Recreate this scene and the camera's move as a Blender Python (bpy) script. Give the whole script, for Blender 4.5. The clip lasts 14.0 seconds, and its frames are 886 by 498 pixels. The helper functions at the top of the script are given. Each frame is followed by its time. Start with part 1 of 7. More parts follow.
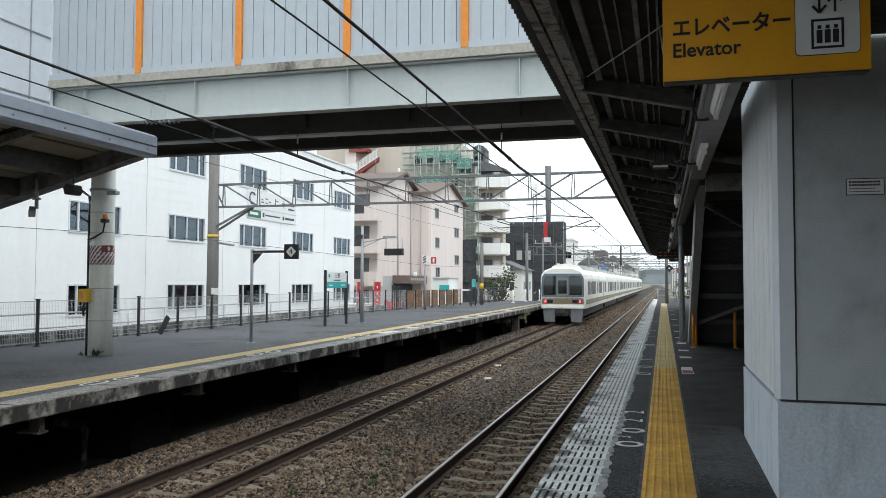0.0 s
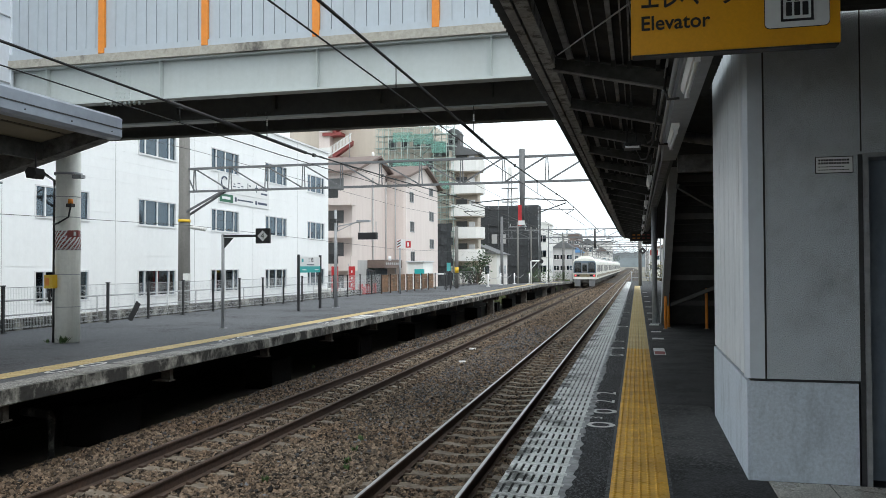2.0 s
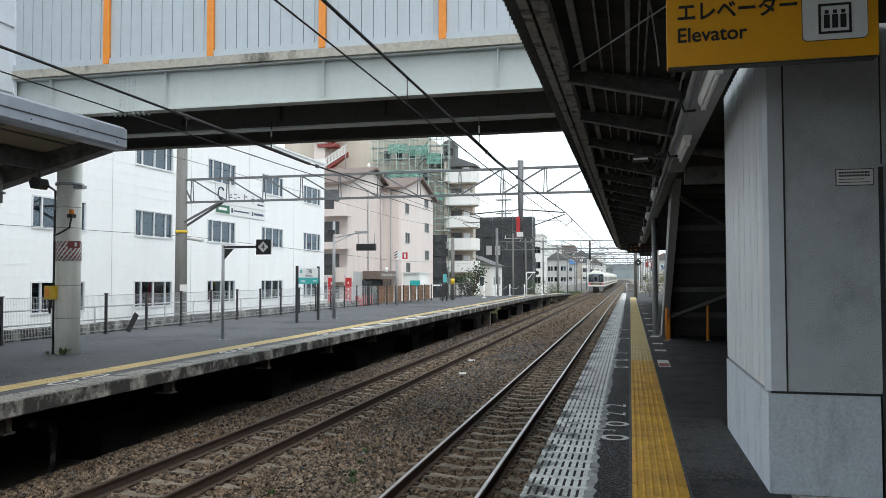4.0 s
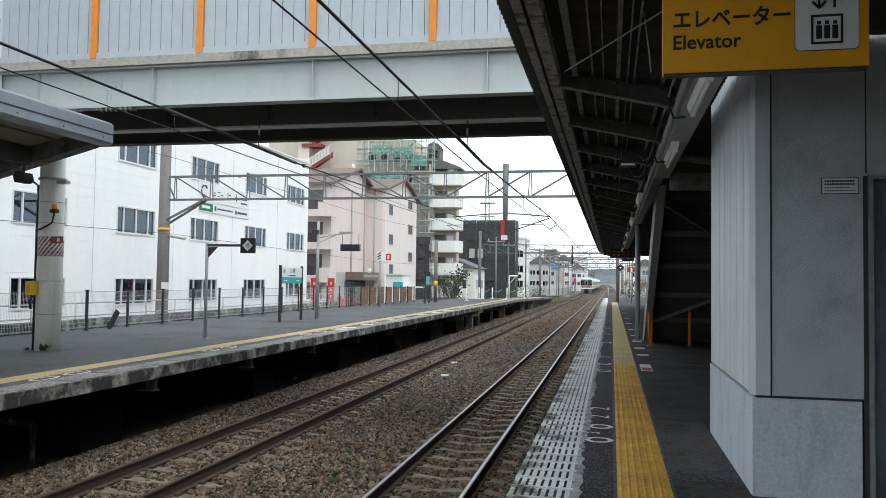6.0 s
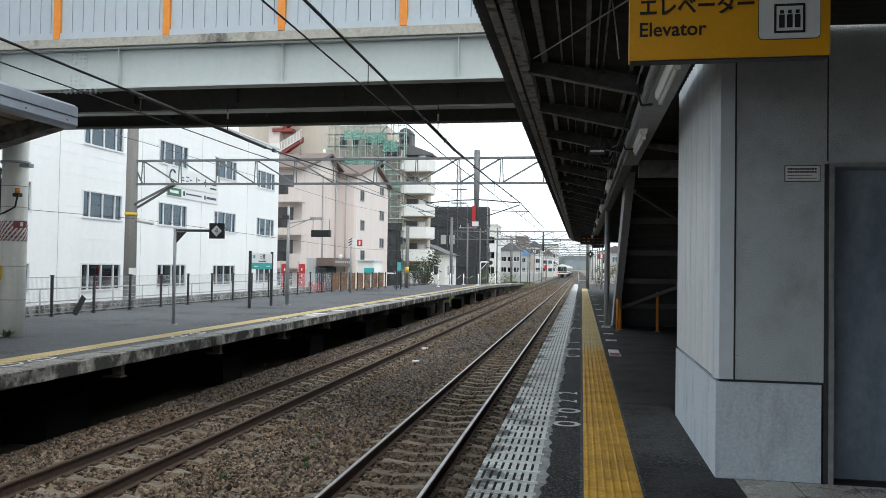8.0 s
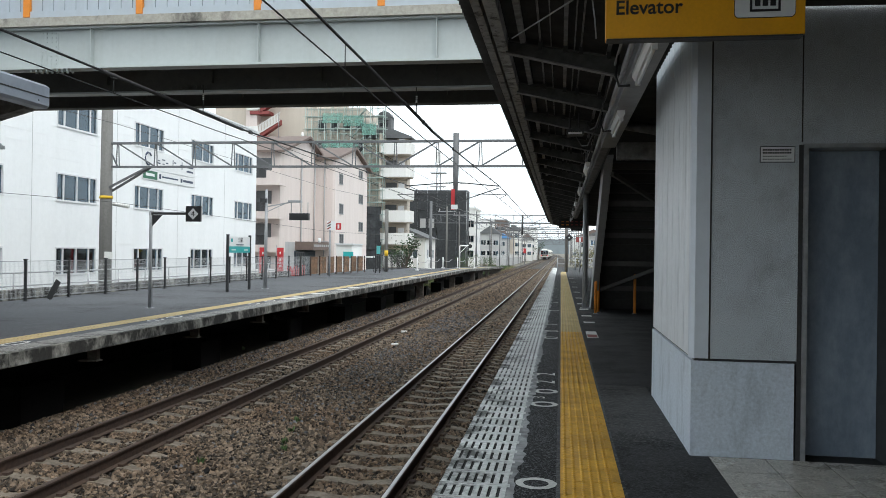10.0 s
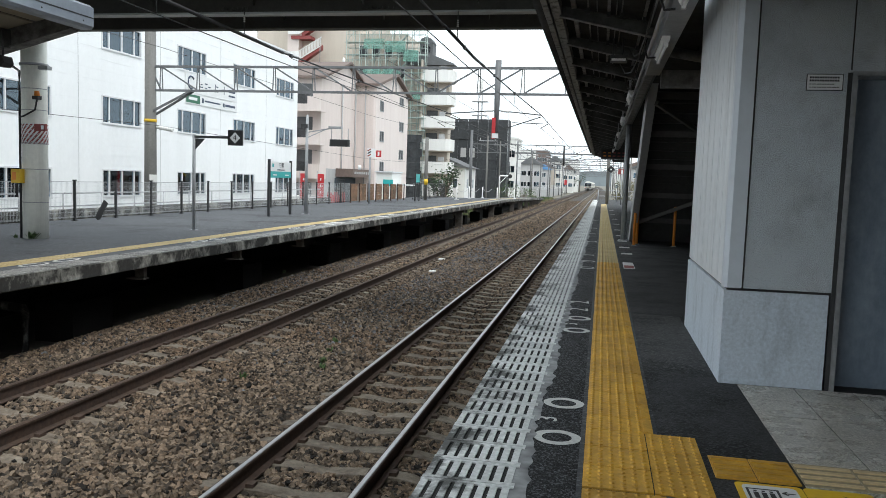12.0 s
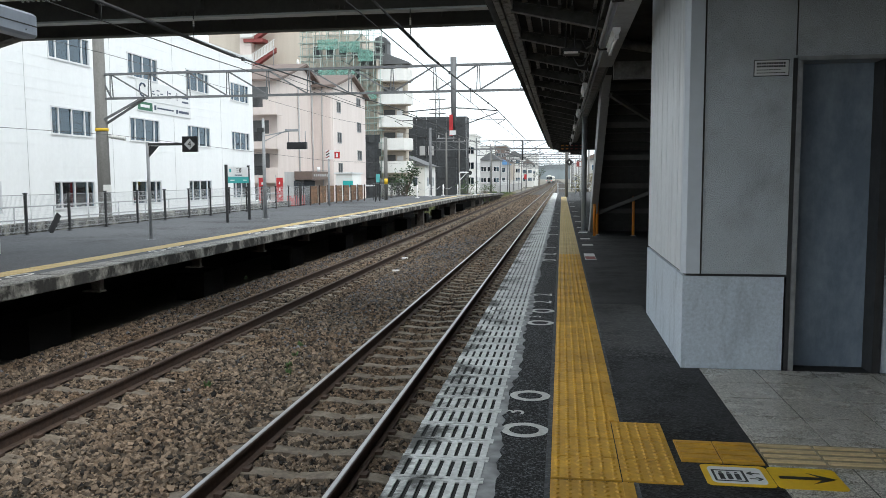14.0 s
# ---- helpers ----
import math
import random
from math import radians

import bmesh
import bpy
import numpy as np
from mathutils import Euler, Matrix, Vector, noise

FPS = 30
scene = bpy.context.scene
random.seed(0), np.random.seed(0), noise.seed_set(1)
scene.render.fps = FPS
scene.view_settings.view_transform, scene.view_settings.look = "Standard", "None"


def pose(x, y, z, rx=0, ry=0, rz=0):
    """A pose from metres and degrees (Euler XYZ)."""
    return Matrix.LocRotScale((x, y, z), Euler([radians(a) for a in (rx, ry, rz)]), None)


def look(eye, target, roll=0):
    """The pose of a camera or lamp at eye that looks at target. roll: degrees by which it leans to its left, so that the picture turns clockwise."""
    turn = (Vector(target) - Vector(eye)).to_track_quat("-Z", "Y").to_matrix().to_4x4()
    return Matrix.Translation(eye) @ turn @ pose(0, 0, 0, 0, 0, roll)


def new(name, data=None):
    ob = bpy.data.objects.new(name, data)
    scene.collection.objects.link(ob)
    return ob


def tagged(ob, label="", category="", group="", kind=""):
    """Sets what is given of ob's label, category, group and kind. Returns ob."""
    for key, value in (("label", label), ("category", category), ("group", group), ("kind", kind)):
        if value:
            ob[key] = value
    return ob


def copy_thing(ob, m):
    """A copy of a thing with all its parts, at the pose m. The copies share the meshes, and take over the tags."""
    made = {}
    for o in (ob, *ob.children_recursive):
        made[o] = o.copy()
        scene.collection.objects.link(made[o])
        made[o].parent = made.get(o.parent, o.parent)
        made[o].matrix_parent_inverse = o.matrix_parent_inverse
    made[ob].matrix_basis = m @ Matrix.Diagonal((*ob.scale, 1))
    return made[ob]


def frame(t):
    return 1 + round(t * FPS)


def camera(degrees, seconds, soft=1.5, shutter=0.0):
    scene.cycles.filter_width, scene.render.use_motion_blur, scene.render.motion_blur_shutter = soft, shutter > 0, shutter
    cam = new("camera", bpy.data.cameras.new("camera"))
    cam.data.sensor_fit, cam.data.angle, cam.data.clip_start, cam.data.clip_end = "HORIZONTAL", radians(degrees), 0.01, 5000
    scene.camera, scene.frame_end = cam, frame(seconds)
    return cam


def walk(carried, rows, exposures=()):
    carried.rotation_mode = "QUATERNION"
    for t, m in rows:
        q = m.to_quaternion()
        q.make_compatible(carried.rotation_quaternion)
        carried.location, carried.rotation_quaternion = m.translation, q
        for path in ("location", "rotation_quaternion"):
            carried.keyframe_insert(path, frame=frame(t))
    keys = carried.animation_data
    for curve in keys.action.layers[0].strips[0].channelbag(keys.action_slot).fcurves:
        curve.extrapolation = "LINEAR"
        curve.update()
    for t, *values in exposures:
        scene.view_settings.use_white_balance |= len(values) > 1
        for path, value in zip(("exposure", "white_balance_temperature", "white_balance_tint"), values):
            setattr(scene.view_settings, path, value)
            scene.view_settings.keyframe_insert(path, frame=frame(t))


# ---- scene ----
cam = camera(58.9, 14.0, 0.65)
PATH = [
    (0, (0.173, -0.251, 1.592), (-0.367, 1.673, 1.676), 0.2),
    (0.5, (0.182, -0.245, 1.594), (-0.334, 1.686, 1.671), 0.4),
    (1, (0.182, -0.25, 1.586), (-0.312, 1.686, 1.662), 0.5),
    (1.5, (0.183, -0.245, 1.587), (-0.303, 1.694, 1.647), 0.3),
    (2, (0.198, -0.146, 1.57), (-0.282, 1.795, 1.614), -0.2),
    (2.5, (0.102, -0.155, 1.582), (-0.379, 1.786, 1.632), -0.2),
    (5, (-0.031, -0.18, 1.569), (-0.472, 1.769, 1.652), 0.2),
    (5.5, (-0.056, -0.202, 1.571), (-0.486, 1.749, 1.656), 0.5),
    (6, (-0.053, -0.209, 1.56), (-0.473, 1.745, 1.639), 0.8),
    (6.5, (-0.051, -0.198, 1.563), (-0.456, 1.759, 1.638), 1.0),
    (7, (-0.045, -0.206, 1.559), (-0.429, 1.756, 1.627), 1.0),
    (7.5, (-0.042, -0.216, 1.55), (-0.409, 1.749, 1.607), 1.0),
    (8, (-0.031, -0.214, 1.554), (-0.38, 1.755, 1.599), 0.9),
    (10.5, (-0.01, -0.193, 1.529), (-0.301, 1.785, 1.53), 0.9),
    (11, (0.001, -0.24, 1.531), (-0.335, 1.731, 1.502), 2.3),
    (11.5, (0.004, -0.246, 1.486), (-0.408, 1.706, 1.343), 2.3),
    (12, (0.025, -0.259, 1.489), (-0.365, 1.695, 1.313), 1.9),
    (12.5, (0.043, -0.258, 1.489), (-0.303, 1.703, 1.299), 1.2),
    (13, (0.047, -0.244, 1.487), (-0.276, 1.72, 1.297), 0.3),
    (13.5, (0.041, -0.241, 1.489), (-0.272, 1.726, 1.305), -0.2),
    (14, (0.043, -0.242, 1.483), (-0.255, 1.728, 1.304), -0.3),
]
walk(cam, [(t, look(eye, target, roll)) for t, eye, target, roll in PATH],
     [(0.0, 0.28), (8.2, 0.28), (10.5, 0.32), (11.8, 0.39), (14.0, 0.39)])

# ---- light ----
SUN_ELEVATION, SUN_ROTATION = radians(58), radians(138)
world = bpy.data.worlds.new("world")
scene.world = world
world.use_nodes = True
wn, wl = world.node_tree.nodes, world.node_tree.links
sky = wn.new("ShaderNodeTexSky")
sky.sky_type, sky.sun_disc, sky.sun_elevation, sky.sun_rotation = "NISHITA", False, SUN_ELEVATION, SUN_ROTATION
sky.air_density, sky.dust_density, sky.ozone_density = 1.0, 4.0, 1.0
grey = wn.new("ShaderNodeHueSaturation")
grey.inputs["Saturation"].default_value = 0.12
veil = wn.new("ShaderNodeMix")
veil.data_type = "RGBA"
veil.inputs["Factor"].default_value = 0.72
veil.inputs["B"].default_value = (8.95, 10.0, 10.6, 1)
wl.new(sky.outputs["Color"], grey.inputs["Color"])
wl.new(grey.outputs["Color"], veil.inputs["A"])
wl.new(veil.outputs["Result"], wn["Background"].inputs["Color"])
wn["Background"].inputs["Strength"].default_value = 0.15
sun = new("sun", bpy.data.lights.new("sun", "SUN"))
sun.data.energy, sun.data.angle, sun.data.color = 1.15, radians(40), (1.0, 0.985, 0.96)
sun.matrix_world = look((0, 0, 60), (math.sin(SUN_ROTATION) * -30, math.cos(SUN_ROTATION) * -30, 60 - 30 * math.tan(SUN_ELEVATION)))


# ---- mesh helpers ----
def box(bm, x0, x1, y0, y1, z0, z1):
    v = [bm.verts.new(p) for p in ((x0, y0, z0), (x1, y0, z0), (x1, y1, z0), (x0, y1, z0), (x0, y0, z1), (x1, y0, z1), (x1, y1, z1), (x0, y1, z1))]
    for f in ((3, 2, 1, 0), (4, 5, 6, 7), (0, 1, 5, 4), (1, 2, 6, 5), (2, 3, 7, 6), (3, 0, 4, 7)):
        bm.faces.new([v[i] for i in f])
    return v


def beam(bm, a, b, w, h, roll=0.0):
    """A bar from a to b, w wide and h high."""
    a, b = Vector(a), Vector(b)
    d = (b - a).normalized()
    side = d.cross(Vector((0, 0, 1)))
    side = side.normalized() if side.length > 1e-4 else Vector((1, 0, 0))
    up = side.cross(d)
    if roll:
        q = Matrix.Rotation(roll, 3, d)
        side, up = q @ side, q @ up
    v = [bm.verts.new(p + side * sx * w / 2 + up * sz * h / 2) for p in (a, b) for sx, sz in ((-1, -1), (1, -1), (1, 1), (-1, 1))]
    for f in ((0, 1, 2, 3), (7, 6, 5, 4), (4, 5, 1, 0), (5, 6, 2, 1), (6, 7, 3, 2), (7, 4, 0, 3)):
        bm.faces.new([v[i] for i in f])


def tube(bm, points, r, n=8, closed=False):
    """A round bar along points."""
    pts = [Vector(p) for p in points]
    rings = []
    for i, p in enumerate(pts):
        a = pts[i - 1] if i or closed else pts[0]
        b = pts[(i + 1) % len(pts)] if i < len(pts) - 1 or closed else pts[-1]
        d = (b - a).normalized()
        side = d.cross(Vector((0.03, 0.02, 1)))
        side = side.normalized() if side.length > 0.05 else Vector((1, 0, 0))
        up = side.cross(d)
        rad = r[i] if isinstance(r, (list, tuple)) else r
        rings.append([bm.verts.new(p + (side * math.cos(2 * math.pi * k / n) + up * math.sin(2 * math.pi * k / n)) * rad) for k in range(n)])
    for i in range(len(rings) if closed else len(rings) - 1):
        r0, r1 = rings[i], rings[(i + 1) % len(rings)]
        for k in range(n):
            f = bm.faces.new((r0[k], r0[(k + 1) % n], r1[(k + 1) % n], r1[k]))
            f.smooth = True
    if not closed:
        bm.faces.new(rings[0][::-1])
        bm.faces.new(rings[-1])


def prism(bm, outline, put, a, b):
    """An outline of (u, v) pairs drawn out from a to b; put(u, v, d) gives the place."""
    v0 = [bm.verts.new(put(u, v, a)) for u, v in outline]
    v1 = [bm.verts.new(put(u, v, b)) for u, v in outline]
    n = len(outline)
    bm.faces.new(v0[::-1])
    bm.faces.new(v1)
    for i in range(n):
        bm.faces.new((v0[i], v0[(i + 1) % n], v1[(i + 1) % n], v1[i]))


def along_y(u, v, d):
    return (u, d, v)


def along_x(u, v, d):
    return (d, u, v)


def along_z(u, v, d):
    return (u, v, d)


def cells(bm, put, s0, s1, z0, z1, holes, d0, d1):
    """A wall from s0 to s1 and z0 to z1, d0 to d1 thick, with holes (s0, s1, z0, z1) through it."""
    ss = sorted({s0, s1, *(h[0] for h in holes), *(h[1] for h in holes)})
    zs = sorted({z0, z1, *(h[2] for h in holes), *(h[3] for h in holes)})
    ss, zs = [s for s in ss if s0 <= s <= s1], [z for z in zs if z0 <= z <= z1]

    def solid(i, j):
        if not (0 <= i < len(ss) - 1 and 0 <= j < len(zs) - 1):
            return False
        s, z = (ss[i] + ss[i + 1]) / 2, (zs[j] + zs[j + 1]) / 2
        return not any(h[0] < s < h[1] and h[2] < z < h[3] for h in holes)

    def quad(*p):
        bm.faces.new([bm.verts.new(put(*q)) for q in p])
    for i in range(len(ss) - 1):
        for j in range(len(zs) - 1):
            if not solid(i, j):
                continue
            a, b, c, d = ss[i], ss[i + 1], zs[j], zs[j + 1]
            quad((a, d0, c), (b, d0, c), (b, d0, d), (a, d0, d))
            quad((a, d1, c), (a, d1, d), (b, d1, d), (b, d1, c))
            if not solid(i - 1, j):
                quad((a, d0, c), (a, d0, d), (a, d1, d), (a, d1, c))
            if not solid(i + 1, j):
                quad((b, d0, c), (b, d1, c), (b, d1, d), (b, d0, d))
            if not solid(i, j - 1):
                quad((a, d0, c), (a, d1, c), (b, d1, c), (b, d0, c))
            if not solid(i, j + 1):
                quad((a, d0, d), (b, d0, d), (b, d1, d), (a, d1, d))
    bmesh.ops.remove_doubles(bm, verts=bm.verts, dist=0.0005)
    bmesh.ops.recalc_face_normals(bm, faces=bm.faces)


def mesh_of(name, bm, material, soft=0.0):
    if soft:
        edges = [e for e in bm.edges if len(e.link_faces) == 2 and e.calc_face_angle(0) > 0.6]
        bmesh.ops.bevel(bm, geom=edges, offset=soft, segments=1, affect="EDGES", clamp_overlap=True)
    me = bpy.data.meshes.new(name)
    bm.normal_update()
    bm.to_mesh(me)
    bm.free()
    me.materials.append(material)
    return me


def part(name, bm, material, parent, label="", soft=0.0):
    ob = new(name, mesh_of(name, bm, material, soft))
    ob.parent = parent
    return tagged(ob, label)


def thing(name, label, category, group="", at=(0, 0, 0)):
    ob = new(name)
    ob.location = at
    ob.empty_display_size = 0.2
    return tagged(ob, label, category, group)


def solid(name, bm, material, label, category="", group="", kind="", soft=0.0):
    return tagged(new(name, mesh_of(name, bm, material, soft)), label, category, group, kind)


def bar(a, b, w, h, roll=0.0):
    bm = bmesh.new()
    beam(bm, a, b, w, h, roll)
    return bm


def block(x0, x1, y0, y1, z0, z1):
    bm = bmesh.new()
    box(bm, x0, x1, y0, y1, z0, z1)
    return bm


def pipe(points, r, n=8):
    bm = bmesh.new()
    tube(bm, points, r, n)
    return bm


def writing(name, text, size, m, material, parent, align="CENTER", stretch=1.0, thick=0.001, fat=0.0):
    cu = bpy.data.curves.new(name, "FONT")
    cu.body, cu.size, cu.align_x, cu.align_y, cu.extrude = text, size, align, "CENTER", thick
    cu.resolution_u, cu.offset = 4, fat
    ob = new(name, cu)
    dg = bpy.context.evaluated_depsgraph_get()
    me = bpy.data.meshes.new_from_object(ob.evaluated_get(dg))
    bpy.data.objects.remove(ob)
    me.transform(m @ Matrix.Diagonal((stretch, 1, 1, 1)))
    me.materials.clear()
    me.materials.append(material)
    ob = new(name, me)
    ob.parent = parent
    return ob


# ---- materials ----
def material(name, base, rough=0.6, metal=0.0, vary=0.15, grain=40.0, stain=1.2, stain_to=None, stain_amount=0.35, bump=0.15, bump_scale=None,
             island=0.0, each=0.0, streak=False, spec=0.5, emit=None, ramp_at=(0.42, 0.68), local=False, lean=None):
    """A painted or mineral surface: fine grain, larger stains of another tone, a relief."""
    m = bpy.data.materials.new(name)
    m.use_nodes = True
    n, l = m.node_tree.nodes, m.node_tree.links
    b = n["Principled BSDF"]
    b.inputs["Metallic"].default_value, b.inputs["Specular IOR Level"].default_value = metal, spec
    co = n.new("ShaderNodeTexCoord" if local else "ShaderNodeNewGeometry")
    place = co.outputs["Object" if local else "Position"]
    fine = n.new("ShaderNodeTexNoise")
    fine.inputs["Scale"].default_value, fine.inputs["Detail"].default_value, fine.inputs["Roughness"].default_value = grain, 5, 0.65
    l.new(place, fine.inputs["Vector"])
    big = n.new("ShaderNodeTexNoise")
    big.inputs["Scale"].default_value, big.inputs["Detail"].default_value, big.inputs["Roughness"].default_value = stain, 8, 0.7
    if streak:
        mp = n.new("ShaderNodeMapping")
        mp.inputs["Scale"].default_value = (3.0, 3.0, 0.25) if streak is True else streak
        l.new(place, mp.inputs["Vector"])
        l.new(mp.outputs["Vector"], big.inputs["Vector"])
    else:
        l.new(place, big.inputs["Vector"])
    ramp = n.new("ShaderNodeValToRGB")
    ramp.color_ramp.elements[0].position, ramp.color_ramp.elements[1].position = ramp_at
    l.new(big.outputs["Fac"], ramp.inputs["Fac"])
    if lean:
        axes, tilt, add = n.new("ShaderNodeSeparateXYZ"), n.new("ShaderNodeMapRange"), n.new("ShaderNodeMath")
        tilt.inputs["From Min"].default_value, tilt.inputs["From Max"].default_value = lean[0], lean[1]
        tilt.inputs["To Min"].default_value, tilt.inputs["To Max"].default_value = lean[2], lean[3]
        l.new(place, axes.inputs["Vector"])
        l.new(axes.outputs["X"], tilt.inputs["Value"])
        l.new(big.outputs["Fac"], add.inputs[0])
        l.new(tilt.outputs["Result"], add.inputs[1])
        l.new(add.outputs["Value"], ramp.inputs["Fac"])
    amount = n.new("ShaderNodeMath")
    amount.operation = "MULTIPLY"
    amount.inputs[1].default_value = stain_amount
    l.new(ramp.outputs["Color"], amount.inputs[0])
    mix = n.new("ShaderNodeMix")
    mix.data_type = "RGBA"
    mix.inputs["A"].default_value = (*base, 1)
    mix.inputs["B"].default_value = (*(stain_to or [c * 0.55 for c in base]), 1)
    l.new(amount.outputs["Value"], mix.inputs["Factor"])
    value = n.new("ShaderNodeMapRange")
    value.inputs["From Min"].default_value, value.inputs["From Max"].default_value = 0.3, 0.7
    value.inputs["To Min"].default_value, value.inputs["To Max"].default_value = 1 - vary, 1 + vary
    l.new(fine.outputs["Fac"], value.inputs["Value"])
    hsv = n.new("ShaderNodeHueSaturation")
    l.new(mix.outputs["Result"], hsv.inputs["Color"])
    last = value.outputs["Result"]
    if island or each:
        if island:
            src, amp = n.new("ShaderNodeNewGeometry").outputs["Random Per Island"], island
        else:
            src, amp = n.new("ShaderNodeObjectInfo").outputs["Random"], each
        rnd = n.new("ShaderNodeMapRange")
        rnd.inputs["To Min"].default_value, rnd.inputs["To Max"].default_value = 1 - amp, 1 + amp
        l.new(src, rnd.inputs["Value"])
        mul = n.new("ShaderNodeMath")
        mul.operation = "MULTIPLY"
        l.new(last, mul.inputs[0])
        l.new(rnd.outputs["Result"], mul.inputs[1])
        last = mul.outputs["Value"]
    l.new(last, hsv.inputs["Value"])
    l.new(hsv.outputs["Color"], b.inputs["Base Color"])
    rr = n.new("ShaderNodeMapRange")
    rr.inputs["To Min"].default_value, rr.inputs["To Max"].default_value = max(rough - 0.12, 0.03), min(rough + 0.12, 1)
    l.new(big.outputs["Fac"], rr.inputs["Value"])
    l.new(rr.outputs["Result"], b.inputs["Roughness"])
    if bump:
        bp = n.new("ShaderNodeBump")
        bp.inputs["Strength"].default_value, bp.inputs["Distance"].default_value = bump, 0.01
        if bump_scale:
            rel = n.new("ShaderNodeTexNoise")
            rel.inputs["Scale"].default_value, rel.inputs["Detail"].default_value = bump_scale, 4
            l.new(place, rel.inputs["Vector"])
            l.new(rel.outputs["Fac"], bp.inputs["Height"])
        else:
            l.new(fine.outputs["Fac"], bp.inputs["Height"])
        l.new(bp.outputs["Normal"], b.inputs["Normal"])
    if emit:
        b.inputs["Emission Color"].default_value, b.inputs["Emission Strength"].default_value = (*emit[0], 1), emit[1]
    return m


def speckled(name, dark, light, scale, rough=0.7, bump=0.4, stain_amount=0.4, stain=0.7, stain_to=None, at=(0.35, 0.95), ramp_at=(0.42, 0.68), spec=0.5):
    """Asphalt, terrazzo and the like: many small stones of two tones under large stains."""
    m = material(name, dark, rough, vary=0.2, grain=scale * 0.4, stain=stain, stain_to=stain_to, stain_amount=stain_amount, bump=0, ramp_at=ramp_at, spec=spec)
    n, l = m.node_tree.nodes, m.node_tree.links
    co = n.new("ShaderNodeNewGeometry")
    vo = n.new("ShaderNodeTexVoronoi")
    vo.inputs["Scale"].default_value = scale
    l.new(co.outputs["Position"], vo.inputs["Vector"])
    sep = n.new("ShaderNodeSeparateColor")
    l.new(vo.outputs["Color"], sep.inputs["Color"])
    ramp = n.new("ShaderNodeValToRGB")
    ramp.color_ramp.elements[0].position, ramp.color_ramp.elements[1].position = at
    l.new(sep.outputs["Red"], ramp.inputs["Fac"])
    mix = n.new("ShaderNodeMix")
    mix.data_type = "RGBA"
    mix.inputs["B"].default_value = (*light, 1)
    l.new(ramp.outputs["Color"], mix.inputs["Factor"])
    b = n["Principled BSDF"]
    old = b.inputs["Base Color"].links[0].from_socket
    l.new(old, mix.inputs["A"])
    l.new(mix.outputs["Result"], b.inputs["Base Color"])
    bp = n.new("ShaderNodeBump")
    bp.inputs["Strength"].default_value, bp.inputs["Distance"].default_value = bump, 0.006
    l.new(vo.outputs["Distance"], bp.inputs["Height"])
    l.new(bp.outputs["Normal"], b.inputs["Normal"])
    return m


def glazing(name, tint, gloss=0.35, sheen=(0.8, 0.8, 0.8)):
    m = bpy.data.materials.new(name)
    m.use_nodes = True
    n, l = m.node_tree.nodes, m.node_tree.links
    n.remove(n["Principled BSDF"])
    fr = n.new("ShaderNodeFresnel")
    fr.inputs["IOR"].default_value = 1.5 + gloss
    clear, shine, mix = n.new("ShaderNodeBsdfTransparent"), n.new("ShaderNodeBsdfGlossy"), n.new("ShaderNodeMixShader")
    clear.inputs["Color"].default_value = (*tint, 1)
    shine.inputs["Color"].default_value = (*sheen, 1)
    shine.inputs["Roughness"].default_value = 0.03
    l.new(fr.outputs["Fac"], mix.inputs["Fac"])
    l.new(clear.outputs["BSDF"], mix.inputs[1])
    l.new(shine.outputs["BSDF"], mix.inputs[2])
    l.new(mix.outputs["Shader"], n["Material Output"].inputs["Surface"])
    return m


def netting(name, base, hole):
    """A woven net that lets a part of the light through."""
    m = material(name, base, 0.9, vary=0.3, grain=3, stain=0.5, stain_amount=0.5, bump=0.3)
    n, l = m.node_tree.nodes, m.node_tree.links
    clear, mix = n.new("ShaderNodeBsdfTransparent"), n.new("ShaderNodeMixShader")
    mix.inputs["Fac"].default_value = hole
    l.new(n["Principled BSDF"].outputs["BSDF"], mix.inputs[1])
    l.new(clear.outputs["BSDF"], mix.inputs[2])
    l.new(mix.outputs["Shader"], n["Material Output"].inputs["Surface"])
    return m


asphalt = speckled("asphalt", (0.024, 0.0245, 0.026), (0.055, 0.057, 0.061), 70, 0.7, 0.8, 0.95, 1.3, (0.003, 0.0032, 0.0037), (0.62, 1.0), (0.46, 0.56), 0.3)
asphalt_edge = speckled("coarse_black_asphalt", (0.004, 0.0044, 0.0052), (0.13, 0.135, 0.145), 105, 0.75, 1.0, 0.5, at=(0.6, 1.0), spec=0.3)
asphalt_pale = speckled("worn_asphalt", (0.070, 0.074, 0.081), (0.13, 0.134, 0.142), 45, 0.85, 0.5, 0.75, 0.28, (0.016, 0.017, 0.019), (0.5, 1.0), (0.50, 0.60), 0.35)
strip_pale = speckled("worn_edge_strip", (0.19, 0.188, 0.178), (0.40, 0.39, 0.37), 75, 0.85, 0.4, 0.9, 1.6, (0.06, 0.06, 0.058), (0.55, 1.0))
terrazzo = speckled("terrazzo", (0.27, 0.25, 0.215), (0.70, 0.665, 0.60), 150, 0.28, 0.04, 0.7, 2.2, (0.13, 0.12, 0.10), (0.25, 0.95), (0.5, 0.75))
concrete = material("concrete", (0.30, 0.295, 0.28), 0.85, vary=0.2, grain=30, stain=1.4, stain_to=(0.12, 0.118, 0.11), stain_amount=0.6, bump=0.3)
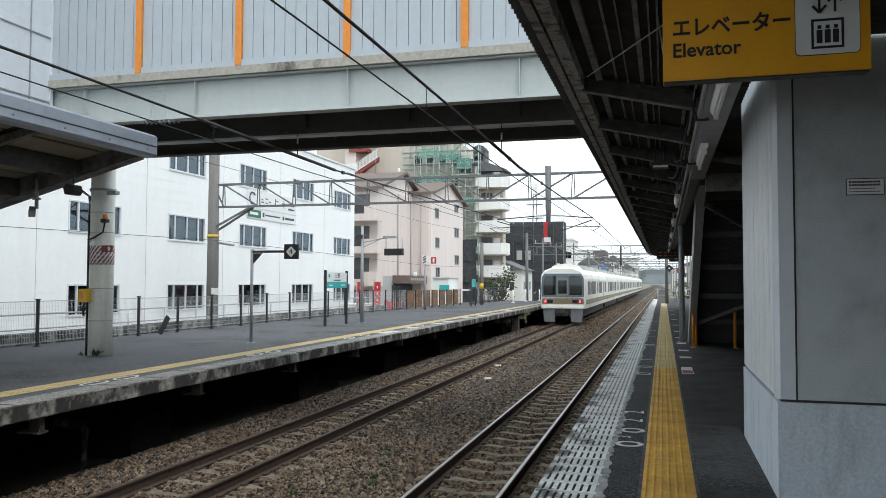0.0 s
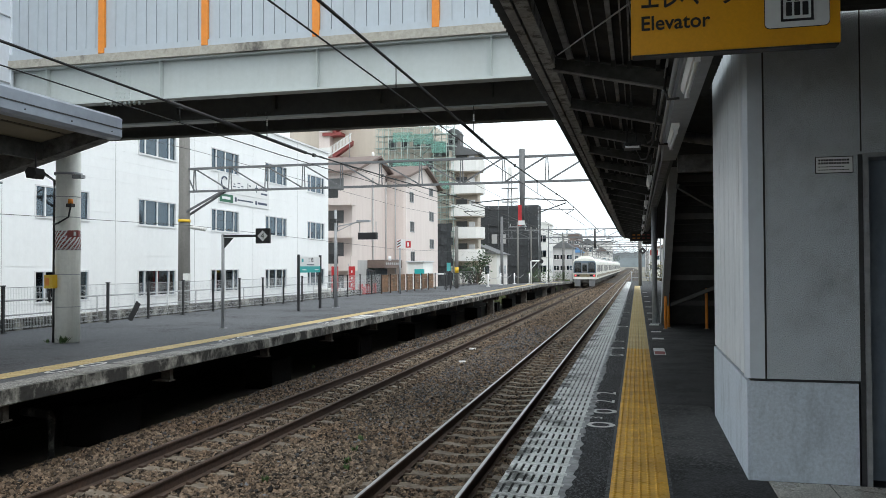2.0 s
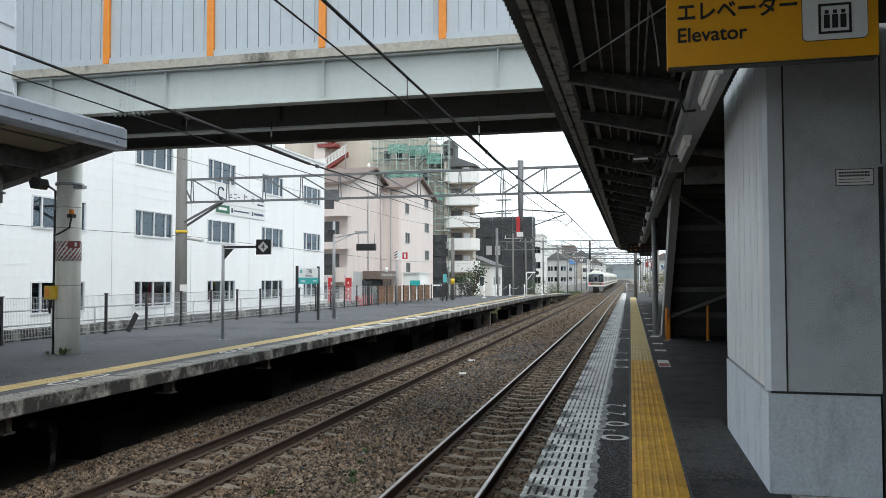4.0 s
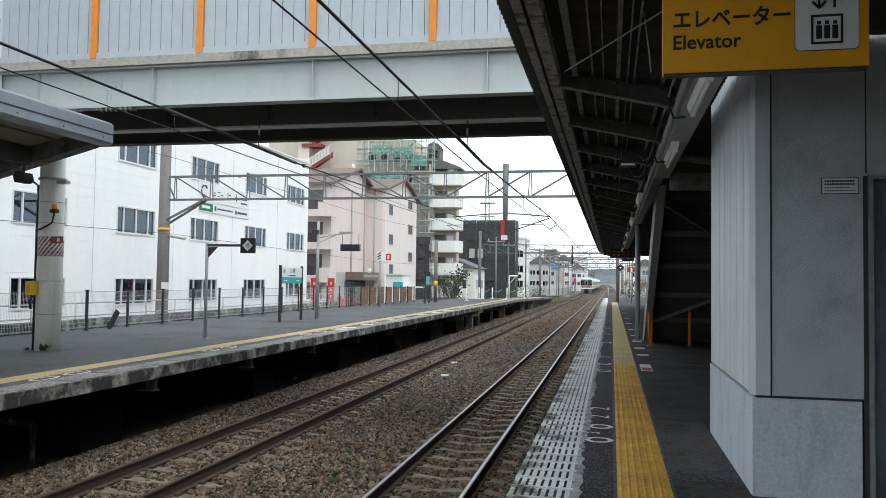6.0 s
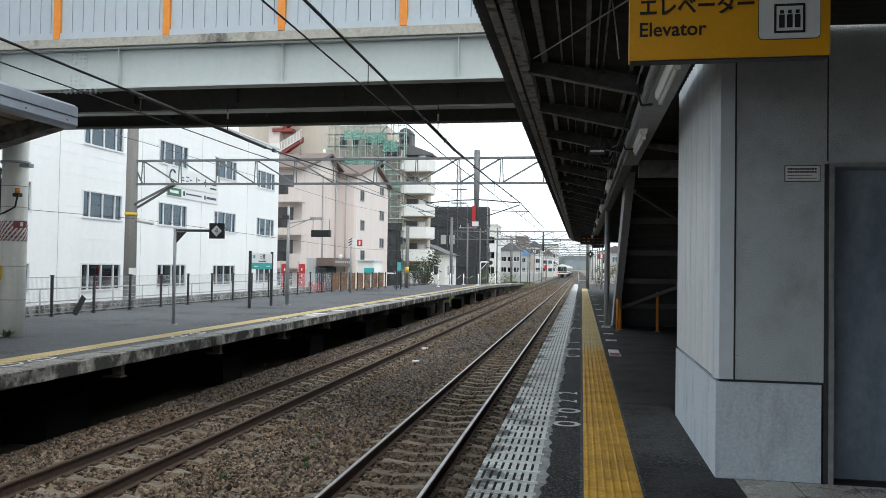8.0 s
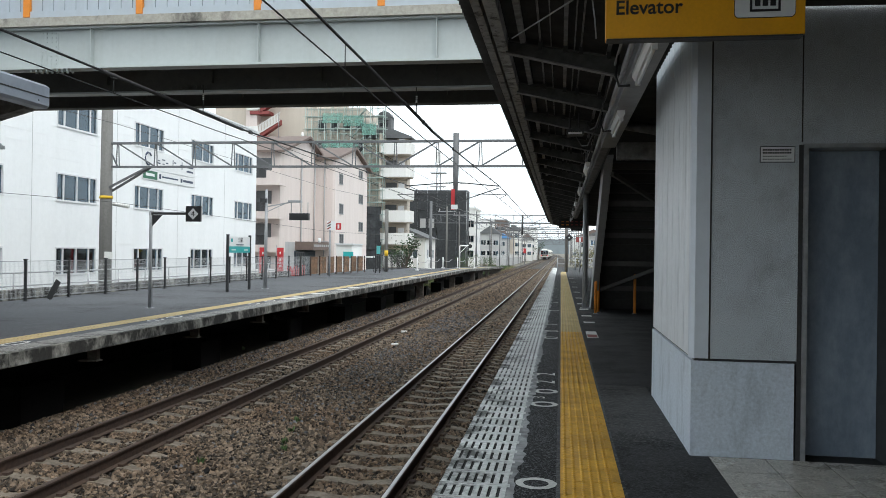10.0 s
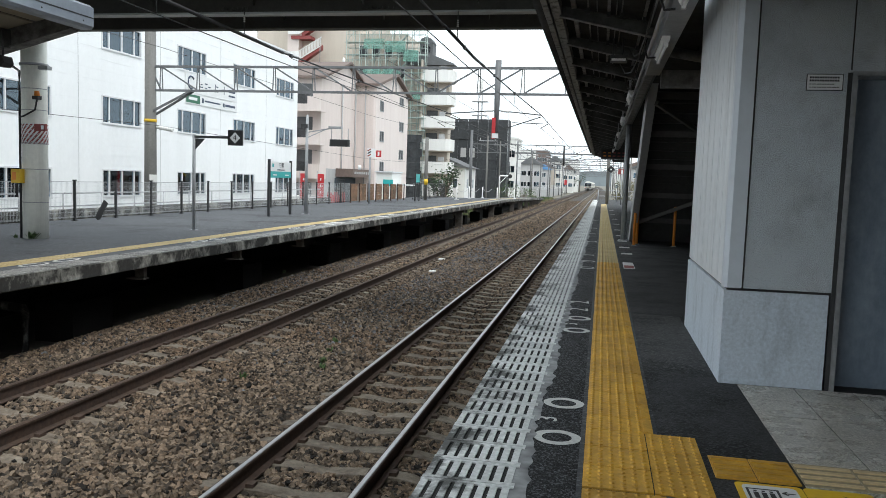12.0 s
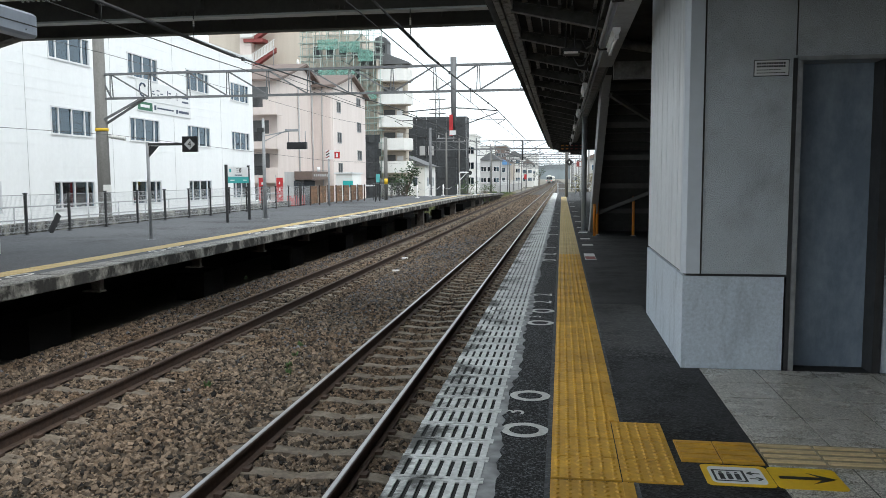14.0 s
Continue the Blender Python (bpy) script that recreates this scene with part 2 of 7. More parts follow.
concrete_old = material("weathered_concrete", (0.33, 0.32, 0.285), 0.9, vary=0.35, grain=16, stain=1.0, stain_to=(0.022, 0.021, 0.019), stain_amount=0.97, bump=0.5, streak=(1.7, 1.7, 1.3), ramp_at=(0.37, 0.52))
concrete_deck = material("pale_deck_concrete", (0.36, 0.345, 0.30), 0.9, vary=0.2, grain=14, stain=0.9, stain_to=(0.06, 0.056, 0.05), stain_amount=0.9, bump=0.3, streak=(1.5, 1.5, 1.0), ramp_at=(0.56, 0.68))
# Near black in place of the deep shade under the platforms.
concrete_dark = material("shade_black_concrete", (0.012, 0.0115, 0.011), 0.95, vary=0.3, grain=12, stain=1.0, bump=0.4)
dado = material("cast_concrete", (0.56, 0.62, 0.69), 0.75, vary=0.16, grain=40, stain=2.6, stain_to=(0.22, 0.25, 0.285), stain_amount=0.75, bump=0.15, streak=(1.6, 1.6, 0.5), ramp_at=(0.50, 0.78))
plaster = material("textured_plaster", (0.52, 0.56, 0.595), 0.8, vary=0.4, grain=130, stain=1.9, stain_to=(0.27, 0.285, 0.30), stain_amount=0.7, bump=1.0, bump_scale=100, ramp_at=(0.46, 0.74))
panel_white = material("ribbed_white_panel", (0.41, 0.46, 0.505), 0.5, vary=0.04, grain=8, stain=1.5, stain_to=(0.36, 0.38, 0.40), stain_amount=0.3, bump=0.03, streak=True)
# White boards, made whiter still so the track-side face looks lit.
cladding_white = material("lit_white_cladding", (0.74, 0.775, 0.81), 0.4, vary=0.06, grain=14, stain=2.0, stain_to=(0.36, 0.365, 0.37), stain_amount=0.6, bump=0.04, streak=(2.5, 2.5, 0.3), ramp_at=(0.5, 0.78))
panel_blue = material("bluish_white_panel", (0.60, 0.645, 0.70), 0.45, vary=0.05, grain=8, stain=1.1, stain_to=(0.5, 0.53, 0.56), stain_amount=0.3, bump=0.03, streak=True)
girder_paint = material("grey_green_girder_paint", (0.435, 0.475, 0.47), 0.45, vary=0.04, grain=10, stain=1.1, stain_to=(0.37, 0.385, 0.37), stain_amount=0.35, bump=0.03, streak=True)
# Dark copy of girder_paint: the shade under the deck is put into the colour.
girder_dark = material("shade_dark_girder_paint", (0.10, 0.10, 0.095), 0.7, vary=0.15, grain=10, stain=1.2, bump=0.08)
orange_paint = material("orange_paint", (0.72, 0.24, 0.025), 0.5, vary=0.08, grain=12, stain=2.0, stain_amount=0.25, bump=0.03)
steel_grey = material("grey_painted_steel", (0.34, 0.35, 0.36), 0.5, metal=0.2, vary=0.1, grain=16, stain=2.5, stain_amount=0.35, bump=0.05)
gantry_steel = material("weathered_gantry_steel", (0.15, 0.155, 0.16), 0.6, metal=0.2, vary=0.15, grain=12, stain=2, stain_amount=0.4, bump=0.06)
steel_dark = material("dark_painted_steel", (0.045, 0.046, 0.048), 0.55, metal=0.2, vary=0.2, grain=14, stain=2.5, stain_amount=0.4, bump=0.08)
canopy_steel = material("brown_grey_canopy_steel", (0.185, 0.182, 0.178), 0.6, vary=0.3, grain=9, stain=5.0, stain_to=(0.025, 0.021, 0.018), stain_amount=0.8, bump=0.2)
# Webs and purlins toned down: shade between the roof beams is in this colour.
canopy_web = material("shaded_green_grey_steel", (0.075, 0.078, 0.074), 0.65, vary=0.3, grain=9, stain=2.0, stain_to=(0.02, 0.018, 0.016), stain_amount=0.7, bump=0.2)
# Sheets kept near black, so part of the under-roof shade is in the tone.
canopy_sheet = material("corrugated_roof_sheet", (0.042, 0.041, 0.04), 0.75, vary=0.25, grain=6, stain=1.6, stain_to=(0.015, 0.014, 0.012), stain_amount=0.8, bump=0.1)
fascia_metal = material("silver_fascia", (0.34, 0.385, 0.45), 0.35, metal=0.35, vary=0.05, grain=6, stain=1.4, stain_to=(0.2, 0.22, 0.25), stain_amount=0.4, bump=0.02)
galvanised = material("galvanised_steel", (0.42, 0.43, 0.44), 0.45, metal=0.7, vary=0.15, grain=14, stain=3, stain_amount=0.3, bump=0.05)
rail_top = material("polished_rail", (0.34, 0.34, 0.345), 0.33, metal=1.0, vary=0.06, grain=20, stain=3, stain_amount=0.2, bump=0.02)
rail_rust = material("rusty_rail", (0.05, 0.032, 0.024), 0.85, vary=0.3, grain=20, stain=3, stain_to=(0.085, 0.05, 0.032), stain_amount=0.6, bump=0.3)
stub_steel = material("rusty_grey_bracket", (0.16, 0.145, 0.13), 0.8, vary=0.3, grain=14, stain=3, stain_to=(0.05, 0.03, 0.02), stain_amount=0.8, bump=0.2)
sleeper_mat = material("dusty_concrete_sleeper", (0.175, 0.148, 0.115), 0.9, vary=0.3, grain=18, stain=4, stain_to=(0.065, 0.045, 0.03), stain_amount=0.9, bump=0.4, each=0.25)
# Bed almost black, painting the shade in the gaps between the stones.
ballast_bed = speckled("ballast_bed", (0.012, 0.009, 0.007), (0.085, 0.068, 0.052), 26, 0.95, 1.0, 0.55)
ballast_stone = material("ballast_stone", (0.124, 0.094, 0.067), 0.9, vary=0.4, grain=30, stain=0.55, stain_to=(0.10, 0.062, 0.036), stain_amount=0.8, bump=0.4, island=0.98)
ballast_grey = material("grey_ballast_stone", (0.10, 0.103, 0.11), 0.95, vary=0.25, grain=30, stain=0.8, stain_amount=0.4, bump=0.3, island=0.65)
tactile = material("yellow_tactile_paving", (0.60, 0.33, 0.035), 0.55, vary=0.16, grain=30, stain=2.2, stain_to=(0.30, 0.165, 0.03), stain_amount=0.7, bump=0.08, each=0.12)
tactile_base = material("worn_tan_paving", (0.33, 0.27, 0.17), 0.7, vary=0.2, grain=25, stain=2.5, stain_amount=0.4, bump=0.08)
tactile_bar = material("worn_cream_ridge", (0.66, 0.52, 0.30), 0.65, vary=0.15, grain=30, stain=3, stain_amount=0.3, bump=0.06)
floor_yellow = material("yellow_floor_sign_face", (0.80, 0.50, 0.012), 0.45, vary=0.06, grain=30, stain=3, stain_to=(0.55, 0.34, 0.02), stain_amount=0.3, bump=0.02)
tactile_pale = material("faded_glare_paving", (0.52, 0.40, 0.19), 0.65, vary=0.1, grain=20, stain=1.5, stain_amount=0.3, bump=0.06, each=0.08)
slot_plate = material("worn_white_edge_plate", (0.60, 0.61, 0.60), 0.6, vary=0.25, grain=26, stain=2.4, stain_to=(0.04, 0.04, 0.036), stain_amount=0.95, bump=0.12, each=0.16, ramp_at=(0.52, 0.64), lean=(-0.79, -0.33, 0.10, -0.13))
slot_dark = material("dark_slot", (0.022, 0.022, 0.022), 0.9, vary=0.3, grain=20, stain=3, bump=0.1)
mortar = material("grey_mortar", (0.36, 0.365, 0.37), 0.9, vary=0.3, grain=40, stain=5, stain_to=(0.06, 0.06, 0.062), stain_amount=0.9, bump=0.3)
road_paint = material("worn_white_paint", (0.60, 0.60, 0.58), 0.7, vary=0.15, grain=35, stain=5, stain_amount=0.4, bump=0.1)
yellow_sign = material("yellow_sign_face", (0.80, 0.375, 0.010), 0.4, vary=0.05, grain=60, stain=2.4, stain_to=(0.58, 0.27, 0.02), stain_amount=0.4, bump=0.01)
white_sign = material("white_sign_face", (0.74, 0.75, 0.75), 0.4, vary=0.04, grain=12, stain=2, stain_amount=0.1, bump=0.01)
black_ink = material("black_lettering", (0.012, 0.012, 0.013), 0.5, vary=0.1, grain=20, stain_amount=0.1, bump=0.0)
red_ink = material("red_paint", (0.50, 0.03, 0.035), 0.5, vary=0.12, grain=14, stain=3, stain_amount=0.3, bump=0.02)
maroon = material("faded_red_paint", (0.26, 0.055, 0.05), 0.6, vary=0.2, grain=20, stain=4, stain_amount=0.4, bump=0.03)
teal = material("teal_sign_band", (0.02, 0.36, 0.36), 0.45, vary=0.05, grain=12, stain_amount=0.1, bump=0.01)
green_ink = material("green_sign_band", (0.01, 0.12, 0.06), 0.45, vary=0.05, grain=12, stain_amount=0.1, bump=0.01)
blue_ink = material("dark_blue_ink", (0.03, 0.045, 0.09), 0.5, vary=0.05, grain=12, stain_amount=0.1, bump=0.0)
siding = material("white_siding", (0.85, 0.865, 0.87), 0.55, vary=0.025, grain=5, stain=0.35, stain_to=(0.72, 0.74, 0.745), stain_amount=0.3, bump=0.02, streak=True)
sash = material("white_aluminium_sash", (0.68, 0.69, 0.70), 0.4, metal=0.1, vary=0.06, grain=14, stain_amount=0.2, bump=0.02)
glass = glazing("window_glass", (0.40, 0.54, 0.64), 0.8, (0.58, 0.70, 0.80))
glass_train = glazing("train_glass", (0.30, 0.35, 0.37), 0.3)
# Rooms coloured dark so the depth behind the panes looks unlit.
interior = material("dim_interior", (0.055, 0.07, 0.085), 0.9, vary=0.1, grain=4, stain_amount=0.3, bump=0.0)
curtain = material("pale_blind", (0.36, 0.39, 0.41), 0.9, vary=0.1, grain=8, stain_amount=0.2, bump=0.1)
pink_wall = material("pinkish_render", (0.68, 0.60, 0.565), 0.85, vary=0.05, grain=12, stain=0.4, stain_to=(0.52, 0.44, 0.41), stain_amount=0.4, bump=0.1, streak=True)
# Lighter copy of pink_wall; stronger light on the east gables is in the colour.
pink_light = material("lit_pink_render", (0.74, 0.665, 0.635), 0.85, vary=0.05, grain=12, stain=0.4, stain_to=(0.60, 0.52, 0.49), stain_amount=0.4, bump=0.1, streak=True)
beige_wall = material("beige_render", (0.56, 0.50, 0.43), 0.85, vary=0.05, grain=10, stain=0.25, stain_amount=0.25, bump=0.08, streak=True)
grey_wall = material("grey_render", (0.42, 0.42, 0.42), 0.85, vary=0.06, grain=10, stain=0.3, stain_amount=0.3, bump=0.08, streak=True)
white_wall = material("white_render", (0.74, 0.74, 0.72), 0.8, vary=0.05, grain=10, stain=0.4, stain_to=(0.58, 0.58, 0.55), stain_amount=0.4, bump=0.06, streak=True)
roof_brown = material("brown_roof", (0.16, 0.12, 0.105), 0.8, vary=0.15, grain=8, stain=1, stain_amount=0.3, bump=0.2)
roof_grey = material("dark_grey_roof", (0.12, 0.125, 0.13), 0.75, vary=0.15, grain=8, stain=1, stain_amount=0.3, bump=0.2)
net_dark = netting("dark_scaffold_net", (0.055, 0.06, 0.065), 0.12)
net_green = netting("green_scaffold_net", (0.20, 0.42, 0.35), 0.58)
mesh_white = material("white_coated_wire", (0.62, 0.64, 0.65), 0.5, vary=0.1, grain=20, stain_amount=0.2, bump=0.02)
fence_black = material("black_fence_coating", (0.022, 0.023, 0.025), 0.5, vary=0.15, grain=20, stain_amount=0.3, bump=0.03)
wood_rust = material("rust_brown_boards", (0.23, 0.125, 0.07), 0.85, vary=0.4, grain=6, stain=2.2, stain_to=(0.10, 0.075, 0.05), stain_amount=0.9, bump=0.2, each=0.15)
cable_black = material("black_cable", (0.018, 0.018, 0.019), 0.6, vary=0.1, grain=30, stain_amount=0.2, bump=0.05)
porcelain = material("porcelain_insulator", (0.62, 0.62, 0.60), 0.25, vary=0.08, grain=20, stain=6, stain_amount=0.3, bump=0.02)
pole_concrete = material("concrete_pole", (0.17, 0.167, 0.157), 0.85, vary=0.15, grain=16, stain=1.5, stain_to=(0.12, 0.115, 0.105), stain_amount=0.6, bump=0.15, streak=True)
column_paint = material("cream_grey_column_paint", (0.80, 0.80, 0.745), 0.65, vary=0.06, grain=14, stain=1.2, stain_to=(0.40, 0.39, 0.35), stain_amount=0.4, bump=0.05, streak=True)
box_yellow = material("yellow_box_paint", (0.66, 0.42, 0.02), 0.5, vary=0.08, grain=20, stain=5, stain_amount=0.3, bump=0.03)
train_body = material("ivory_train_paint", (0.72, 0.72, 0.665), 0.3, vary=0.03, grain=6, stain=0.6, stain_amount=0.15, bump=0.01, local=True)
train_brown = material("tan_train_stripe", (0.20, 0.165, 0.10), 0.4, vary=0.05, grain=6, stain_amount=0.2, bump=0.01, local=True)
train_grey = material("grey_train_skirt", (0.17, 0.175, 0.18), 0.5, vary=0.1, grain=10, stain=2, stain_amount=0.3, bump=0.03, local=True)
train_under = material("dusty_underframe", (0.05, 0.047, 0.043), 0.85, vary=0.25, grain=10, stain=2, stain_amount=0.4, bump=0.2, local=True)
train_window = material("dark_train_window", (0.03, 0.034, 0.04), 0.4, vary=0.05, grain=6, stain_amount=0.1, bump=0.0, local=True)
eave_steel = material("peeling_eave_steel", (0.28, 0.276, 0.265), 0.7, vary=0.35, grain=9, stain=7.0, stain_to=(0.05, 0.042, 0.036), stain_amount=0.9, bump=0.3, ramp_at=(0.52, 0.60))
scaffold_tube = material("pale_green_scaffold_tube", (0.34, 0.42, 0.39), 0.5, metal=0.3, vary=0.15, grain=8, stain=2, stain_amount=0.3, bump=0.03)
# Blue tone and blotches paint the sky's reflection onto the windscreen.
windscreen_glass = material("sky_toned_windscreen", (0.12, 0.16, 0.20), 0.08, vary=0.25, grain=1.2, stain=1.5, stain_amount=0.4, bump=0.0, local=True)
train_roof = material("grey_train_roof", (0.40, 0.405, 0.40), 0.6, vary=0.1, grain=6, stain=1, stain_amount=0.4, bump=0.02, local=True)
stair_dark = material("dark_stair_steel", (0.045, 0.044, 0.043), 0.7, vary=0.2, grain=9, stain=1.6, stain_amount=0.5, bump=0.1)
tail_red = material("lit_tail_lamp", (0.6, 0.02, 0.03), 0.3, bump=0.0, emit=((1.0, 0.05, 0.08), 3.0), local=True)
tube_white = material("white_lamp_tube", (0.80, 0.80, 0.80), 0.35, vary=0.03, grain=10, stain_amount=0.1, bump=0.0)
leaf = material("weed_leaf", (0.055, 0.10, 0.03), 0.7, vary=0.25, grain=9, stain=3, stain_amount=0.3, bump=0.1, island=0.4)
leaf_dark = material("evergreen_leaf", (0.028, 0.06, 0.022), 0.7, vary=0.25, grain=6, stain=2, stain_amount=0.3, bump=0.1, island=0.45)
bark = material("bark", (0.09, 0.07, 0.055), 0.9, vary=0.2, grain=14, stain_amount=0.3, bump=0.4)
dry_grass = material("dry_grass", (0.20, 0.18, 0.10), 0.9, vary=0.3, grain=3, stain=0.4, stain_to=(0.08, 0.11, 0.04), stain_amount=0.7, bump=0.4, island=0.3)
earth = material("trackside_earth", (0.17, 0.155, 0.13), 0.95, vary=0.25, grain=4, stain=0.08, stain_to=(0.085, 0.09, 0.055), stain_amount=0.7, bump=0.3)
blue_tarp = material("blue_sheet_roof", (0.10, 0.25, 0.48), 0.6, vary=0.1, grain=4, stain_amount=0.2, bump=0.1)
# Woods toned blue-grey: the distance haze is part of this colour.
hill_haze = material("hazy_wooded_hill", (0.20, 0.235, 0.25), 0.95, vary=0.15, grain=0.05, stain=0.01, stain_to=(0.27, 0.30, 0.33), stain_amount=0.6, bump=0.0)


# ---- ground, tracks, platforms ----
NEAR, FAR = -2.40, -6.13            # track centres
RAIL = -1.08                        # top of the rails; the platforms are at 0
BED = -1.29


def bend(y):
    if y < 200:
        return 0.0 if y < 30 else (y - 30) ** 2 / 150000
    return 0.193 + 0.00227 * (y - 200) - (y - 200) ** 2 / 90000


YS = [-14, 0, 15, 30, 45, 60, 75, 90, 110, 130, 150, 175, 200, 230, 260, 300, 340, 380, 430, 490, 560, 640, 730, 830, 940]


def sweep(bm, outline, x, ys=YS):
    rings = [[bm.verts.new((x + u + bend(y), y, v)) for u, v in outline] for y in ys]
    n = len(outline)
    for a, b in zip(rings, rings[1:]):
        for k in range(n):
            bm.faces.new((a[k], b[k], b[(k + 1) % n], a[(k + 1) % n]))
    bm.faces.new(rings[0])
    bm.faces.new(rings[-1][::-1])
    bmesh.ops.recalc_face_normals(bm, faces=bm.faces)


bm = bmesh.new()
box(bm, -2500, 2500, -800, 3500, -3.0, -1.75)
solid("ground", bm, earth, "brown and green trackside earth reaching to the horizon", "ground", kind="structure")
bm = bmesh.new()
sweep(bm, [(-5.1, -1.8), (-4.5, -1.40), (-3.95, BED), (4.2, BED), (4.7, -1.36), (5.4, -1.8)], -4.15)
ballast = solid("ballast_bed", bm, ballast_bed, "bed of brown and grey crushed stone under two tracks", "ballast", kind="structure")


def sleeper_mesh():
    bm = bmesh.new()
    for x0, x1, t0, t1 in ((-1.0, -0.75, -0.012, 0.03), (-0.75, -0.35, 0.03, 0.03), (-0.35, 0.0, 0.03, -0.005), (0.0, 0.35, -0.005, 0.03), (0.35, 0.75, 0.03, 0.03), (0.75, 1.0, 0.03, -0.012)):
        for s in ((x0, t0, x1, t1),):
            a = [bm.verts.new(p) for p in ((s[0], -0.125, -0.14), (s[0], 0.125, -0.14), (s[0], 0.095, s[1]), (s[0], -0.095, s[1]))]
            b = [bm.verts.new(p) for p in ((s[2], -0.125, -0.14), (s[2], 0.125, -0.14), (s[2], 0.095, s[3]), (s[2], -0.095, s[3]))]
            for k in range(1, 4):
                bm.faces.new((a[k], a[(k + 1) % 4], b[(k + 1) % 4], b[k]))
            if x0 == -1.0:
                bm.faces.new(a)
            if x1 == 1.0:
                bm.faces.new(b[::-1])
    bmesh.ops.remove_doubles(bm, verts=bm.verts, dist=0.0005)
    bmesh.ops.recalc_face_normals(bm, faces=bm.faces)
    return mesh_of("sleeper", bm, sleeper_mat)


def railway(x, top, label):
    track = thing("railway_track", label, "track", "tracks")
    tagged(track, kind="structure")
    for s in (-1, 1):
        bm = bmesh.new()
        c = s * 0.566
        z = RAIL
        sweep(bm, [(c - .064, z - .175), (c + .064, z - .175), (c + .064, z - .163), (c + .009, z - .147), (c + .009, z - .04), (c + .033, z - .03),
                   (c + .033, z - .006), (c - .033, z - .006), (c - .033, z - .03), (c - .009, z - .04), (c - .009, z - .147), (c - .064, z - .163)], x)
        rail = part("rail", bm, rail_rust, track, "rust-brown steel rail")
        bm = bmesh.new()
        sweep(bm, [(c - .024, z - .005), (c + .024, z - .005), (c + .019, z), (c - .019, z)], x)
        part("rail_head", bm, top, rail, "worn running surface of the rail")
    me = sleeper_mesh()
    y, n = -5.0, 0
    far = bmesh.new()
    while y < 480:
        if n < 145:
            ob = new("sleeper", me)
            ob.parent = track
            ob.location = (x + bend(y), y, BED + 0.012)
        else:
            box(far, x + bend(y) - 1, x + bend(y) + 1, y - .11, y + .11, BED - .05, BED + .03)
        n += 1
        y += 0.61
    tagged(part("far_sleepers", far, sleeper_mat, track), kind="stuff")
    clips = bmesh.new()
    for k in range(60):
        for s in (-1, 1):
            for d in (-0.1, 0.1):
                cx = x + s * 0.566 + d
                box(clips, cx - .035, cx + .035, -5 + .61 * k - .05, -5 + .61 * k + .05, BED + .03, BED + .075)
    tagged(part("rail_clips", clips, rail_rust, track), kind="stuff")
    return track


railway(NEAR, rail_top, "railway track with shiny rails on concrete sleepers")
railway(FAR, rail_rust, "railway track with brown rails on concrete sleepers")


def stones(name, count, x0, x1, y0, y1, size, mat, label, seed, avoid=True, power=1.35, spread=0.0):
    """Loose crushed stone, one mesh of many small uneven blocks."""
    rng = np.random.default_rng(seed)
    yy = y0 + (y1 - y0) * rng.random(count) ** power + rng.normal(0, 1, count) * spread
    xx = rng.uniform(x0, x1, count)
    if avoid:
        keep = np.ones(count, bool)
        for c in (NEAR, FAR):
            d = np.abs(xx - c)
            near_rail = np.abs(d - 0.566) < 0.075
            on_sleeper = (d < 0.95) & (np.abs((yy + 5.0 + 0.305) % 0.61 - 0.305) < 0.10) & (rng.random(count) < (0.985 if c == NEAR else 0.82))
            keep &= ~near_rail & ~on_sleeper
        xx, yy = xx[keep], yy[keep]
    n = len(xx)
    base = np.array([(-1, -1, -1), (1, -1, -1), (1, 1, -1), (-1, 1, -1), (-.7, -.7, 1), (.7, -.7, 1), (.7, .7, 1), (-.7, .7, 1)], float)
    v = base[None] * (1 + rng.uniform(-0.42, 0.42, (n, 8, 3)))
    s = size * rng.uniform(0.55, 1.25, (n, 1, 1)) * rng.uniform(0.7, 1.15, (n, 1, 3))
    v = v * s
    q = rng.normal(size=(n, 4))
    q /= np.linalg.norm(q, axis=1)[:, None]
    w, a, b, c = q.T
    rot = np.stack([1 - 2 * (b * b + c * c), 2 * (a * b - c * w), 2 * (a * c + b * w), 2 * (a * b + c * w), 1 - 2 * (a * a + c * c), 2 * (b * c - a * w),
                    2 * (a * c - b * w), 2 * (b * c + a * w), 1 - 2 * (a * a + b * b)], 1).reshape(n, 3, 3)
    v = np.einsum("nij,nkj->nki", rot, v)
    drop = np.where(xx < -8.1, (-8.1 - xx) * 0.25, 0) + np.where(np.abs(xx - NEAR) < 0.95, 0.006, 0)
    v += np.stack([xx, yy, BED - drop + size * rng.uniform(-0.5, 1.0, n)], 1)[:, None]
    quads = np.array([(0, 3, 2, 1), (4, 5, 6, 7), (0, 1, 5, 4), (1, 2, 6, 5), (2, 3, 7, 6), (3, 0, 4, 7)])
    faces = (quads[None] + 8 * np.arange(n)[:, None, None]).reshape(-1, 4)
    me = bpy.data.meshes.new(name)
    me.from_pydata(v.reshape(-1, 3).tolist(), [], faces.tolist())
    me.materials.append(mat)
    return tagged(new(name, me), label, "gravel", kind="stuff")


stones("ballast_stones", 125000, -8.45, -0.85, 2.5, 24, 0.0235, ballast_stone, "loose brown crushed stone around the sleepers", 1)
stones("ballast_stones", 26000, -8.45, -0.85, 24, 60, 0.031, ballast_stone, "loose brown crushed stone around the sleepers", 2)
stones("ballast_stones", 15000, -8.45, -0.85, 55, 130, 0.042, ballast_stone, "loose brown crushed stone around the sleepers", 4)
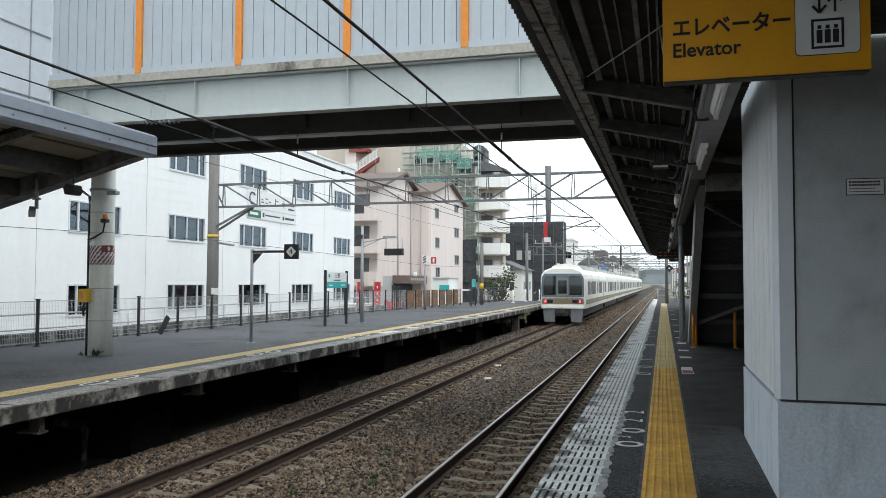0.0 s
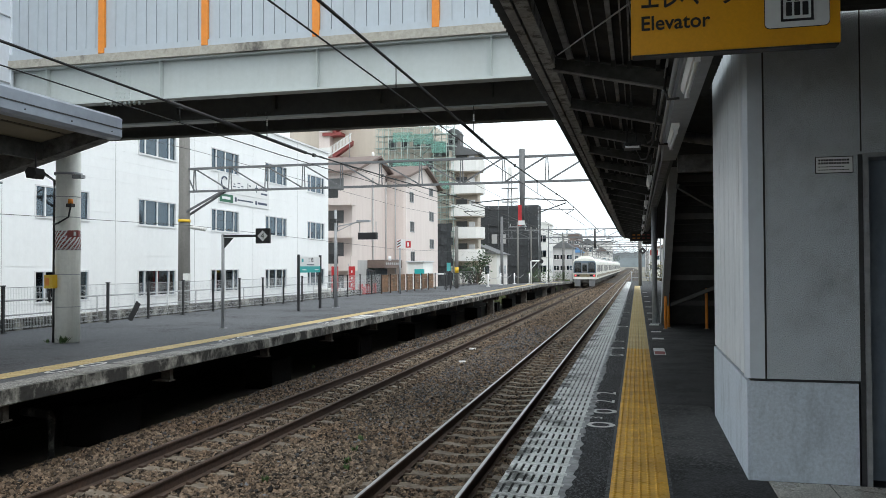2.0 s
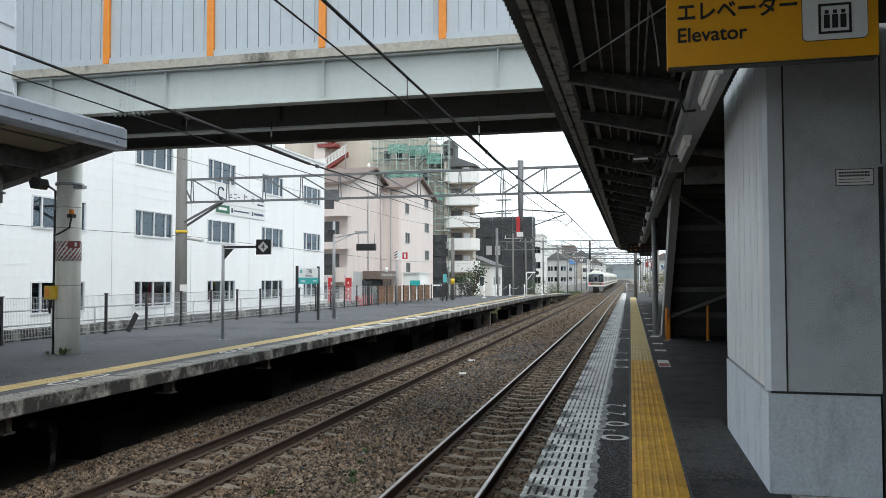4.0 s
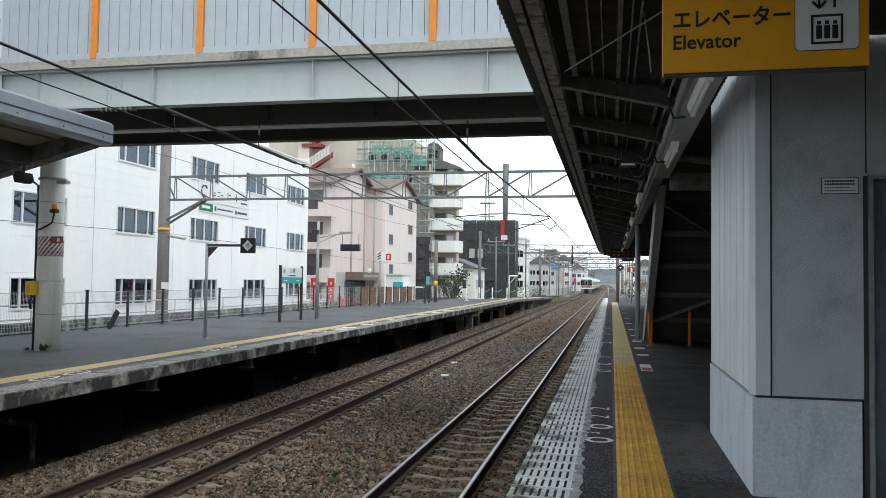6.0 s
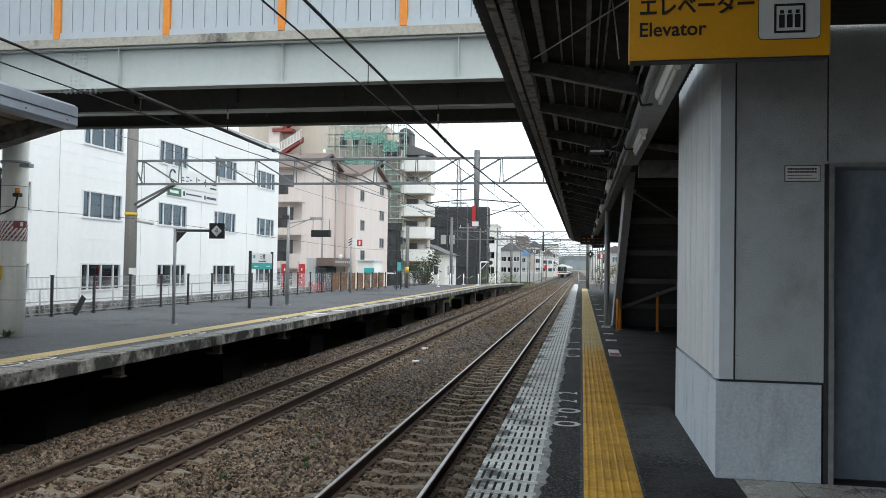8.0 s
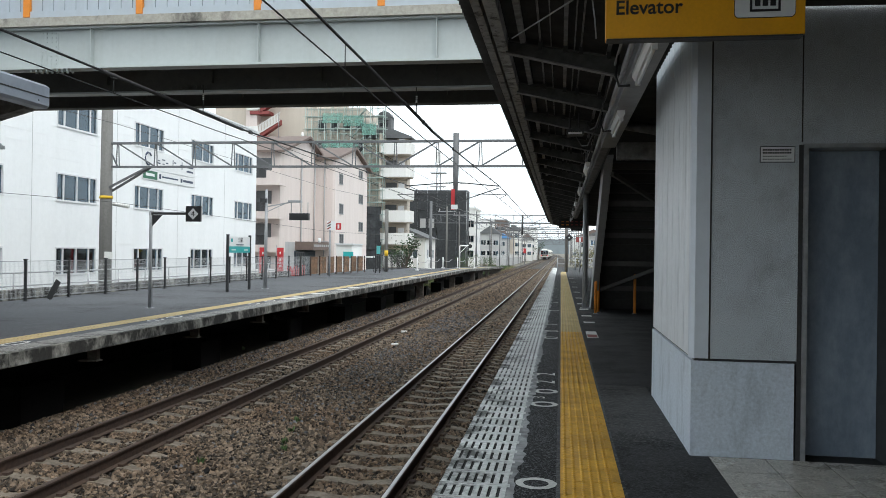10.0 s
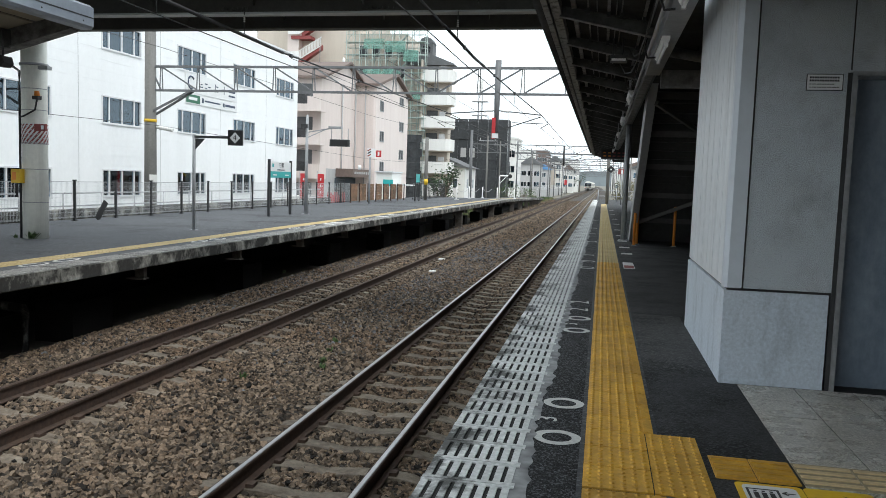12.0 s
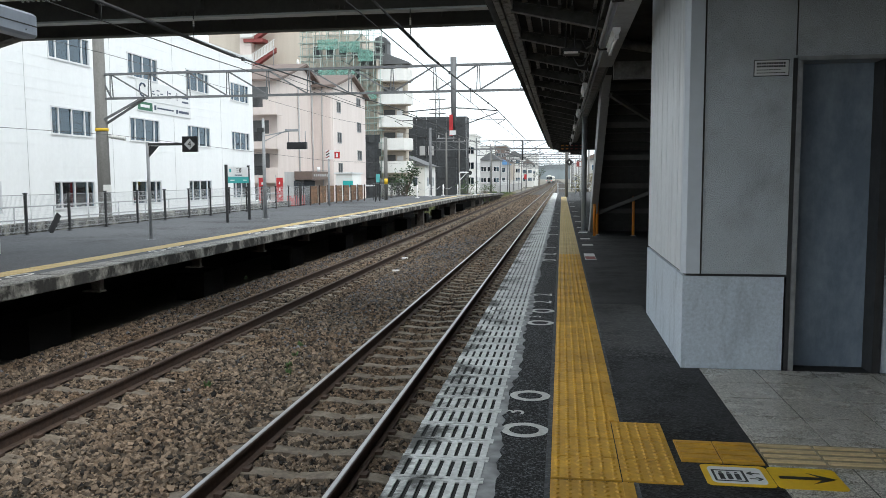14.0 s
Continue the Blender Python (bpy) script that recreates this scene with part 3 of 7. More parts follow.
stones("grey_ballast_stones", 5500, -4.95, -3.35, 14, 34, 0.025, ballast_grey, "newer grey crushed stone between the two tracks", 3, False, 1.0, 2.5)
stones("grey_ballast_stones", 4500, -8.3, -7.0, 15, 44, 0.026, ballast_grey, "newer grey crushed stone beside the far track", 6, False, 1.0, 3.0)

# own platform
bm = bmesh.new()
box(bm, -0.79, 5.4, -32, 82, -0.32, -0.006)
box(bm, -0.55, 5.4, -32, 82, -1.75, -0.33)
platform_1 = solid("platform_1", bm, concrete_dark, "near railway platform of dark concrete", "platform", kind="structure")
bm = bmesh.new()
box(bm, -0.33, 5.38, -31.9, 81.9, -0.005, 0.0)
part("surface", bm, asphalt, platform_1, "dark asphalt surface, patched and stained")

# far platform: level to RAMP, then sloping down to its end
RAMP, RAMP_END, FALL = 66.0, 108.0, 0.0128


def deck_z(y):
    return 0.0 if y < RAMP else -FALL * (y - RAMP)


def deck(x0, x1, y0, y1, z0, z1, bm=None):
    """A slab on the far platform that follows its ramp."""
    bm = bm or bmesh.new()
    ys = [y0] + [y for y in (RAMP,) if y0 < y < y1] + [y1]
    prism(bm, [(y, deck_z(y) + z0) for y in ys] + [(y, deck_z(y) + z1) for y in ys[::-1]], along_x, x0, x1)
    return bm


bm = deck(-14.9, -7.75, -10, RAMP, -0.22, -0.004)
deck(-10.8, -7.75, RAMP, RAMP_END, -0.22, -0.004, bm)
platform_2 = solid("platform_2", bm, concrete_old, "far railway platform on concrete piers, sloping down at its end", "platform", kind="structure")
bm = deck(-14.85, -8.2, -9.9, RAMP, -0.003, 0.0)
deck(-10.75, -8.2, RAMP + .001, RAMP_END - .1, -0.003, 0.0, bm)
part("surface", bm, asphalt_pale, platform_2, "worn grey asphalt surface")
edge = bmesh.new()
box(edge, -0.26, 0.26, -1.098, 1.098, -0.19, 0.002)
edge_me = mesh_of("edge_slab", edge, concrete_old, 0.012)
for k in range(53):
    ob = new("edge_slab", edge_me)
    ob.parent = platform_2
    y = -8.9 + 2.2 * k
    ob.matrix_local = pose(-7.93 + 0.006 * math.sin(k * 7.1), y, deck_z(y) + 0.004 * math.sin(k * 3.3), -math.degrees(math.atan(FALL)) if y > RAMP else 0)
pier = bmesh.new()
box(pier, -0.2, 0.2, -0.16, 0.16, -1.75, -0.42)
box(pier, -0.5, 0.35, -0.13, 0.13, -0.42, -0.22)
pier_me = mesh_of("pier", pier, stub_steel, 0.02)
for y in (45.7, 59.7, 73.7, 81, 88, 94, 99, 103, 106.5):
    ob = new("pier", pier_me)
    ob.parent = platform_2
    ob.location = (-8.25, y, deck_z(y))
# steel stubs that carry the overhanging edge
stub = bmesh.new()
box(stub, -0.16, 0.02, -0.012, 0.012, -0.44, -0.22)
box(stub, -0.28, 0.06, -0.10, 0.10, -0.465, -0.442)
box(stub, 0.021, 0.045, -0.05, 0.05, -0.44, -0.22)
stub_me = mesh_of("bracket", stub, stub_steel)
for k in range(30):
    ob = new("bracket", stub_me)
    ob.parent = platform_2
    y = -6.64 + 3.8 * k
    ob.location = (-7.95, y, deck_z(y))
for y in (10.39, 24.4):
    part("drain_pipe", pipe([(-8.75, y, -1.6), (-8.75, y, -.80), (-8.78, y, -.74), (-9.3, y, -.70)], .07, 10), concrete_old, platform_2, "stained drain pipe")
# Closing wall and footings; their colour carries the darkness of the hollow.
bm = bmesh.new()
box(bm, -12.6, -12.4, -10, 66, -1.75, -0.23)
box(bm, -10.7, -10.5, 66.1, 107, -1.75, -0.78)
part("back_wall", bm, concrete_dark, platform_2, "near-black wall standing in for the shade under the platform")
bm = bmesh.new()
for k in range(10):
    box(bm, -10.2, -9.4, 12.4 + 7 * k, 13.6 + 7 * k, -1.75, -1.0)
part("footing", bm, concrete_dark, platform_2, "concrete footing coloured near black for the shade")


# ---- footbridge ----
BY = 11.2                           # near face of the bridge
bridge = thing("footbridge", "pale grey-green steel footbridge with ribbed white side panels", "footbridge")
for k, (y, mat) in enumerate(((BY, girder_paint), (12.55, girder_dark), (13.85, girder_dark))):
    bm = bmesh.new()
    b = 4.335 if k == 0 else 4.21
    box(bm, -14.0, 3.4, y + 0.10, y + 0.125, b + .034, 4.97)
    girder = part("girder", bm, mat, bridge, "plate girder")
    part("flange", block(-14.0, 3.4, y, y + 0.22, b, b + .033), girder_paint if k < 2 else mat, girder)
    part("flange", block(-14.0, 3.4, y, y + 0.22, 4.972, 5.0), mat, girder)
    for j in range(6):
        bm = bmesh.new()
        x = -8.55 + 0.25 + 1.95 * j + (0.35 if k else 0)
        if k == 0:
            x = (-9.6, -7.40, -4.63, -1.87, 0.9, 2.9)[j]
        box(bm, x - .006, x + .006, y + .005, y + 0.099, 4.37, 4.97)
        part("stiffener", bm, mat, girder)
bm = bmesh.new()
box(bm, -8.33, -8.01, BY + .092, BY + .099, 4.39, 4.95)
for i in range(4):
    for j in range(8):
        x, z = -8.29 + .08 * i, 4.43 + .07 * j
        box(bm, x - .014, x + .014, BY + .08, BY + .092, z - .014, z + .014)
for k in range(8):
    for yy in (BY + .04, BY + .17):
        box(bm, -8.45 + .09 * k, -8.42 + .09 * k, yy - .016, yy + .016, 4.30, 4.334)
part("bolted_splice", bm, girder_paint, bridge, "bolted splice plate")
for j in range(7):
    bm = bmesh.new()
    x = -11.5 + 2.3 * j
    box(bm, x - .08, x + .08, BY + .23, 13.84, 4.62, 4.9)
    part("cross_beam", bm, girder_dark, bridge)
for x in (-6.6, -4.0):
    bm = bmesh.new()
    for k in range(6):
        for d in (0, 0.11):
            box(bm, x + .09 * k, x + .03 + .09 * k, 12.6 + d, 12.63 + d, 4.29, 4.334)
    tagged(part("bolt_rows", bm, girder_dark, bridge), kind="stuff")
bm = bmesh.new()
box(bm, -14.0, 3.4, BY - .06, 14.2, 5.003, 5.14)
part("deck", bm, concrete_deck, bridge, "stained concrete deck edge")
for y0, y1 in ((BY - 0.02, BY + 0.06), (13.95, 14.03)):
    bm = bmesh.new()
    box(bm, -14, 3.4, y0 - .02, y1 + .02, 5.143, 5.245)
    part("bottom_rail", bm, panel_white, bridge, "white bottom rail")
    x = -14.0
    sheet = part("side_sheet", block(-14, 3.4, y0 + .045, y0 + .06, 5.246, 8.2), panel_white, bridge, "white side sheet")
    rib = mesh_of("rib", block(0, .182, y0 + .02, y0 + .044, 5.246, 8.2), panel_white, .005)
    while x < 3.3:
        ob = new("rib", rib)
        ob.parent = sheet
        ob.location = (x, 0, 0)
        x += 0.1925
for j in range(-3, 7):
    bm = bmesh.new()
    x = -8.475 + 1.925 * j
    if not -13.9 < x < 3.3:
        continue
    box(bm, x - .055, x + .055, BY - .055, BY - .005, 5.15, 8.25)
    part("post", bm, orange_paint, bridge, "orange upright")
bm = bmesh.new()
box(bm, -14, 3.4, BY - .2, 14.3, 8.26, 8.4)
part("roof", bm, panel_white, bridge)

# tower of the far stairs
bm = bmesh.new()
box(bm, -15.5, -10.32, 7.2, BY + .0, 3.9, 9.0)
box(bm, -15.5, -13.9, BY, 15.2, 3.9, 9.0)
tower = solid("stair_tower", bm, panel_blue, "bluish white clad stair tower joined to the footbridge", "tower", soft=0.01)
bm = bmesh.new()
for z in (4.75, 5.9, 7.05):
    box(bm, -10.318, -10.30, 7.2, BY - .0, z, z + .02)
for k in range(5):
    box(bm, -10.318, -10.302, 7.5 + .8 * k, 7.52 + .8 * k, 3.9, 9.0)
part("panel_seams", bm, steel_grey, tower)
bm = bmesh.new()
box(bm, -10.6, -10.29, BY - .03, BY + .03, 3.85, 9.0)
part("corner_trim", bm, panel_blue, tower)


# ---- platform roofs ----
def corrugated(bm, xa, za, xb, zb, y0, y1, pitch=0.13, amp=0.016):
    n = int((y1 - y0) / pitch * 4)
    rows = []
    for i in range(n + 1):
        y = y0 + (y1 - y0) * i / n
        d = amp * (1, 0.4, -1, 0.4)[i % 4]
        rows.append([bm.verts.new((xa, y, za + d)), bm.verts.new((xb, y, zb + d)), bm.verts.new((xb, y, zb + d + .012)), bm.verts.new((xa, y, za + d + .012))])
    for a, b in zip(rows, rows[1:]):
        for k in range(4):
            bm.faces.new((a[k], a[(k + 1) % 4], b[(k + 1) % 4], b[k]))
    bmesh.ops.recalc_face_normals(bm, faces=bm.faces)


EX, EZ, CX, CZ = -0.91, 3.67, 0.64, 3.42
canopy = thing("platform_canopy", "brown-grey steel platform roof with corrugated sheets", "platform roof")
# The roof runs on unseen to y -30, added to darken the near floor.
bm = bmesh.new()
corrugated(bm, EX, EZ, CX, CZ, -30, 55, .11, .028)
part("roof_sheet", bm, canopy_sheet, canopy, "corrugated roof sheet, darkened for the shade under it")
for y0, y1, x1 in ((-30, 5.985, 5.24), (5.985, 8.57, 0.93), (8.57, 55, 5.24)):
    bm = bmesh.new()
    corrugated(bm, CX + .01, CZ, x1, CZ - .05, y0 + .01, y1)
    part("roof_sheet", bm, canopy_sheet, canopy, "corrugated roof sheet, darkened for the shade under it")


def wing(x, d=0.0):
    return EZ + (CZ - EZ) * (x - EX) / (CX - EX) + d


bm = bmesh.new()
x = -0.70
box(bm, x - .05, x + .02, -30, 55, wing(x, -.15), wing(x, -.03))
part("eave_beam", bm, eave_steel, canopy, "rusty eave beam")
bm = bmesh.new()
prism(bm, [(x + .06, wing(x, -.19)), (x + .16, wing(x, -.19)), (x + .16, wing(x, -.06)), (x + .145, wing(x, -.06)), (x + .145, wing(x, -.17)), (x + .06, wing(x, -.17))], along_y, -30, 55)
part("eave_angle", bm, eave_steel, canopy)
for x, w, d in ((-0.40, .026, .075), (-0.235, .008, .05), (-0.135, .005, .045), (0.0, .018, .06), (0.085, .006, .045), (0.145, .007, .05), (0.40, .016, .06)):
    part("purlin", block(x - w, x + w, -30, 55, wing(x, -d), wing(x, -.022)), canopy_steel, canopy)
y = -28.04
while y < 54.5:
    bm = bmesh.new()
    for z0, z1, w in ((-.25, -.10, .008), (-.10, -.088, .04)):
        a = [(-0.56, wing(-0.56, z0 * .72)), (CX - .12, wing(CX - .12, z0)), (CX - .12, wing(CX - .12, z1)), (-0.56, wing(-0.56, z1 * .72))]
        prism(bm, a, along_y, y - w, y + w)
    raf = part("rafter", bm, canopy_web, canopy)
    # Paler steel paints in the highlight along the bottom flange.
    bm = bmesh.new()
    prism(bm, [(-0.56, wing(-0.56, -.192)), (CX - .12, wing(CX - .12, -.266)), (CX - .12, wing(CX - .12, -.251)), (-0.56, wing(-0.56, -.182))], along_y, y - .04, y + .04)
    part("rafter_flange", bm, canopy_steel, raf, "bottom flange, paler for the light it catches")
    for x in (-0.235, 0.0, 0.145, 0.40):
        if 3 < y < 22:
            part("cleat", block(x - .02, x + .02, y - .075, y - .042, wing(x, -.12), wing(x, -.03)), steel_dark, raf)
    y += 3.72 if 3 < y < 4 else 1.86
part("long_beam", block(CX - .1, CX + .1, -30, 11.4, 3.06, 3.30), steel_grey, canopy, "grey box beam on the column line")
part("long_beam", block(CX - .06, CX + .06, 11.41, 55, 3.16, 3.30), canopy_steel, canopy)
part("long_beam_flange", block(CX - .16, CX + .16, -30, 55, 3.304, 3.33), steel_dark, canopy)
for y in (-4, 21.8):
    bm = bmesh.new()
    tube(bm, [(0.65, y, 0), (0.65, y, 3.06 if y < 0 else 3.16)], 0.072, 16)
    box(bm, .53, .77, y - .12, y + .12, 0, .015)
    part("column", bm, steel_grey, canopy, "round grey steel column")

# ---- lift shaft ----
shaft = tagged(thing("lift_shaft", "grey plastered lift shaft with a concrete plinth", "lift shaft"), kind="structure")
SX, SY, SB = 0.975, 6.0, 8.56
bm = bmesh.new()
cells(bm, lambda s, d, z: (s, d, z), 1.113, 6.0, 0.742, 5.6, [(1.76, 2.42, 0.742, 2.37)], SY, SY + .12)
part("front_wall", bm, plaster, shaft, "textured grey plaster")
bm = bmesh.new()
box(bm, 1.0, 1.72, SY - .004, SY + .2, 0.0, 0.722)
box(bm, SX, SX + .16, SY + .0, SB, 0.0, 0.722)
part("plinth", bm, dado, shaft, "bluish grey cast concrete plinth", soft=0.012)
bm = bmesh.new()
box(bm, 1.03, 1.755, SY + .012, SY + .19, 0.7225, 0.7415)
box(bm, 1.0, 1.1, SY + .02, SB - .01, 0.7225, 0.7415)
part("shadow_joint", bm, steel_dark, shaft)
y = SY + 0.1
k = 0
while y < SB - .05:
    y1 = min(y + 0.36, SB)
    part("cladding_board", block(0.985, 1.05, y + .007, y1 - .007, 0.742, 5.6), cladding_white, shaft, "white metal cladding board", soft=0.006)
    y = y1
part("side_wall", block(1.052, 1.12, SY + .13, SB, 0.742, 5.6), plaster, shaft)
bm = bmesh.new()
prism(bm, [(0.965, SY + .095), (0.965, SY + .03), (0.995, SY - .012), (1.098, SY - .012), (1.098, SY + .02), (1.03, SY + .095)], along_z, 0.743, 5.6)
part("corner_trim", bm, panel_blue, shaft, "bluish metal corner trim", soft=0.004)
part("seam", block(1.099, 1.112, SY - .003, SY + .05, 0.743, 5.6), steel_dark, shaft)
part("seam", block(1.752, 1.762, SY - .002, SY + .05, 2.38, 5.6), steel_dark, shaft)
part("back_wall", block(1.13, 6.0, SB - .1, SB, 0.0, 5.6), plaster, shaft)
bm = bmesh.new()
box(bm, 1.735, 1.766, SY - .006, SY + .3, 0, 2.36)
part("gasket", bm, steel_dark, shaft)
bm = bmesh.new()
box(bm, 1.767, 1.80, SY - .02, SY + .26, 0, 2.335)
box(bm, 1.767, 2.42, SY - .02, SY + .26, 2.337, 2.368)
part("door_frame", bm, galvanised, shaft, "galvanised steel door frame", soft=0.004)
part("door_jamb", block(2.362, 2.42, SY - .02, SY + .26, 0, 2.335), steel_dark, shaft, "dark door jamb")
part("plinth", block(2.43, 6.0, SY - .004, SY + .2, 0.0, 0.722), dado, shaft, soft=0.012)
door_paint = material("blue_grey_door_paint", (0.17, 0.21, 0.265), 0.4, vary=0.1, grain=10, stain=1.6, stain_to=(0.30, 0.36, 0.43), stain_amount=0.9, bump=0.04, streak=(2, 2, .8))
bm = bmesh.new()
box(bm, 1.802, 2.359, SY + .17, SY + .215, 0.005, 2.334)
part("door", bm, door_paint, shaft, "scuffed blue-grey steel door")

# ---- far platform roof ----
roof_2 = thing("far_platform_canopy", "silver-edged roof over the far platform", "platform roof")
bm = bmesh.new()
prism(bm, [(-7.81, 3.61), (-7.77, 3.65), (-7.77, 3.93), (-7.83, 3.975), (-7.99, 3.975), (-7.99, 3.61)], along_y, -8, 10.75)
part("fascia", bm, fascia_metal, roof_2, "silver metal fascia", soft=0.012)
part("fascia_groove", block(-7.768, -7.764, -8, 10.75, 3.765, 3.785), steel_dark, roof_2, "dark groove along the fascia")
for k in range(18):
    part("screw", pipe([(-7.77, 10.5 - .9 * k, 3.70), (-7.762, 10.5 - .9 * k, 3.70)], .012, 6), steel_dark, roof_2)
bm = bmesh.new()
prism(bm, [(-8.0, 3.62), (-8.0, 3.94), (-11.8, 3.05), (-11.8, 2.66)], along_y, 10.60, 10.75)
part("end_beam", bm, canopy_steel, roof_2, "tapered end beam")
bm = bmesh.new()
corrugated(bm, -11.8, 3.06, -8.0, 3.90, -8, 10.59, amp=.006)
part("roof_sheet", bm, canopy_sheet, roof_2)
bm = bmesh.new()
corrugated(bm, -15.6, 3.95, -11.81, 3.06, -8, 10.59, amp=.006)
part("roof_sheet", bm, canopy_sheet, roof_2)
board = material("pale_soffit_board", (0.34, 0.31, 0.25), 0.8, vary=0.12, grain=8, stain=2, stain_amount=0.4, bump=0.05)
for i in range(5):
    for j in range(9):
        x0, y0 = -11.5 + .72 * i, -7.2 + 2.0 * j
        zc = 3.93 + (x0 + .33 + 7.82) * 0.218
        bm = bmesh.new()
        prism(bm, [(x0, zc - .33 * .218 - .055), (x0 + .66, zc + .33 * .218 - .055), (x0 + .66, zc + .33 * .218 - .035), (x0, zc - .33 * .218 - .035)], along_y, y0, y0 + 1.75)
        part("soffit_board", bm, board, roof_2)
for j in range(10):
    y0 = -7.35 + 2.0 * j
    bm = bmesh.new()
    prism(bm, [(-8.05, 3.70), (-8.05, 3.80), (-11.8, 3.0), (-11.8, 2.80)], along_y, y0, y0 + .1)
    part("rafter", bm, canopy_steel, roof_2)
for x in (-9.15, -10.4):
    part("purlin", block(x - .05, x + .05, -8, 10.59, 3.93 + (x + 7.82) * .218 - .34, 3.93 + (x + 7.82) * .218 - .06), canopy_web, roof_2)
bm = bmesh.new()
prism(bm, [(-8.05, 3.590), (-8.05, 3.606), (-11.8, 2.645), (-11.8, 2.60)], along_y, 10.55, 10.79)
part("end_angle", bm, canopy_steel, roof_2, "pale bottom angle of the end beam")
for y in (2.0, 8.5):
    part("column", pipe([(-11.8, y, 0), (-11.8, y, 3.0)], 0.11, 14), steel_grey, roof_2, "round grey column")

# ---- white building ----
WX = -21.5


def window(name, put, s0, s1, z0, z1, panes, mat=sash, pane_mat=None, parent=None, blind=0.0):
    """A window in an opening; put(s, d, z), d goes inwards."""
    w = new(name)
    w.parent = parent
    f = 0.06

    def bx(bm, a, b, c, d, e, g):
        p, q = put(a, c, e), put(b, d, g)
        box(bm, min(p[0], q[0]), max(p[0], q[0]), min(p[1], q[1]), max(p[1], q[1]), e, g)
    bm = bmesh.new()
    bx(bm, s0, s1, -.03, .10, z0, z0 + f)
    bx(bm, s0, s1, -.03, .10, z1 - f, z1)
    bx(bm, s0, s0 + f, -.03, .10, z0 + f, z1 - f)
    bx(bm, s1 - f, s1, -.03, .10, z0 + f, z1 - f)
    cuts = [s0 + f + (s1 - s0 - 2 * f) * p for p in panes]
    for c in cuts[1:-1]:
        bx(bm, c - .035, c + .035, -.01, .09, z0 + f, z1 - f)
    part("window_frame", bm, mat, w)
    for a, b in zip(cuts, cuts[1:]):
        bm = bmesh.new()
        bx(bm, a, b, .045, .053, z0 + f, z1 - f)
        g = part("pane", bm, pane_mat or glass, w)
        g.visible_shadow = False
    if blind:
        bm = bmesh.new()
        bx(bm, s0 + f, s0 + f + (s1 - s0) * blind, .14, .16, z0 + f, z1 - f)
        part("blind", bm, curtain, w)
    bm = bmesh.new()
    bx(bm, s0 - .01, s1 + .01, -.045, -.031, z0 - .03, z0 + .01)
    part("sill", bm, mat, w)
    return w


def face_east(x):
    return lambda s, d, z: (x - d, s, z)


def face_south(y):
    return lambda s, d, z: (s, y + d, z)


white_building = thing("white_building", "white three-storey office building with horizontal siding", "building")
holes = []
for k in range(-3, 5):
    a = 24.45 + 6.2 * k
    for z in (0.24, 3.46, 6.68):
        holes.append((a, a + 2.98, z, z + 1.22))
bm = bmesh.new()
cells(bm, face_east(WX), 4.0, 53.0, -1.75, 9.75, holes, 0, 0.22)
part("wall", bm, siding, white_building, "white horizontal siding")
bm = bmesh.new()
cells(bm, face_south(53.0), WX - 16, WX - .23, -1.75, 9.75, [], -.2, 0)
cells(bm, face_south(4.2), WX - 16, WX - .23, -1.75, 9.75, [], -.2, 0)
cells(bm, face_east(WX - 16), 4.0, 53.0, -1.75, 9.75, [], 0, 0.2)
part("wall", bm, siding, white_building)
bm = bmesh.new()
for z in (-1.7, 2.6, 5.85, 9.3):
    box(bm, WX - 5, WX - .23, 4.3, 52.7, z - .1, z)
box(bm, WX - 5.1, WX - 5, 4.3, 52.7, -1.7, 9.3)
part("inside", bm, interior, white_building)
z, k = -1.1, 0
while z < 9.6:
    a = 4.0
    cut = [h for h in holes if h[2] - .02 < z < h[3] + .02]
    for h in sorted(cut):
        part("siding_lap", block(WX + .0, WX + .007, a, h[0] - .02, z - .003, z + .005), siding, white_building)
        a = h[1] + .02
    part("siding_lap", block(WX + .0, WX + .007, a, 53.0, z - .003, z + .005), siding, white_building)
    z += 0.455
for k in range(-3, 5):
    y = 22.9 + 6.2 * k
    part("vertical_joint", block(WX, WX + .006, y - .008, y + .008, -1.7, 9.7), grey_wall, white_building)
part("parapet_cap", block(WX - 16.1, WX + .08, 3.95, 53.1, 9.752, 9.86), sash, white_building)
for i, h in enumerate(holes):
    window("window", face_east(WX), *h, (0, .17, .5, .83, 1.0), parent=white_building, blind=(0, .3, 0, 0, .24, 0, 1.0)[i * 5 % 7] * .9)
bm = bmesh.new()
box(bm, WX - .01, WX + .25, 4, 53, -1.75, -.55)
part("plinth", bm, concrete_old, white_building)

# ---- overhead line gantry ----
GY = 30.0


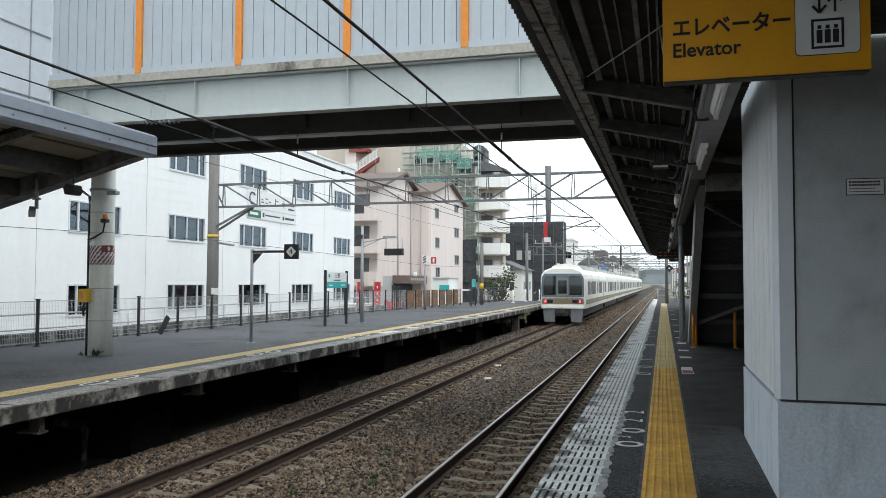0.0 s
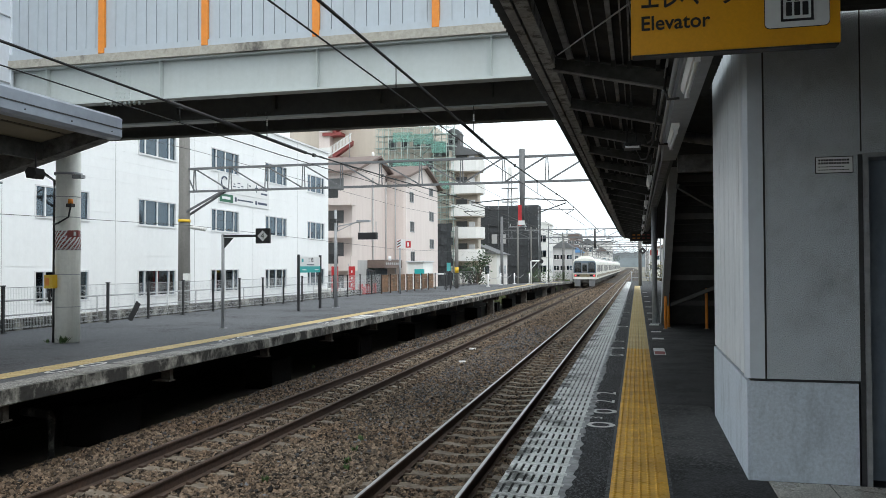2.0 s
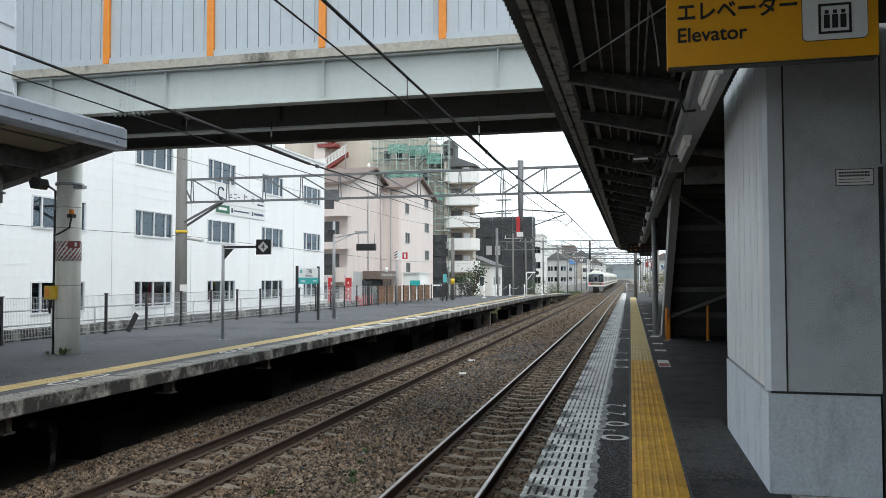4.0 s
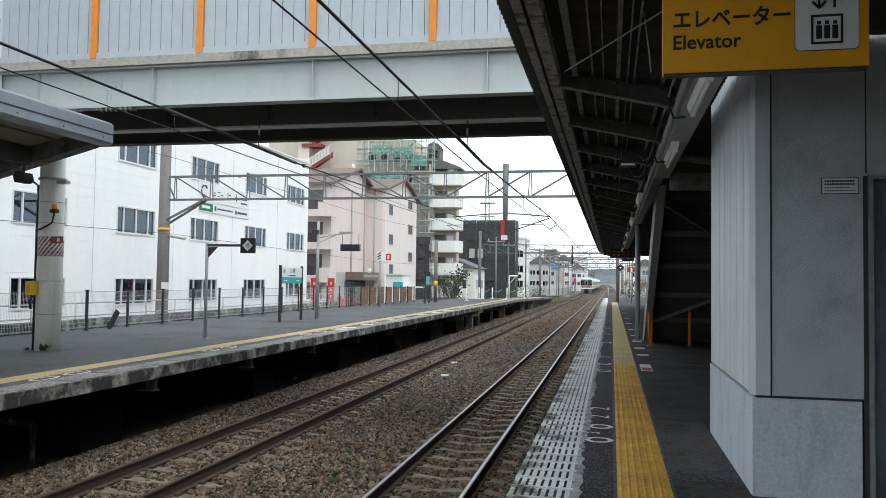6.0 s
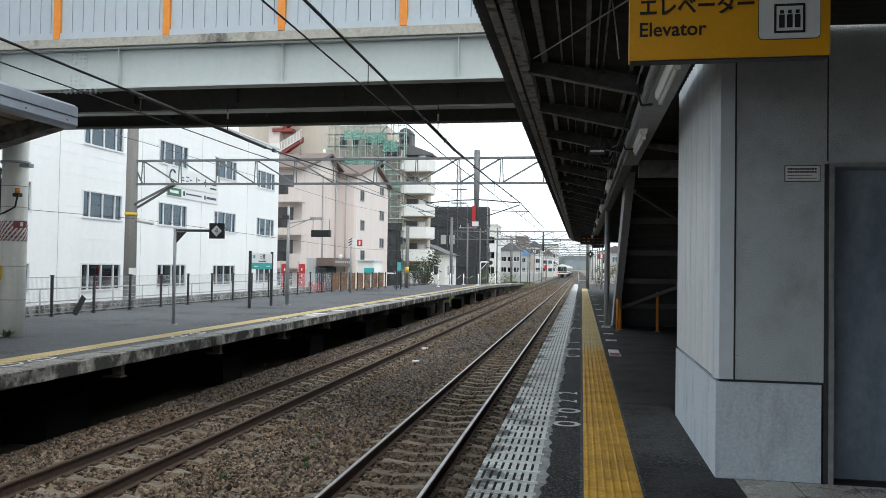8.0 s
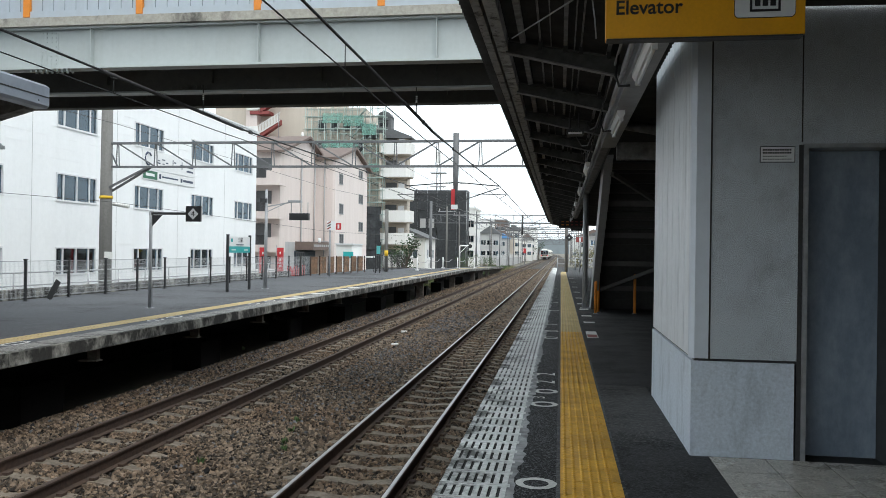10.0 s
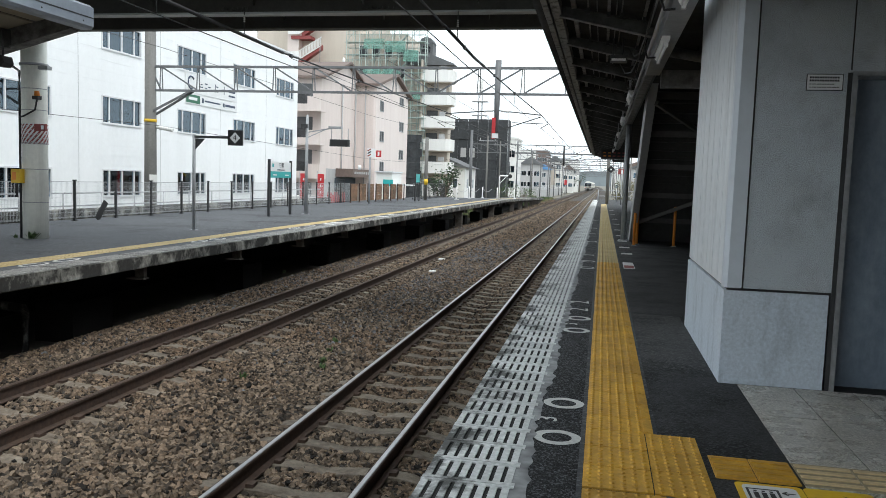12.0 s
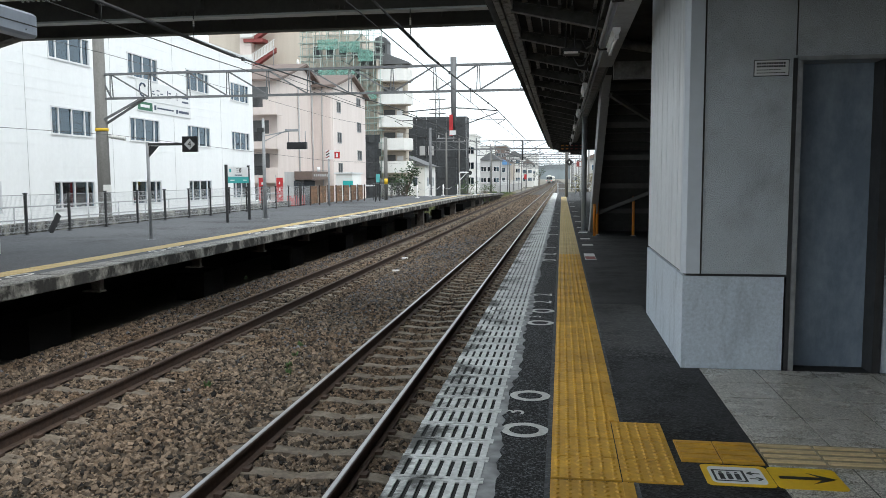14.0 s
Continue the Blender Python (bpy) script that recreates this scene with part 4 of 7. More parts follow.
def gantry(y, x0, x1, z0, z1, step, tone, post_r, label, mid=-4.1):
    g = thing("overhead_line_gantry", label, "gantry", "overhead line gantries")
    part("post", pipe([(x0, y, -1.75), (x0, y, z1 + 1.5)], [post_r * 1.12, post_r * .92], 14), pole_concrete if post_r > .2 else tone, g, "round concrete pole" if post_r > .2 else "")
    part("post", pipe([(x1, y, -1.75), (x1, y, z1 + .4)], post_r, 12), tone, g)
    for z, w in ((z1, .11), (z0, .07)):
        part("chord", block(x0, x1, y - w / 2, y + w / 2, z - .045, z + .045), tone, g)
    xs = [mid - step * (k + .5) for k in range(20, -1, -1)] + [mid + step * (k + .5) for k in range(20)]
    xs = [x for x in xs if x0 + .4 < x < x1 - .2]
    for k, x in enumerate(xs):
        bm = bmesh.new()
        beam(bm, (x - .07, y, z0), (x - .03, y, z1), .035, .035)
        beam(bm, (x + .07, y, z0), (x + .03, y, z1), .035, .035)
        part("strut", bm, tone, g)
        if k + 1 < len(xs):
            rise = x > mid - step
            part("diagonal", bar((x, y, z0 if rise else z1), (xs[k + 1], y, z1 if rise else z0), .055, .055), tone, g)
    part("diagonal", bar((x0, y, z1), (xs[0], y, z0), .055, .055), tone, g)
    return g


G1 = gantry(GY, -18.75, 4.5, 4.82, 5.80, 1.68, gantry_steel, .24, "grey lattice gantry carrying the overhead wires", -5.65)
part("brace", bar((-18.7, GY - .1, 3.9), (-16.85, GY - .1, 4.80), .08, .08), gantry_steel, G1)
part("brace", bar((-18.7, GY + .1, 3.75), (-16.85, GY + .1, 4.80), .08, .08), gantry_steel, G1)
bm = bmesh.new()
tube(bm, [(-18.75, GY, 3.50), (-18.75, GY, 3.62)], .262, 14)
part("yellow_band", bm, box_yellow, G1, "yellow warning band")
part("drop_post", pipe([(-4.09, GY, 6.1), (-4.09, GY, 4.5), (-4.09, GY, 3.1)], [.12, .11, .06], 10), gantry_steel, G1, "grey drop post")
G2 = gantry(85.0, -14.2, 4.0, 4.6, 5.5, 2.0, gantry_steel, .16, "grey lattice gantry carrying the overhead wires")
for y in (107, 128, 149, 170, 192, 215, 238, 262, 310):
    gantry(float(y), -11.5, 3.2, 4.6, 5.5, 2.4, gantry_steel, .09, "grey lattice gantry carrying the overhead wires")

# ---- other buildings, plain forms ----


def house(label, wall, roof, x0, x1, y0, y1, z1, rows, cols_s, cols_e, win=(1.1, 1.1), base=-1.75, pitch=0.0, first=0.6, storey=2.8):
    """A house with windows towards the camera's side and the track; pitch: the rise of its gable."""
    h = thing("house", label, "house", "houses beyond the station")
    for put, a, b, cols, other in ((face_south(y0), x0, x1, cols_s, 0), (face_east(x1), y0, y1, cols_e, 1)):
        hs = []
        for r in range(rows):
            for c in range(cols):
                m = a + (b - a) * (c + .5) / cols
                z = first + storey * r
                if z + win[1] < z1 - .2:
                    hs.append((m - win[0] / 2, m + win[0] / 2, z, z + win[1]))
        bm = bmesh.new()
        cells(bm, put, a + (0 if other else 0), b - (0 if other else .2), base, z1, hs, 0, .2)
        part("wall", bm, wall, h)
        for q in hs:
            window("window", put, *q, (0, .5, 1), parent=h)
    bm = bmesh.new()
    box(bm, x0 - .2, x0, y0, y1, base, z1)
    box(bm, x0, x1 - .21, y1 - .2, y1, base, z1)
    part("wall", bm, wall, h)
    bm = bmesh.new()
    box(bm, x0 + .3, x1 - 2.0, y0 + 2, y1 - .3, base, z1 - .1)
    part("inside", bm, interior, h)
    bm = bmesh.new()
    if pitch:
        xm = (x0 + x1) / 2
        prism(bm, [(x0 - .5, z1), (x1 + .5, z1), (xm, z1 + pitch)], along_y, y0 - .4, y1 + .4)
    else:
        box(bm, x0 - .3, x1 + .15, y0 - .15, y1 + .1, z1 + .001, z1 + .35)
    part("roof", bm, roof, h)
    return h


# ---- pink apartment house ----
pink = thing("pink_apartment_house", "pinkish four-storey apartment house with gabled roof", "apartment house")
PA, PB = -22.5, -20.6               # wall planes of the two blocks
bm = bmesh.new()
box(bm, -33, PA, 60.5, 72.9, -1.75, 9.4)
part("wall", bm, pink_wall, pink, "pinkish rendered wall", soft=0.02)
bm = bmesh.new()
prism(bm, [(60.5, 9.401), (72.9, 9.401), (66.7, 11.3)], along_x, -33, PA)
part("gable", bm, pink_light, pink)
part("base_cladding", block(PA + .002, PA + .03, 60.5, 69.6, -1.75, 2.1), grey_wall, pink, "grey clad ground floor")
bm = bmesh.new()
b_holes = [(70.9, 72.2, 7.65, 8.65), (71.0, 72.4, 4.85, 5.85), (71.2, 72.6, 2.0, 3.0), (78.0, 79.6, 8.85, 9.7), (78.1, 79.8, 6.25, 7.25), (78.2, 79.9, 3.4, 4.4)]
cells(bm, face_east(PB), 69.7, 81.6, -1.75, 9.9, b_holes, 0, .25)
prism(bm, [(69.7, 9.901), (81.6, 9.901), (75.8, 11.45)], along_x, PB - .25, PB)
part("wall", bm, pink_light, pink, "pinkish gable wall, paler where it faces the light")
bm = bmesh.new()
cells(bm, face_south(69.7), -22.49, PB - .251, -1.75, 9.9, [], 0, .25)
part("wall", bm, pink_wall, pink)
part("wall", block(-30, PB - .26, 81.35, 81.6, -1.75, 9.9), pink_wall, pink)
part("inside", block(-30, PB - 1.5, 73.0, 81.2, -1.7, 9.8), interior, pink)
for h in b_holes:
    window("window", face_east(PB), *h, (0, .5, 1), mat=steel_grey, pane_mat=train_window, parent=pink)
for s0, z0, s1, z1 in ((69.2, 9.76, 75.8, 11.47), (75.8, 11.47, 82.2, 9.74)):
    bm = bmesh.new()
    prism(bm, [(s0, z0), (s1, z1), (s1, z1 + .22), (s0, z0 + .22)], along_x, -30, PB + .45)
    part("roof", bm, roof_brown, pink, "brown roof slope")
for s0, z0, s1, z1 in ((59.9, 9.22, 66.7, 11.31), (66.7, 11.31, 73.4, 9.25)):
    bm = bmesh.new()
    prism(bm, [(s0, z0), (s1, z1), (s1, z1 + .2), (s0, z0 + .2)], along_x, -33.2, PA + .5)
    part("roof", bm, roof_brown, pink, "brown roof slope")
for y in (65.5, 69.2):
    part("downpipe", pipe([(PA + .1, y, -1.7), (PA + .1, y, 9.4)], .07, 6), grey_wall, pink)
part("downpipe", pipe([(PB - .1 - .9, 69.6, -1.7), (PB - 1.0, 69.6, 9.8)], .06, 6), grey_wall, pink)
for k in range(4):
    z = -1.0 + 2.65 * k
    bal = new("balcony")
    bal.parent = pink
    bm = bmesh.new()
    box(bm, -25.35, -22.13, 59.13, 60.49, z - .12, z + .06)
    box(bm, -25.4, -22.0, 59.0, 59.12, z - .42, z + .16)
    box(bm, -23.1, -22.0, 59.0, 59.12, z + .16, z + .75)
    box(bm, -22.12, -22.0, 59.12, 60.49, z - .42, z + .75)
    part("slab", bm, pink_wall, bal)
    bm = bmesh.new()
    box(bm, -25.28, -22.95, 59.02, 59.06, z + .86, z + .90)
    for j in range(24):
        x = -25.25 + .09 * j
        box(bm, x, x + .05, 59.02, 59.06, z + .16, z + .86)
    part("railing", bm, fence_black, bal, "black balcony railing")
    bm = bmesh.new()
    box(bm, -24.6, -23.2, 60.46, 60.485, z + .1, z + 1.9)
    part("glazed_door", bm, roof_grey, bal)
bm = bmesh.new()
box(bm, PA + .04, PA + 1.6, 64.2, 69.4, 1.45, 2.15)
part("entrance_canopy", bm, roof_brown, pink, "dark brown entrance canopy")
bm = bmesh.new()
for j in range(8):
    box(bm, PA + 1.61, PA + 1.62, 64.6 + .55 * j, 64.95 + .55 * j, 1.72, 1.92)
part("lettering_bars", bm, grey_wall, pink)
part("entrance_screen", block(PA + .02, PA + .3, 64, 69, -1.7, 1.34), interior, pink)
part("aerial", pipe([(-24, 64, 11), (-24, 64, 13.2)], .03, 5), steel_grey, pink)
bm = bmesh.new()
bmesh.ops.create_icosphere(bm, subdivisions=2, radius=.28, matrix=Matrix.Translation((-23.4, 68.5, 11.9)) @ Matrix.Diagonal((.4, 1, 1, 1)))
part("dish", bm, white_wall, pink)

# ---- seven-storey apartment block with scaffold ----
tall = thing("apartment_block", "pale seven-storey apartment block with white balconies", "apartment block")
part("wall", block(-24.4, -18.9, 95, 96.9, -1.75, 15.3), beige_wall, tall, "beige rendered wall")
part("wall", block(-24.4, -20.4, 96.91, 104, -1.75, 15.3), beige_wall, tall, "beige rendered wall")
part("wall", block(-31, -24.41, 95, 104, -1.75, 19.2), beige_wall, tall, "beige rendered wall")
for j in range(7):
    for i in range(4):
        w0 = new("window")
        w0.parent = tall
        x, z = -30.4 + 1.6 * i, -.2 + 2.75 * j
        part("window_frame", block(x, x + 1.1, 94.93, 94.99, z, z + 1.5), sash, w0)
        part("pane", block(x + .08, x + 1.02, 94.9, 94.925, z + .08, z + 1.42), train_window, w0)
bm = bmesh.new()
prism(bm, [(-24.4, 15.31), (-18.2, 15.31), (-18.3, 15.5), (-21.4, 16.7), (-24.4, 17.2)], along_y, 94.2, 97.2)
part("mansard_roof", bm, roof_grey, tall, "dark mansard roof")
bm = bmesh.new()
box(bm, -22.6, -21.0, 94.6, 96.5, 15.6, 18.0)
prism(bm, [(-22.7, 18.0), (-20.9, 18.0), (-21.2, 18.5), (-21.8, 18.75), (-22.4, 18.5)], along_y, 94.5, 96.5)
part("dormer", bm, roof_grey, tall)
part("dormer_pane", block(-22.3, -21.3, 94.57, 94.6, 16.2, 17.6), glass_train, tall)
for k in range(6):
    z = -0.55 + 2.75 * k
    bal = new("balcony")
    bal.parent = tall
    bm = bmesh.new()
    out = [(-21.9, 93.4), (-18.8, 93.4), (-18.35, 93.6), (-18.1, 94.1), (-18.1, 95.6), (-18.25, 95.6), (-18.25, 94.2), (-18.45, 93.75), (-18.85, 93.56), (-21.9, 93.56)]
    prism(bm, out, along_z, z + .02, z + 1.42)
    part("parapet", bm, white_wall, bal, "white balcony parapet")
    bm = bmesh.new()
    prism(bm, [(-21.9, 93.57), (-18.85, 93.57), (-18.46, 93.76), (-18.26, 94.2), (-18.26, 95.5), (-18.9, 95.5), (-18.9, 95), (-21.9, 95)], along_z, z - .1, z + .06)
    part("slab", bm, beige_wall, bal)
    bm = bmesh.new()
    box(bm, -21.6, -20.2, 94.96, 94.99, z + .1, z + 2.2)
    part("glazed_door", bm, roof_grey, bal, "dark glazed balcony door")
    part("condenser", block(-19.9, -19.2, 94.5, 94.8, z + 1.5, z + 2.05), sash, bal)
    part("end_wall", block(-22.1, -21.91, 93.4, 95, z - .1, z + 2.65), beige_wall, bal)
scaffold = thing("scaffold", "steel tube scaffold with pale green netting on the apartment block", "scaffold")
sx0, sx1, sy = -31.4, -21.5, 92.9
for i in range(13):
    x = sx0 + (sx1 - sx0) * i / 12
    for d in (0, .9):
        part("standard", pipe([(x, sy + d, -1.75), (x, sy + d, 20.9 - .12 * i + .5 * (i % 3))], .042, 5), scaffold_tube, scaffold)
for j in range(14):
    z = -.2 + 1.5 * j
    for d in (0, .9):
        part("ledger", pipe([(sx0 - .3, sy + d, z), (sx1 + .3, sy + d, z)], .038, 5), scaffold_tube, scaffold)
        part("guard_rail", pipe([(sx0, sy + d, z + .9), (sx1, sy + d, z + .9)], .03, 4), scaffold_tube, scaffold)
    part("platform_boards", block(sx0, sx1, sy + .1, sy + .8, z + .04, z + .09), scaffold_tube, scaffold)
    for i in range(7):
        if (i + j) % 2 == 0:
            xa, xb = sx0 + 1.3 * i, sx0 + 1.3 * (i + 1)
            part("brace", bar((xa, sy - .05, z), (xb, sy - .05, z + 1.7), .04, .04), scaffold_tube, scaffold)
for x0, x1, z0, z1 in ((-29.2, -26.6, 17.0, 18.2), (-26.5, -24.0, 16.6, 17.9), (-24.2, -22.4, 15.5, 16.9), (-29.2, -27.0, 14.0, 14.9), (-26.9, -24.6, 14.0, 14.7), (-24.4, -22.0, 11.0, 12.0)):
    part("net_sheet", block(x0, x1, sy - .09, sy - .07, z0, z1), net_green, scaffold, "pale green net sheet")
for k in range(5):
    part("stair", bar((-25.8 + .1 * k, sy + .45, 10.3 + 1.7 * k), (-24.2 + .1 * k, sy + .45, 12.0 + 1.7 * k), .5, .06), scaffold_tube, scaffold, "sloping scaffold stair")
for k in range(9):
    a, z0 = math.sin(k * 2.4), -1.0 + .86 * k
    bm = bmesh.new()
    prism(bm, [(-23.6 + .2 * a, sy - .2), (-22.9, sy - .4 - .2 * a), (-22.3, sy - .16), (-21.6 + .15 * a, sy - .45), (-21.6 + .15 * a, sy - .40), (-22.3, sy - .11), (-22.9, sy - .35 - .2 * a), (-23.6 + .2 * a, sy - .15)], along_z, z0, z0 + .9)
    part("net_sheet", bm, net_dark, scaffold, "crumpled dark net sheet")

# ---- beige tower block with red stairs ----
beige = thing("beige_tower_block", "tall beige apartment building with red outdoor stairs", "apartment block")
part("wall", block(-45, -31.2, 97, 112, -1.75, 27), beige_wall, beige)
part("corner_shaft", block(-40.2, -38.7, 95.6, 96.99, -1.75, 27), pink_wall, beige)
for k in range(4):
    z = 12.7 + 3.2 * k
    f = new("stair_flight")
    f.parent = beige
    bm = bmesh.new()
    prism(bm, [(-38.2, z - .25), (-35.6, z + 1.45), (-35.6, z + 2.05), (-38.2, z + .35)], along_y, 95.3, 96.2)
    part("stringer", bm, maroon, f, "dark red steel stringer")
    bm = bmesh.new()
    for j in range(15):
        x = -38.5 + .2 * j
        box(bm, x, x + .1, 95.2, 95.24, z + .15 + .117 * j, z + 1.15 + .117 * j)
    prism(bm, [(-38.5, z + 1.15), (-35.5, z + 2.9), (-35.5, z + 3.0), (-38.5, z + 1.25)], along_y, 95.18, 95.26)
    prism(bm, [(-38.5, z + .1), (-35.5, z + 1.85), (-35.5, z + 2.0), (-38.5, z + .25)], along_y, 95.18, 95.26)
    part("balustrade", bm, white_wall, f, "white balustrade")
    part("landing", block(-39.6, -37.0, 95.3, 96.9, z + 2.75, z + 3.15), maroon, f)
    part("landing", block(-40.0, -38.5, 95.2, 95.26, z + .1, z + 1.2), white_wall, f)

# ---- netted building ----
netted = thing("netted_building", "building wrapped in dark scaffold netting", "building")
part("inside", block(-26.0, -15.6, 125.6, 128.4, -1.75, 10.9), concrete_dark, netted)
for i in range(7):
    for j in range(4):
        x = -26.3 + 1.6 * i
        d = .08 * math.sin(i * 5.1 + j * 2.3)
        part("net_sheet", block(x + .02, x + 1.58, 125 + d, 125.03 + d, -1.75 + 3.27 * j, 1.5 + 3.27 * j), net_dark, netted)
for i in range(2):
    for j in range(4):
        y = 125.1 + 1.8 * i
        d = .08 * math.sin(i * 4.1 + j * 2.9)
        part("net_sheet", block(-15.1 + d, -15.07 + d, y + .02, y + 1.78, -1.75 + 3.27 * j, 1.5 + 3.27 * j), net_dark, netted)
for i in range(7):
    part("standard", pipe([(-24.7 + 1.6 * i, 125.2, -1.75), (-24.7 + 1.6 * i, 125.2, 12.2)], .04, 5), galvanised, netted)
for x, z in ((-22.6, 5.2), (-21.2, 5.2)):
    part("pale_panel", block(x, x + .9, 124.88, 124.91, z, z + 1.5), grey_wall, netted)

# ---- houses farther off ----
HOUSES = (
    ("white house with a dark tiled roof", white_wall, roof_grey, -25, -18.3, 105, 114, 3.2, 1, 2, 2, 1.6),
    ("pale four-storey block of flats", white_wall, white_wall, -21, -16.0, 146, 156, 9.4, 4, 3, 3, 0.0),
    ("red-brown block of flats", roof_brown, grey_wall, -22.4, -18.9, 270, 285, 12.3, 4, 2, 3, 0.0),
    ("grey house with a blue sheet roof", grey_wall, blue_tarp, -18.6, -15.3, 230, 238, 5.4, 2, 1, 2, 1.5),
    ("white house with a grey roof", white_wall, roof_grey, -17.2, -12.6, 250, 260, 8.2, 3, 2, 3, 2.0),
    ("white house with a brown roof", white_wall, roof_brown, -14.2, -10.6, 290, 300, 6.6, 2, 2, 3, 1.8),
    ("white block of flats with a flat roof", white_wall, grey_wall, -36, -24.0, 300, 318, 13.5, 4, 4, 4, 0.0),
    ("pale grey house with a grey roof", grey_wall, roof_grey, -21, -16.0, 205, 214, 6.2, 2, 3, 2, 2.0),
    ("white building at the bend of the line", white_wall, grey_wall, -24, -10.0, 330, 350, 11.0, 3, 4, 3, 0.0),
    ("beige block of flats", beige_wall, grey_wall, -44, -26, 380, 400, 14.0, 4, 5, 3, 0.0),
    ("grey house beyond the platform end", grey_wall, roof_grey, 6, 15, 185, 196, 5.5, 2, 3, 1, 1.8),
    ("white house beyond the platform end", white_wall, roof_brown, 5, 14, 235, 246, 6.5, 2, 3, 1, 2.0),
    ("long white shed with a pale roof", white_wall, sash, 3.5, 22, 300, 330, 6.5, 1, 5, 2, 0.0),
    ("beige flats far along the line", beige_wall, roof_grey, 12, 34, 620, 650, 15.0, 4, 6, 1, 0.0),
    ("pale flats far along the line", white_wall, roof_grey, -40, -16, 520, 545, 17.0, 5, 6, 3, 0.0),
)
for label, wall, roof, x0, x1, y0, y1, z1, rows, cs, ce, pitch in HOUSES:
    house(label, wall, roof, x0, x1, y0, y1, z1, rows, cs, ce, (1.4, 1.3), pitch=pitch, first=0.4)


def far_house(label, wall, roof, x0, x1, y0, y1, z1, rows, cols, pitch):
    """A small distant house: walls, roof and its visible windows."""
    h = thing("house", label, "house", "houses beyond the station")
    part("wall", block(x0, x1, y0, y1, -1.75, z1), wall, h)
    bm = bmesh.new()
    if pitch:
        prism(bm, [(x0 - .4, z1), (x1 + .4, z1), ((x0 + x1) / 2, z1 + pitch)], along_y, y0 - .4, y1 + .4)
    else:
        box(bm, x0 - .2, x1 + .2, y0 - .2, y1 + .2, z1 + .001, z1 + .4)
    part("roof", bm, roof, h)
    for r in range(rows):
        for c in range(cols):
            m = x0 + (x1 - x0) * (c + .5) / cols
            z = .2 + 2.8 * r
            part("window", block(m - .7, m + .7, y0 - .06, y0 - .002, z, z + 1.3), roof_grey, h)
        part("window", block(x1 + .002, x1 + .06, y0 + 2, y0 + 4, .2 + 2.8 * r, 1.5 + 2.8 * r), roof_grey, h)


rng = random.Random(21)
KINDS = (("white house with a grey roof", white_wall, roof_grey), ("beige house with a brown roof", beige_wall, roof_brown), ("pale grey house with a dark roof", grey_wall, roof_grey), ("white flats with a flat roof", white_wall, grey_wall), ("white house with a blue sheet roof", white_wall, blue_tarp))
for k in range(44):
    y = 225 + 10.5 * k + rng.uniform(-4, 4)
    side = -1 if k % 3 else 1
    w = rng.uniform(7, 12)
    x = rng.uniform(-46, -19) * (.85 + y / 700) if side < 0 else rng.uniform(9, 40) * (.5 + y / 700)
    n = rng.choice((2, 2, 3, 4))
    label, wall, roof = KINDS[k % 5]
    far_house(label, wall, roof, x, x + w, y, y + 9, 2.9 * n + .3, n, rng.choice((2, 3)), 0 if n > 2 else rng.uniform(1.4, 2.4))
# walls and shop fronts beside the far platform
bm = bmesh.new()
box(bm, -17.6, -16.3, 60, 63, -1.75, 1.9)
shed = solid("white_shed", bm, white_wall, "small white shed with a teal sign behind the platform", "shed", soft=0.03)
part("sign_band", block(-17.0, -16.2, 59.9, 59.98, .85, 1.35), teal, shed)
part("roof", block(-17.7, -16.2, 59.85, 63.1, 1.901, 2.0), sash, shed)
part("low_roof", block(-16.2, -14.9, 60.5, 62.5, .9, 1.0), sash, shed)
wall_sign = thing("wall_sign", "white company sign with dark lettering bars on siding", "sign")
part("upper_board", block(WX + .015, WX + .05, 37.6, 43.45, 5.62, 6.62), white_sign, wall_sign)
part("lower_board", block(WX + .015, WX + .05, 37.6, 43.45, 5.05, 5.58), white_sign, wall_sign)
part("green_panel", block(WX + .051, WX + .056, 37.65, 39.1, 5.1, 5.53), green_ink, wall_sign)
bm = bmesh.new()
tube(bm, [(WX + .055, 38.15 + .32 * math.cos(a * .63), 6.15 + .33 * math.sin(a * .63)) for a in range(1, 9)], .05, 5)
part("round_mark", bm, blue_ink, wall_sign)
for y0, y1, z0, z1 in ((39.1, 39.4, 6.0, 6.06), (39.15, 39.35, 6.14, 6.2), (39.6, 39.85, 6.0, 6.05), (39.6, 39.9, 6.22, 6.28), (40.0, 40.25, 6.08, 6.14), (40.75, 40.83, 5.92, 6.36), (40.9, 41.15, 6.2, 6.27), (40.95, 41.1, 5.95, 6.02), (41.65, 42.05, 6.12, 6.2), (41.8, 41.88, 5.92, 6.36), (42.4, 43.2, 6.1, 6.25), (42.4, 43.2, 5.85, 5.95), (39.3, 39.5, 5.2, 5.45), (39.6, 41.4, 5.28, 5.36), (41.7, 41.9, 5.2, 5.42), (42.0, 43.2, 5.25, 5.38), (37.9, 38.8, 5.25, 5.4)):
    part("lettering_bar", block(WX + .051, WX + .057, y0, y1, z0, z1), white_sign if y1 < 39 else blue_ink, wall_sign)

# far hills and lattice mast
hills = bmesh.new()
for side in range(3):
    pts = []
    rng = random.Random(side + 4)
    for i in range(60):
        x = -1800 + 3600 * i / 59
        pts.append((x, 22 + 12 * side + 18 * noise.noise(Vector((x * .003, side * 9.1, 0))) + 9 * noise.noise(Vector((x * .012, side * 3.7, 2)))))
    prism(hills, [(-1800, -5)] + pts + [(1800, -5)], along_y, 1900 + 350 * side, 1930 + 350 * side)
solid("backdrop", hills, hill_haze, "hazy wooded hills along the horizon", "hills", kind="structure")
